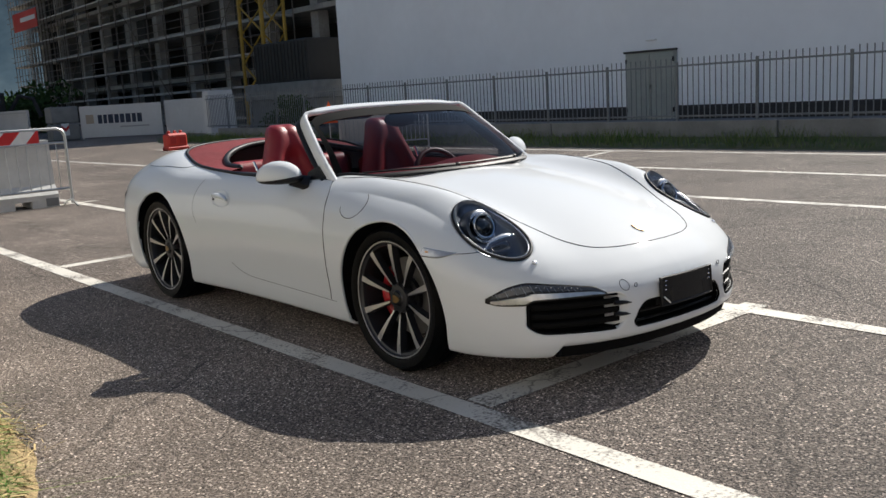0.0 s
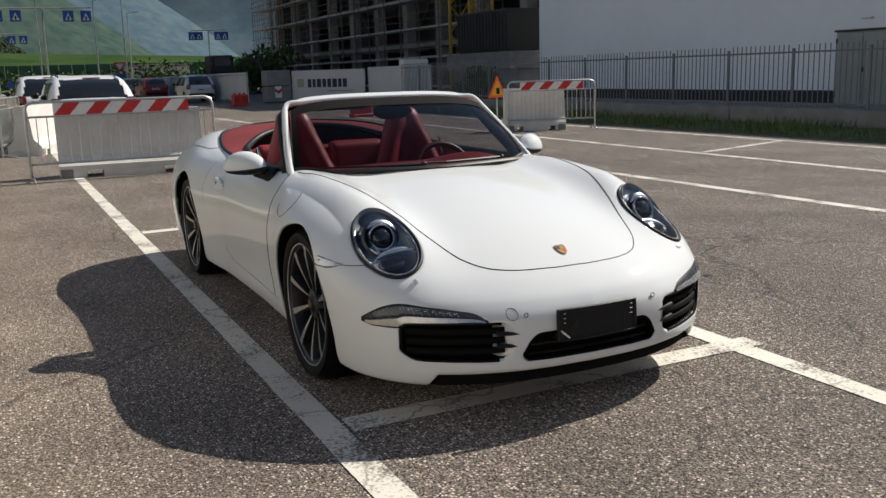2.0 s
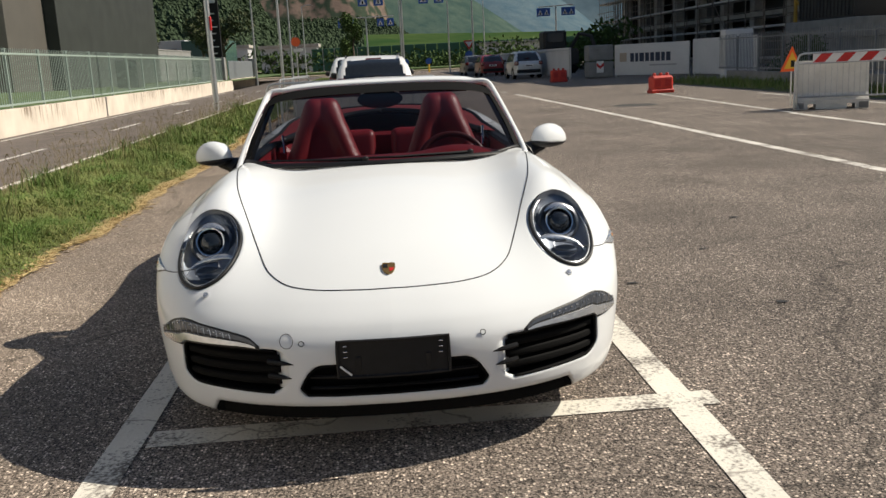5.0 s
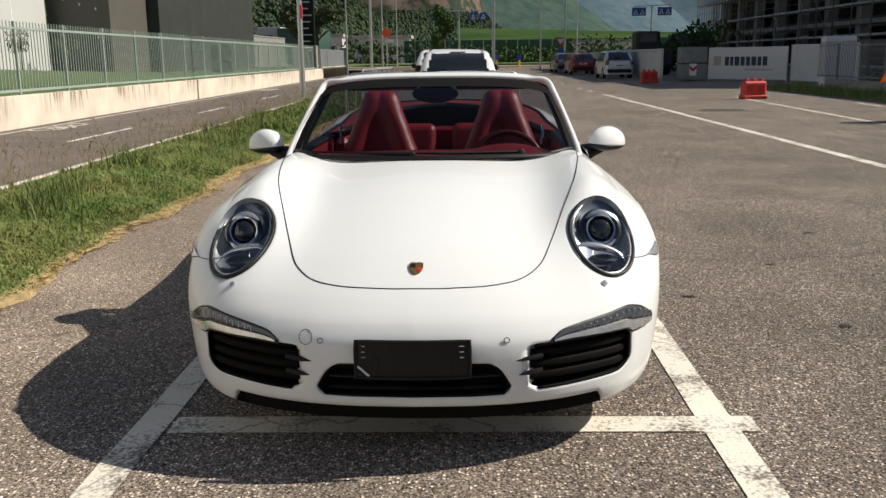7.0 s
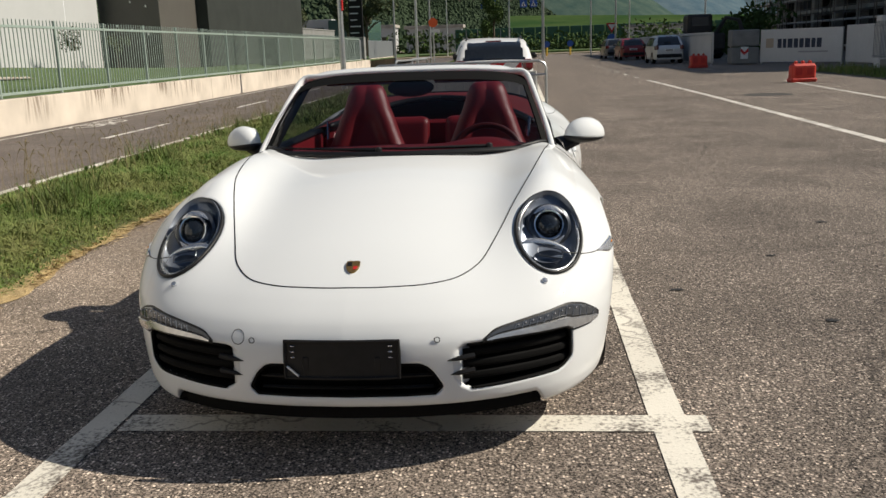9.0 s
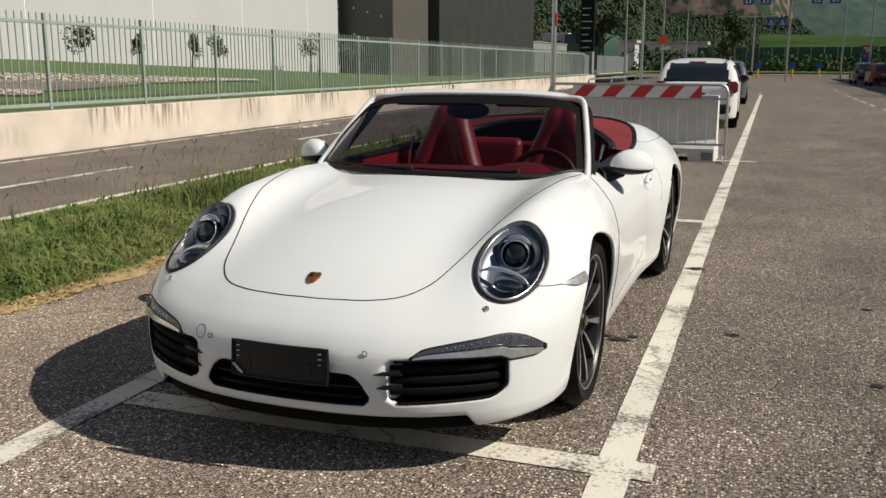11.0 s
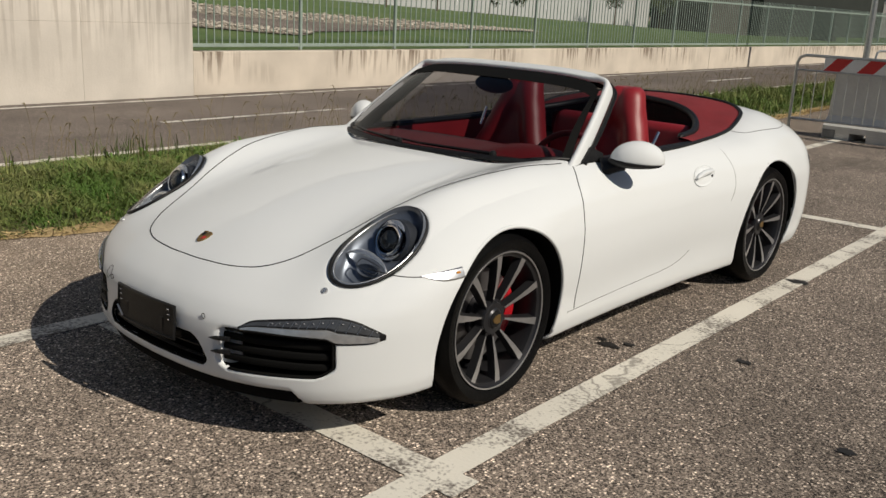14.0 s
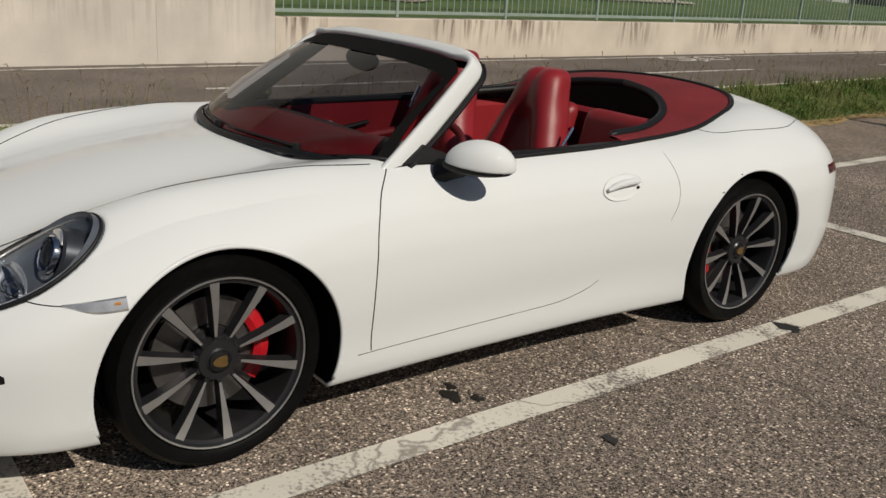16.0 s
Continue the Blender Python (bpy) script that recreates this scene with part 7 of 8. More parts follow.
cont = thing("site_container", "dark steel container on concrete blocks", "container")
part("body", Geo().box((20.2, 35.1, 3.1), (2.2, 4.9, 1.9), 0.04), M_DARKCLAD, cont)
for k in range(16):
    part("rib", Geo().box((19.08, 32.8 + 0.31 * k, 3.1), (0.06, 0.12, 1.7), 0.01), M_DARKCLAD, cont)
part("footing", Geo().box((20.2, 35.1, 1.75), (2.8, 6.4, 0.78), 0.04), M_GREYCON, cont)
part("footing", Geo().box((20.2, 35.1, 0.69), (2.4, 6.0, 1.34), 0.04), M_GREYCON, cont)

# hoardings along the site


def hoarding(x0, y0, x1, y1, h, label, posts=True):
    t = thing("hoarding", label, "hoarding", "hoarding panels")
    d = Vector((x1 - x0, y1 - y0, 0))
    m = Matrix.Translation(((x0 + x1) / 2, (y0 + y1) / 2, 0)) @ d.to_track_quat("X", "Z").to_matrix().to_4x4()
    part("panel", Geo().box((0, 0, h / 2 + 0.05), (d.length, 0.04, h - 0.1), 0.008), M_HOARD, t, m=m)
    if posts:
        for k in (-1, 1):
            part("post", Geo().box((k * (d.length / 2 - 0.04), 0.05, h / 2), (0.07, 0.07, h), 0.01), M_GALV, t, m=m)
        for k in (0.15, h - 0.12):
            part("rail", Geo().box((0, 0.045, k), (d.length - 0.1, 0.05, 0.05), 0.005), M_GALV, t, m=m)
    return t, m, d.length


hoarding(9.45, 41.9, 9.0, 57.5, 1.55, "long plain white site hoarding")
hoarding(9.0, 57.6, 8.9, 66.0, 1.5, "long plain white site hoarding")
hb, hm, hl = hoarding(11.35, 40.6, 13.9, 37.2, 1.56, "white site hoarding with dark blue printed bars")
# printed name drawn as bars
xx = -hl / 2 + 0.95
part("print_square", Geo().box((-hl / 2 + 0.52, -0.024, 0.95), (0.42, 0.006, 0.42)), mat("tan_print", (0.40, 0.33, 0.26), 0.7), hb, m=hm)
for k, wd in enumerate((0.22, 0.18, 0.26, 0.22, 0.22, 0.26, 0.20, 0.24)):
    part("print_bar", Geo().box((xx + wd / 2, -0.024, 0.93), (wd, 0.006, 0.40)), M_NAVY, hb, m=hm)
    xx += wd + 0.07
part("print_line", Geo().box((0.7, -0.024, 0.55), (1.5, 0.006, 0.07)), mat("grey_print", (0.35, 0.35, 0.36), 0.7), hb, m=hm)
hoarding(14.0, 37.0, 14.6, 31.4, 1.62, "plain white site hoarding")
pil = thing("concrete_pillar", "pale concrete end post of the hoarding", "pillar")
part("pillar", Geo().box((13.4, 30.4, 0.92), (1.1, 0.5, 1.85), 0.04), M_HOARD, pil)
stack = thing("concrete_blocks", "two stacked grey concrete ballast blocks", "concrete block")
for z in (0.42, 1.22):
    part("ballast_block", Geo().box((10.65, 41.0, z), (1.25, 0.9, 0.76), 0.05), M_GREYCON, stack)
part("warning_plate", Geo().box((10.6, 40.52, 0.55), (0.34, 0.03, 0.55), 0.006), M_WHITEB, stack)
part("red_chevron", Geo().add([(10.43, 40.5, 0.75), (10.6, 40.5, 0.6), (10.77, 40.5, 0.75), (10.77, 40.5, 0.6), (10.6, 40.5, 0.45), (10.43, 40.5, 0.6)], [(0, 1, 4, 5), (1, 2, 3, 4)]), M_RED, stack)
# rubble and machines over the hoarding
dig = thing("site_machine", "dark parked site machine behind the hoarding", "machine")
part("cab", Geo().box((11.2, 56.0, 2.15), (1.5, 1.7, 1.15), 0.10), M_DARKCLAD, dig)
part("cab_window", Geo().box((11.2, 55.13, 2.30), (1.05, 0.03, 0.55), 0.01), M_DARKGLASS, dig)
part("body", Geo().box((11.7, 57.0, 1.05), (2.4, 2.4, 1.05), 0.12), M_DARK, dig)
part("track", Geo().box((11.7, 57.0, 0.27), (2.2, 2.9, 0.54), 0.2), M_RUBBER, dig)
part("boom", Geo().tube([(12.3, 56.2, 1.4), (12.9, 55.8, 2.5), (13.6, 55.4, 2.3), (13.9, 55.2, 1.2)], 0.13, 8), M_DARK, dig)
dig2 = thing("site_trees", "dark bushes behind the hoarding", "shrub")
part("foliage", crown_mesh("foliage", 2500, 3.5, 9, 1.8, 0.25, 77, 0.1, 12), M_LEAF, dig2, m=T(17, 72, 1.6))

# ---- barriers ----


def crowd_barrier(name_label, at, length=2.35, board=True):
    t = thing("crowd_barrier", name_label, "barrier", "crowd barriers", at=at)
    h0, h1 = 0.24, 1.05
    L2 = length / 2
    loop = [(-L2, 0, 0.03), (-L2, 0, 0.95), (-L2 + 0.03, 0, 1.02), (-L2 + 0.10, 0, h1), (L2 - 0.10, 0, h1), (L2 - 0.03, 0, 1.02), (L2, 0, 0.95), (L2, 0, 0.03)]
    part("frame", Geo().tube(loop, 0.020, 8), M_GALV, t, smooth=True)
    part("low_rail", Geo().tube([(-L2, 0, h0), (L2, 0, h0)], 0.016, 8), M_GALV, t, smooth=True)
    part("upper_rail", Geo().tube([(-L2, 0, 0.86), (L2, 0, 0.86)], 0.014, 8), M_GALV, t, smooth=True)
    n = 19
    for k in range(1, n):
        x = -L2 + length * k / n
        part("bar", Geo().tube([(x, 0, h0), (x, 0, 0.86)], 0.0065, 6), M_GALV, t)
    for s in (-1, 1):
        part("foot", Geo().tube([(s * (L2 - 0.02), -0.24, 0.012), (s * (L2 - 0.02), -0.16, 0.05), (s * (L2 - 0.02), 0, 0.09), (s * (L2 - 0.02), 0.16, 0.05), (s * (L2 - 0.02), 0.24, 0.012)], 0.014, 8), M_GALV, t, smooth=True)
    if board:
        bw, bz0, bz1 = length * 0.72, 0.875, 1.035
        bd = part("striped_board", Geo().box((0, -0.012, (bz0 + bz1) / 2), (bw, 0.012, bz1 - bz0), 0.003), M_WHITEB, t, "red and white striped board")
        k = 0
        x = -bw / 2
        while x < bw / 2 - 0.02:
            hgt = bz1 - bz0
            x0, x1 = x, x + 0.20
            pts4 = [(max(-bw / 2, min(bw / 2, q)), z) for q, z in ((x0, bz0), (x1, bz0), (x1 + hgt * 0.9, bz1), (x0 + hgt * 0.9, bz1))]
            part("red_stripe", Geo().add([(a, -0.0195, b) for a, b in pts4], [(0, 1, 2, 3)]), M_RED, bd)
            x += 0.40
    return t


def jersey(at, length, label):
    """Concrete barrier block with feet and fork slots."""
    t = thing("concrete_barrier", label, "barrier", "concrete barriers", at=at)
    prof = [(-0.30, 0.0), (-0.30, 0.17), (-0.17, 0.30), (-0.10, 0.90), (0.10, 0.90), (0.17, 0.30), (0.30, 0.17), (0.30, 0.0)]
    m = pose(0, 0, 0, 90, 0, 90)
    g = Geo()
    feet = []      # three feet with two slots between
    low = [(-0.30, 0.10), (-0.30, 0.17), (-0.17, 0.30), (-0.10, 0.90), (0.10, 0.90), (0.17, 0.30), (0.30, 0.17), (0.30, 0.10)]
    g.prism([(x, z) for x, z in low], -length / 2, length / 2, m)
    for c, w in ((-length * 0.41, length * 0.18), (0, length * 0.42), (length * 0.41, length * 0.18)):
        feet.append(Geo().prism([(-0.298, 0.0), (0.298, 0.0), (0.298, 0.098), (-0.298, 0.098)], c - w / 2, c + w / 2, m))
    part("block", g, MATS.get("barrier_concrete") or mat("barrier_concrete", (0.64, 0.63, 0.60), 0.85, vary=0.15, scale=3, bump=0.25, bump_scale=50), t)
    for ft in feet:
        part("foot", ft, MATS["barrier_concrete"], t)
    for s in (-1, 1):
        part("end_plate", Geo().box((s * (length / 2 - 0.09), -0.303, 0.07), (0.16, 0.012, 0.11), 0.003), M_GREYCON, t)
    return t


jersey(T(-0.28, 9.98, 0, -2.5), 1.95, "pale concrete barrier block behind the crowd barrier")
crowd_barrier("galvanised crowd barrier with a red and white board", T(-0.40, 9.52, 0, 2.0), 2.46)
jersey(T(8.55, 13.35, 0, -22), 1.3, "pale concrete barrier block across the road")
crowd_barrier("galvanised crowd barrier with a red and white board", T(8.75, 12.95, 0, -20), 1.9)
# second pair further back in the bay
jersey(T(-1.3, 15.2, 0, 70), 1.6, "pale concrete barrier block beside the parked car")
crowd_barrier("galvanised crowd barrier beside the parked car", T(-1.75, 15.0, 0, 80), 2.2, False)
crowd_barrier("galvanised crowd barrier beside the parked car", T(-1.85, 17.6, 0, 85), 2.2, False)

# roadworks sign by the far barrier
rs = thing("roadworks_sign", "triangular red-bordered roadworks sign", "sign", at=T(8.35, 14.6, 0, 10) @ Matrix.Diagonal((0.78, 0.78, 0.84, 1)))
part("leg", Geo().tube([(0, 0.02, 0), (0, 0.02, 0.85)], 0.02, 6), M_GALV, rs)
part("border", Geo().prism([(-0.34, 0.82), (0.34, 0.82), (0.0, 1.42)], -0.012, 0.0, pose(0, 0, 0, 90, 0, 0)), M_ORANGE, rs)
part("field", Geo().prism([(-0.23, 0.885), (0.23, 0.885), (0.0, 1.29)], 0.0, 0.006, pose(0, 0, 0, 90, 0, 0)), mat("sign_yellow", (0.75, 0.42, 0.03), 0.5), rs)
part("mark", Geo().box((0.02, -0.009, 1.0), (0.12, 0.004, 0.16)), M_BLACK, rs)

# red water-filled blocks


def water_block(x, y, rz, s=1.0):
    t = thing("plastic_barrier", "red plastic water-filled barrier block", "barrier", "red barrier blocks", at=T(x, y, 0, rz))
    part("body", Geo().box((0, 0, 0.36 * s), (0.95 * s, 0.42 * s, 0.68 * s), 0.06), M_REDP, t, smooth=True)
    part("skirt", Geo().box((0, 0, 0.08 * s), (1.0 * s, 0.50 * s, 0.16 * s), 0.03), M_REDP, t)
    for k in (-0.28, 0.0, 0.28):
        part("lug", Geo().lathe([(0.07 * s, 0), (0.07 * s, 0.06), (0.04 * s, 0.08), (0.0, 0.08)], 10, Matrix.Translation((k * s, 0, 0.70 * s))), M_REDP, t, smooth=True)
    # hollows are flat plates; a deeper red paints in their shade
    for k in (-0.22, 0.22):
        part("recess", Geo().box((k * s, -0.213 * s, 0.42 * s), (0.26 * s, 0.01, 0.30 * s), 0.004), mat("recess_shade_red", (0.40, 0.02, 0.015), 0.55) if "recess_shade_red" not in MATS else MATS["recess_shade_red"], t)


water_block(8.15, 22.8, 8, 0.72)
water_block(8.10, 38.2, 5, 0.78)

# ---- lamp posts, signs ----


def lamp_post(x, y, h, r, arm=0.0, rz=0.0, tall=True):
    t = thing("street_lamp", "galvanised steel street lamp post", "street lamp", "street lamps", at=T(x, y, 0, rz))
    part("pole", Geo().tube([(0, 0, 0), (0, 0, h * 0.5), (0, 0, h)], [r, r * 0.8, r * 0.5], 10), M_GALV, t, smooth=True)
    part("base_cover", Geo().lathe([(r * 1.7, 0), (r * 1.6, 0.05), (r * 1.05, 0.09)], 12), M_GREYCON, t)
    if arm:
        part("arm", Geo().tube([(0, 0, h - 0.05), (arm * 0.5, 0, h + 0.12), (arm, 0, h + 0.15)], r * 0.45, 6), M_GALV, t)
    part("lamp_head", Geo().box((arm, 0, h + 0.16), (0.7, 0.25, 0.10), 0.03), M_FENCE2, t)
    return t


for x, y, h, r in ((-4.87, 23.4, 8.0, 0.085), (-4.78, 41.2, 8.0, 0.075), (-6.3, 62.0, 8.0, 0.08), (-8.7, 61.0, 8.5, 0.08), (-9.4, 112, 8.5, 0.08), (2.0, 86, 8.5, 0.08), (6.2, 80, 8.0, 0.08), (8.0, 76, 8.5, 0.09), (12.8, 110, 9, 0.09)):
    lamp_post(x, y, h, r, 0.9 if y > 30 else 0.0)
part("warning_band", Geo().box((0.06, -0.02, 2.62), (0.07, 0.09, 0.4), 0.02), M_RED, bpy.data.objects["street_lamp"])
od = thing("round_sign", "round orange-red traffic disc on a thin pole", "sign", at=T(-4.75, 49.0, 0, 0))
part("pole", Geo().tube([(0, 0.03, 0), (0, 0.03, 3.0)], 0.04, 8), M_GALV, od)
part("disc", Geo().lathe([(0.0, 0), (0.25, 0), (0.26, 0.02), (0.0, 0.02)], 28, Matrix.Translation((0, 0, 2.66)) @ pose(0, 0, 0, 90, 0, 0)), M_ORANGE, od)
part("small_plate", Geo().box((0.12, 0.0, 2.2), (0.5, 0.02, 0.16), 0.004), M_WHITEB, od)
ys_sign = thing("yield_sign", "give-way triangle over a blue disc on a pole", "sign", at=T(8.4, 84, 0))
part("pole", Geo().tube([(0, 0.03, 0), (0, 0.03, 3.0)], 0.04, 8), M_GALV, ys_sign)
part("triangle", Geo().prism([(-0.55, 2.95), (0.55, 2.95), (0, 2.05)], -0.01, 0.01, pose(0, 0, 0, 90, 0, 0)), M_RED, ys_sign)
part("triangle_field", Geo().prism([(-0.34, 2.82), (0.34, 2.82), (0, 2.30)], 0.01, 0.02, pose(0, 0, 0, 90, 0, 0)), M_WHITEB, ys_sign)
part("blue_disc", Geo().lathe([(0.0, 0), (0.42, 0), (0.42, 0.02), (0.0, 0.02)], 20, Matrix.Translation((0, 0, 1.55)) @ pose(0, 0, 0, 90, 0, 0)), M_BLUE, ys_sign)


def gantry(x, y, h, w, rz, n=2):
    t = thing("sign_gantry", "pole with a cross arm carrying blue crossing signs", "sign", "sign gantries", at=T(x, y, 0, rz))
    part("pole", Geo().tube([(0, 0, 0), (0, 0, h + 0.1)], 0.09, 8), M_GALV, t)
    part("cross_arm", Geo().tube([(-w, 0, h), (w, 0, h + 0.12)], 0.06, 6), M_GALV, t)
    for sx in (-1, 1):
        for k in range(n):
            px = sx * (w * 0.52 + k * w * 0.36)
            pl = part("sign_plate", Geo().box((px, -0.05, h - 0.55), (0.78, 0.04, 0.85), 0.01), M_BLUE, t, "blue square crossing sign")
            part("sign_triangle", Geo().prism([(px - 0.26, h - 0.85), (px + 0.26, h - 0.85), (px, h - 0.28)], 0.072, 0.078, pose(0, 0, 0, 90, 0, 0)), M_WHITEB, pl)
            part("sign_mark", Geo().box((px, -0.082, h - 0.68), (0.12, 0.006, 0.26)), M_BLACK, pl)
    return t


gantry(1.9, 74, 6.9, 3.6, 3)
gantry(-1.5, 104, 6.4, 3.2, 3)
gantry(19.1, 96, 6.3, 1.9, -6)
for k, x in enumerate((-0.6, 2.6, 5.2)):
    bl = thing("bollard", "yellow traffic island bollard with blue arrow", "bollard", "island bollards", at=T(x, 92 + 3 * k, 0))
    part("post", Geo().tube([(0, 0, 0), (0, 0, 1.0)], 0.10, 8), mat("bollard_yellow", (0.6, 0.38, 0.03), 0.5) if "bollard_yellow" not in MATS else MATS["bollard_yellow"], bl)
    part("disc", Geo().lathe([(0.0, 0), (0.34, 0), (0.34, 0.02), (0.0, 0.02)], 18, Matrix.Translation((0, -0.1, 1.2)) @ pose(0, 0, 0, 90, 0, 0)), M_BLUE, bl)

# ---- parked cars ----


def hatchback(at, paint, label, L=4.1, W=1.72, H=1.50, seed=0):
    """A small hatchback facing +y, its tail at y = 0."""
    t = thing("parked_car", label, "car", "parked cars", at=at)
    roof_x = curve([0, 0.15, 0.48, 0.75, 1.3, 2.2, 3.0, 3.3, L], [0.94, 1.02, 1.02 + (H - 1.02) * 0.66, H - 0.05, H, H - 0.03, 0.98, 0.92, 0.70])
    wid = curve([0, 0.3, 1.0, L - 0.8, L], [W / 2 - 0.12, W / 2 - 0.02, W / 2, W / 2 - 0.02, W / 2 - 0.22])

    def f(x, y, z):
        ax = np.abs(x)
        top = z - roof_x(y) + 0.05 * ax ** 2
        side = ax - wid(y) + 0.30 * np.maximum(z - 0.92, 0) + 0.10 * np.maximum(0.4 - z, 0)
        d = smax(top * 0.8, side, 0.14)
        d = smax(d, -y + 0.10 * np.maximum(z - 0.6, 0) ** 2, 0.16)
        d = smax(d, y - L, 0.25)
        d = smax(d, 0.22 - z, 0.05)
        for yc in (0.72, L - 0.80):
            d = smax(d, -np.maximum(np.sqrt((y - yc) ** 2 + (z - 0.30) ** 2) - 0.36, 0.55 - ax), 0.03)
        return d

    pts_, quads_, nor_ = skin(f, (-W / 2 - 0.06, -0.08, 0.16), (W / 2 + 0.06, L + 0.08, H + 0.08), 0.045, 2)
    c_, n_ = pts_[quads_].mean(1), nor_[quads_].mean(1)
    ax = np.abs(c_[:, 0])
    rearw = (n_[:, 1] < -0.22) & (c_[:, 2] > 0.97) & (c_[:, 2] < H - 0.09) & (ax < W / 2 - 0.20 - 0.25 * np.maximum(c_[:, 2] - 1.0, 0))
    sidew = (np.abs(n_[:, 0]) > 0.6) & (c_[:, 2] > 0.95) & (c_[:, 2] < H - 0.14) & (c_[:, 1] > 0.55) & (c_[:, 1] < 2.75)
    frontw = (n_[:, 1] > 0.3) & (c_[:, 2] > 0.98) & (c_[:, 2] < H - 0.10) & (ax < W / 2 - 0.22)
    gl = rearw | sidew | frontw
    part("body", skin_mesh("body", pts_, quads_, nor_, ~gl), paint, t)
    for nm, sel in (("rear_window", rearw), ("windscreen", frontw)):
        part(nm, skin_mesh(nm, pts_, quads_, nor_, sel), M_DARKGLASS, t)
    for s in (-1, 1):
        part("side_window", skin_mesh("side_window", pts_, quads_, nor_, sidew & (c_[:, 0] * s > 0)), M_DARKGLASS, t)
        part("tail_lamp", Geo().box((s * (W / 2 - 0.14), 0.05, 0.86), (0.24, 0.14, 0.24), 0.05, pose(0, 0, 0, -8, 0, 25 * s)), M_TAIL, t, "red tail lamp", smooth=True)
        part("wing_mirror", Geo().box((s * (W / 2 + 0.07), 2.75, 1.02), (0.18, 0.12, 0.14), 0.04), M_BLACK, t)
        for yc in (0.72, L - 0.80):
            w = part("wheel", Geo().lathe([(0.30, -0.09), (0.31, -0.05), (0.31, 0.05), (0.29, 0.09), (0.21, 0.09), (0.20, 0.06)], 24, Matrix.Translation((s * (W / 2 - 0.10), yc, 0.31)) @ pose(0, 0, 0, 0, 90 * s, 0)), M_RUBBER, t, smooth=True)
            part("hubcap", Geo().lathe([(0.205, 0.055), (0.19, 0.075), (0.05, 0.07), (0.0, 0.08)], 20, Matrix.Translation((s * (W / 2 - 0.10), yc, 0.31)) @ pose(0, 0, 0, 0, 90 * s, 0)), M_RIMFACE, w, smooth=True)
        part("roof_rail", Geo().tube([(s * (W / 2 - 0.26), 0.55, H - 0.03), (s * (W / 2 - 0.25), 1.3, H + 0.03), (s * (W / 2 - 0.26), 2.1, H - 0.01)], 0.016, 6), M_BLACK, t)
    part("rear_bumper", Geo().box((0, 0.03, 0.42), (W - 0.30, 0.16, 0.20), 0.05), M_BLACK, t)
    part("number_plate", Geo().box((0, -0.035, 0.72), (0.50, 0.02, 0.11), 0.004), M_WHITEB, t, "blank white number plate")
    part("plate_bar", Geo().box((0, -0.047, 0.72), (0.38, 0.006, 0.05)), M_BLACK, t)
    part("brake_lamp", Geo().box((0, 0.20, H - 0.07), (0.34, 0.05, 0.03), 0.01), M_TAIL, t)
    part("underside", Geo().box((0, L / 2, 0.30), (W - 0.5, L - 0.9, 0.16), 0.03), M_BLACK, t)
    return t


M_WCAR = mat("white_van_paint", (0.72, 0.72, 0.72), 0.3, coat=0.4)
M_RCAR = mat("dark_red_paint", (0.22, 0.012, 0.014), 0.3, coat=0.4)
M_GCAR = mat("grey_car_paint", (0.12, 0.13, 0.14), 0.3, 0.3, coat=0.4)
hatchback(T(-0.15, 16.2, 0, 1.5), M_WCAR, "white hatchback parked in the next bay", 4.1, 1.72, 1.44)
hatchback(T(-0.62, 22.2, 0, 1.5), M_WCAR, "taller white car parked behind the hatchback", 4.3, 1.76, 1.50)
hatchback(T(-0.4, 28.5, 0, 1), M_GCAR, "dark grey car parked in the row", 4.2, 1.74, 1.46)
hatchback(T(8.15, 47.0, 0, 2), MATS.get("silver_white_paint") or mat("silver_white_paint", (0.55, 0.57, 0.58), 0.3, 0.2, coat=0.4), "small silver-white hatchback parked by the hoarding", 3.65, 1.64, 1.52)
hatchback(T(7.6, 59.0, 0, 2), M_RCAR, "dark red hatchback parked by the hoarding", 4.0, 1.7, 1.45)
hatchback(T(7.2, 66.0, 0, 2), M_GCAR, "grey car parked by the hoarding", 4.2, 1.74, 1.48)
rc = thing("crossing_island", "pale kerbed traffic island across the junction", "traffic island", kind="structure")
part("kerb", Geo().box((4, 112, 0.08), (44, 2.2, 0.16), 0.05), mat("island_kerb", (0.50, 0.42, 0.30), 0.85, vary=0.15, scale=1), rc)
part("planting", Geo().box((4, 118, 0.25), (60, 9, 0.4), 0.1), MATS["lawn"], rc)

# ---- distance: orchard slope, hedges, hills ----


def slope(name, label, material, a0, a1, r0, r1, elev, seed, n=90, m_=10, rough=0.12, cat="hill"):
    """A hillside seen from the car: rises from radius r0 to r1, its top at the angle elev (a function of azimuth)."""
    rows = []
    for i in range(m_ + 1):
        t = i / m_
        row = []
        for j in range(n + 1):
            a = a0 + (a1 - a0) * j / n
            r = r0 + (r1 - r0) * t
            top = r1 * math.tan(radians(elev(a)))
            q = Vector((math.sin(radians(a)) * r, math.cos(radians(a)) * r, 0))
            nz = noise.fractal(Vector((q.x, q.y, seed * 37.0)) / (r1 * 0.10), 1.0, 2.0, 5)
            z = top * (t ** 1.15) * (1 + rough * nz * min(1, t * 2)) - 1.0
            row.append((q.x, q.y, z))
        rows.append(row)
    gg = Geo().grid(rows)
    return solo(name, gg, material, label, cat, kind="structure", smooth=True, angle=None)


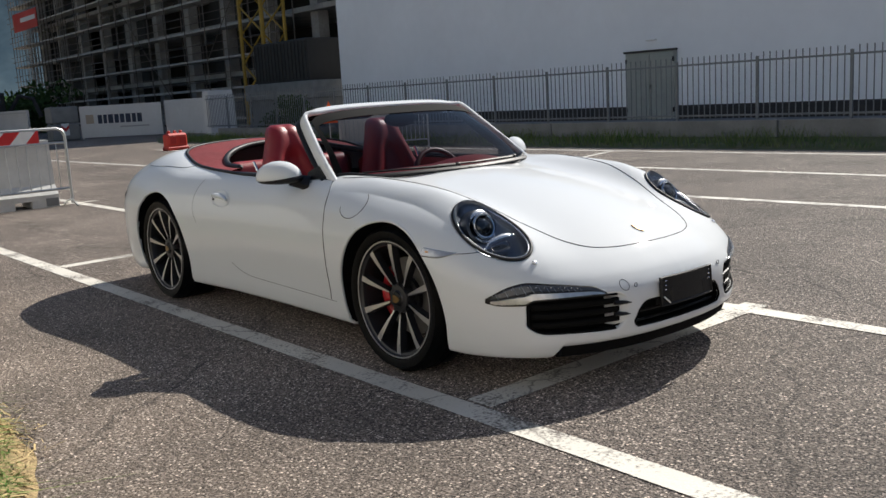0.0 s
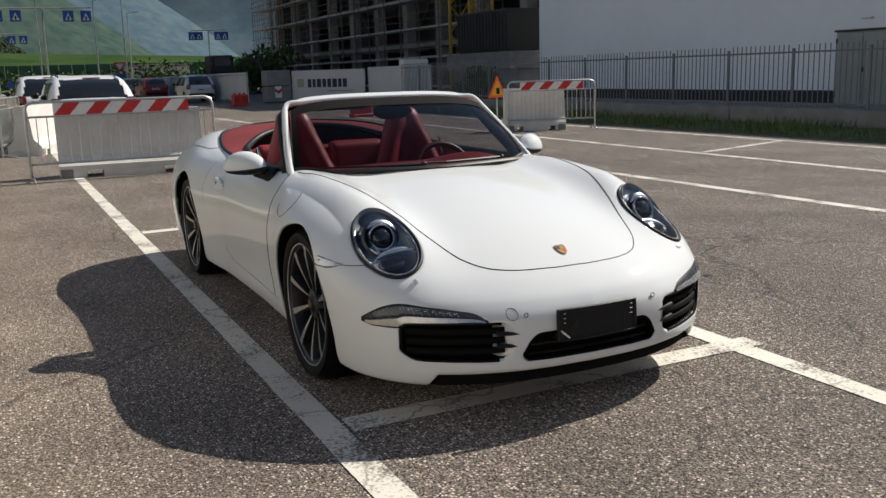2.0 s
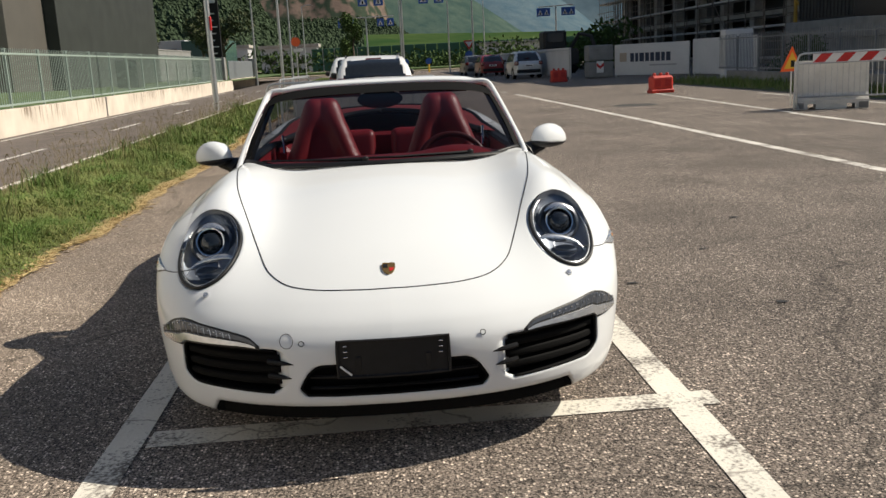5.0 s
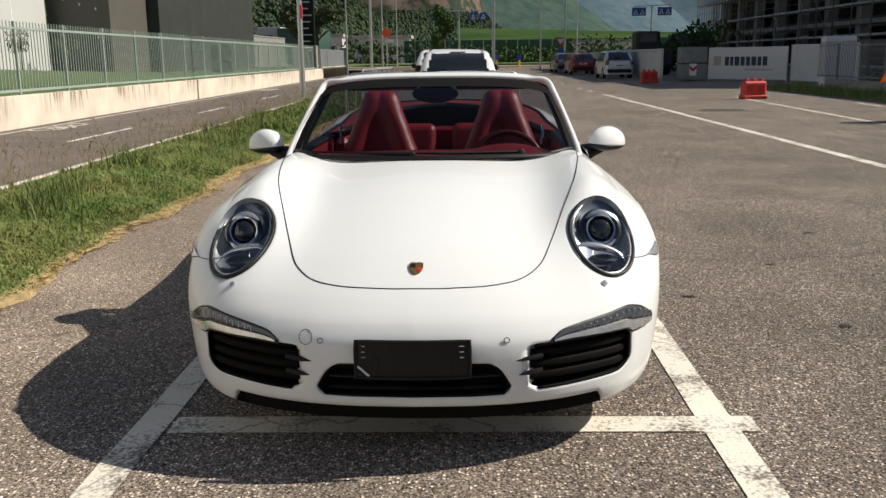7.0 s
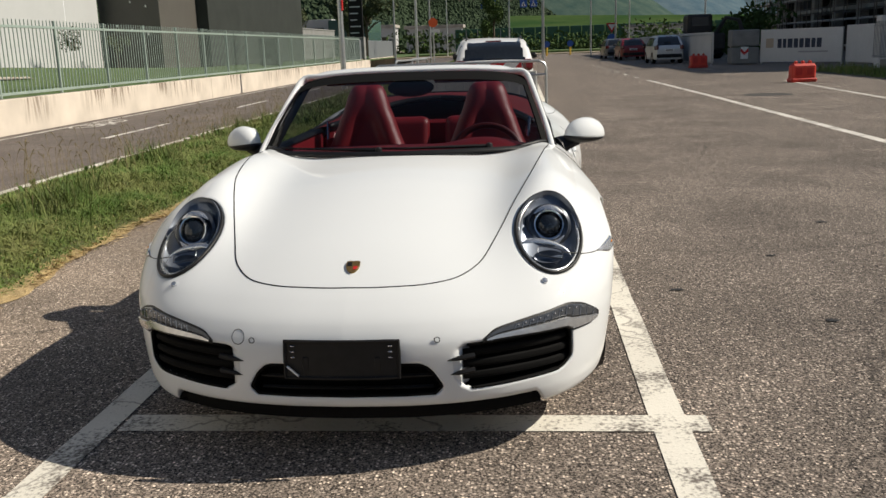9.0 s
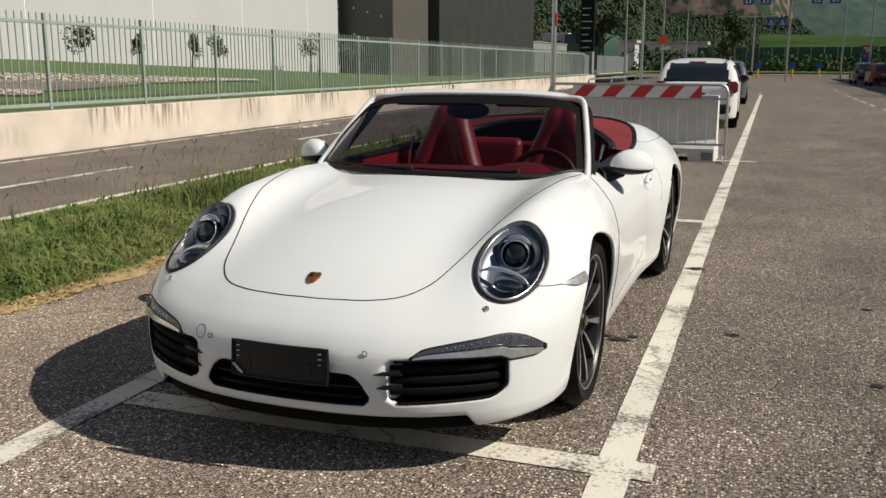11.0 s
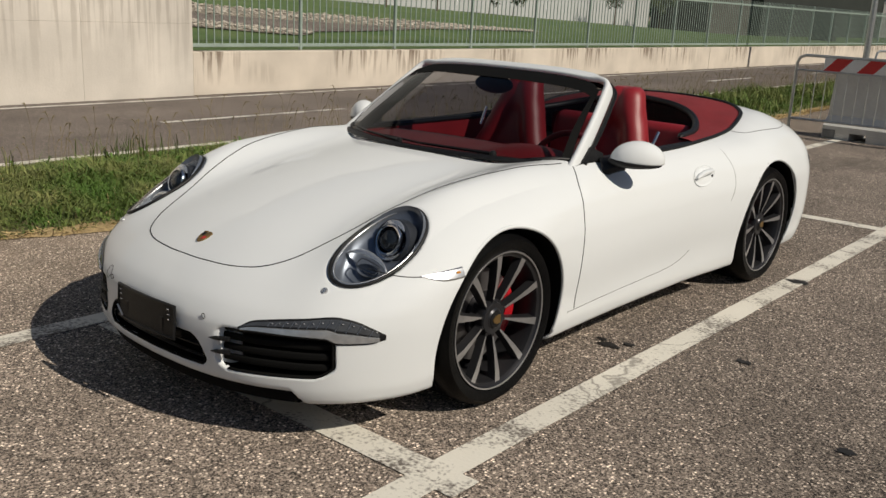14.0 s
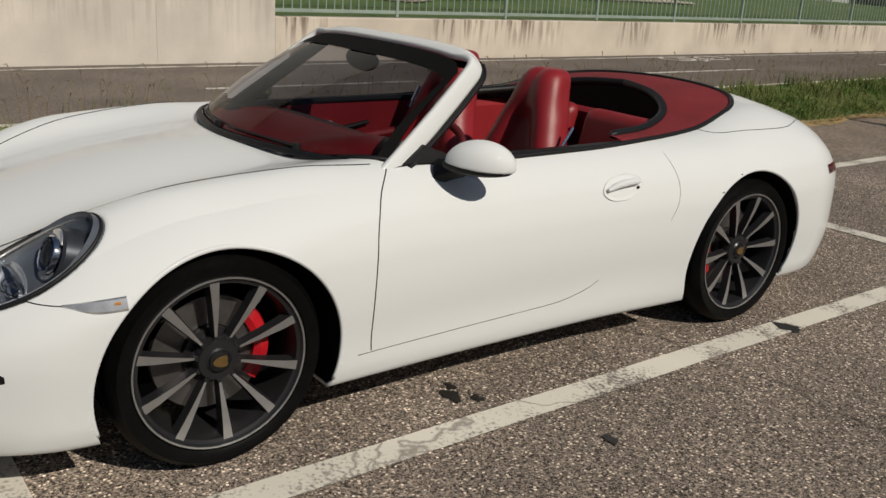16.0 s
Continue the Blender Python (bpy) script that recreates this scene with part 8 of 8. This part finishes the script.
def forest_crowns(n, a0, a1, r0, r1, elev, seed, rough=0.22):
    """Thousands of small tree crowns standing on the wooded hillside."""
    r = np.random.RandomState(51)
    v, f = [], []
    for i in range(n):
        a, t = r.uniform(a0, a1), r.uniform(0.02, 1.0) ** 1.2
        rad_ = r0 + (r1 - r0) * t
        top = r1 * math.tan(radians(elev(a)))
        x, y = math.sin(radians(a)) * rad_, math.cos(radians(a)) * rad_
        nz = noise.fractal(Vector((x, y, seed * 37.0)) / (r1 * 0.10), 1.0, 2.0, 5)
        z = top * (t ** 1.15) * (1 + rough * nz * min(1, t * 2)) - 1.0
        h, w = r.uniform(5, 11), r.uniform(2.6, 5.4)
        o = len(v)
        ph = r.uniform(0, 6.28)
        v.append((x, y, z + h))
        for lv, (fw, fz) in enumerate(((0.62, 0.72), (1.0, 0.36), (0.7, 0.08))):
            for k in range(5):
                an = ph + 1.2566 * k + 0.6 * lv
                q = w * fw * r.uniform(0.75, 1.2)
                v.append((x + q * math.cos(an), y + q * math.sin(an), z + h * fz))
        for k in range(5):
            k2 = (k + 1) % 5
            f.append((o, o + 1 + k, o + 1 + k2))
            for lv in (0, 5):
                f.append((o + 1 + lv + k, o + 6 + lv + k, o + 6 + lv + k2, o + 1 + lv + k2))
    me = bpy.data.meshes.new("forest")
    me.from_pydata(v, [], f)
    return solo("forest", me, M_WOOD, "dense dark tree crowns covering the hillside", "forest", kind="stuff")


def wood_line(a):
    """How high the wooded hill stands, in degrees, by direction."""
    return 8.6 - 6.0 * float(ramp(np.float64(a), -10.0, -6.0)) - 1.8 * float(ramp(np.float64(a), 0.0, 3.0))


# haze on the mountain and ridges sits in their colours, not in the air
slope("far_mountain", "mountain side coloured in blue haze", M_FARHILL, -75, 70, 3500, 4700, lambda a: 13 + 3 * math.sin(a * 0.11), 1, 160, 30, 0.30, "mountain")
slope("blue_ridge", "ridge coloured in blue-green haze, falling towards the valley", M_RIDGE2, -20, 16, 2900, 3700, lambda a: max(0.2, min(9.0, 3.1 + (11.4 - a) * 0.73)), 6, 120, 26, 0.05, "mountain")
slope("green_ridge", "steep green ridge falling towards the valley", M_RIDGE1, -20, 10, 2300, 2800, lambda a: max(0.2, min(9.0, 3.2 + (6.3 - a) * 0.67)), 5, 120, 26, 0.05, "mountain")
slope("forest_hill", "dark wooded hillside", M_FOREST, -80, 5, 600, 1900, wood_line, 2, 150, 24, 0.22, "hill")
forest_crowns(15000, -34, 4, 600, 1900, wood_line, 2)
slope("cliff", "reddish rock cliffs over the wooded hill", M_ROCK, -13, 2, 1950, 2250, lambda a: 11.0 * (1 - ramp(np.float64(a), -2.0, 1.6)) + 0.4, 3, 130, 26, 0.5, "cliff")
slope("orchard_slope", "green orchard slope", M_FIELD, -1, 24, 180, 330, lambda a: 2.1 - 0.035 * (a - 1), 4, 60, 8, 0.03, "field")
net = thing("orchard_nets", "rows of dark green hail nets over orchards", "net", kind="structure")
for k in range(26):
    a = radians(-4 + 0.72 * k)
    q = (math.sin(a) * 172, math.cos(a) * 172)
    part("net_panel", Geo().box((0, 0, 2.1), (2.05, 0.2, 4.2), 0.05), M_NET, net, m=T(q[0], q[1], 0.2, -math.degrees(a)))
for k, (x, y, rx, ry, rz, n, lf) in enumerate(((9, 128, 16, 3, 2.2, 2600, 0.35), (-14, 130, 8, 3, 2.0, 1300, 0.35), (30, 120, 10, 3, 2.4, 1400, 0.35))):
    hg = thing("hedge", "uneven green hedge beyond the junction", "hedge", at=T(x, y, 0))
    part("foliage", crown_mesh("foliage", n, rx, ry, rz, lf, 90 + k, 0.05, 16), M_LEAF, hg, m=T(0, 0, 1.2))
wl = thing("far_shed", "low white shed at the foot of the slope", "building")
block("wall", (17, 150, 0), (27, 156, 3.4), M_WHITEWALL, wl)
block("roof", (16.6, 149.6, 3.4), (27.4, 156.4, 3.8), M_GREYCON, wl)
for k, (x, y, w, h) in enumerate(((-30, 230, 14, 6), (-48, 250, 12, 7), (-22, 260, 16, 5), (-62, 240, 18, 6))):
    hs_ = thing("far_house", "small pale house at the foot of the hill", "house", "far houses")
    block("wall", (x, y, 0), (x + w, y + 8, h), M_WHITEWALL, hs_)
    block("roof", (x - 0.5, y - 0.5, h), (x + w + 0.5, y + 8.5, h + 0.8), M_CONSTR, hs_)
    for j in range(3):
        block("window", (x + w * (0.15 + 0.28 * j), y - 0.08, h * 0.35), (x + w * (0.27 + 0.28 * j), y + 0.05, h * 0.65), M_DARKGLASS, hs_)
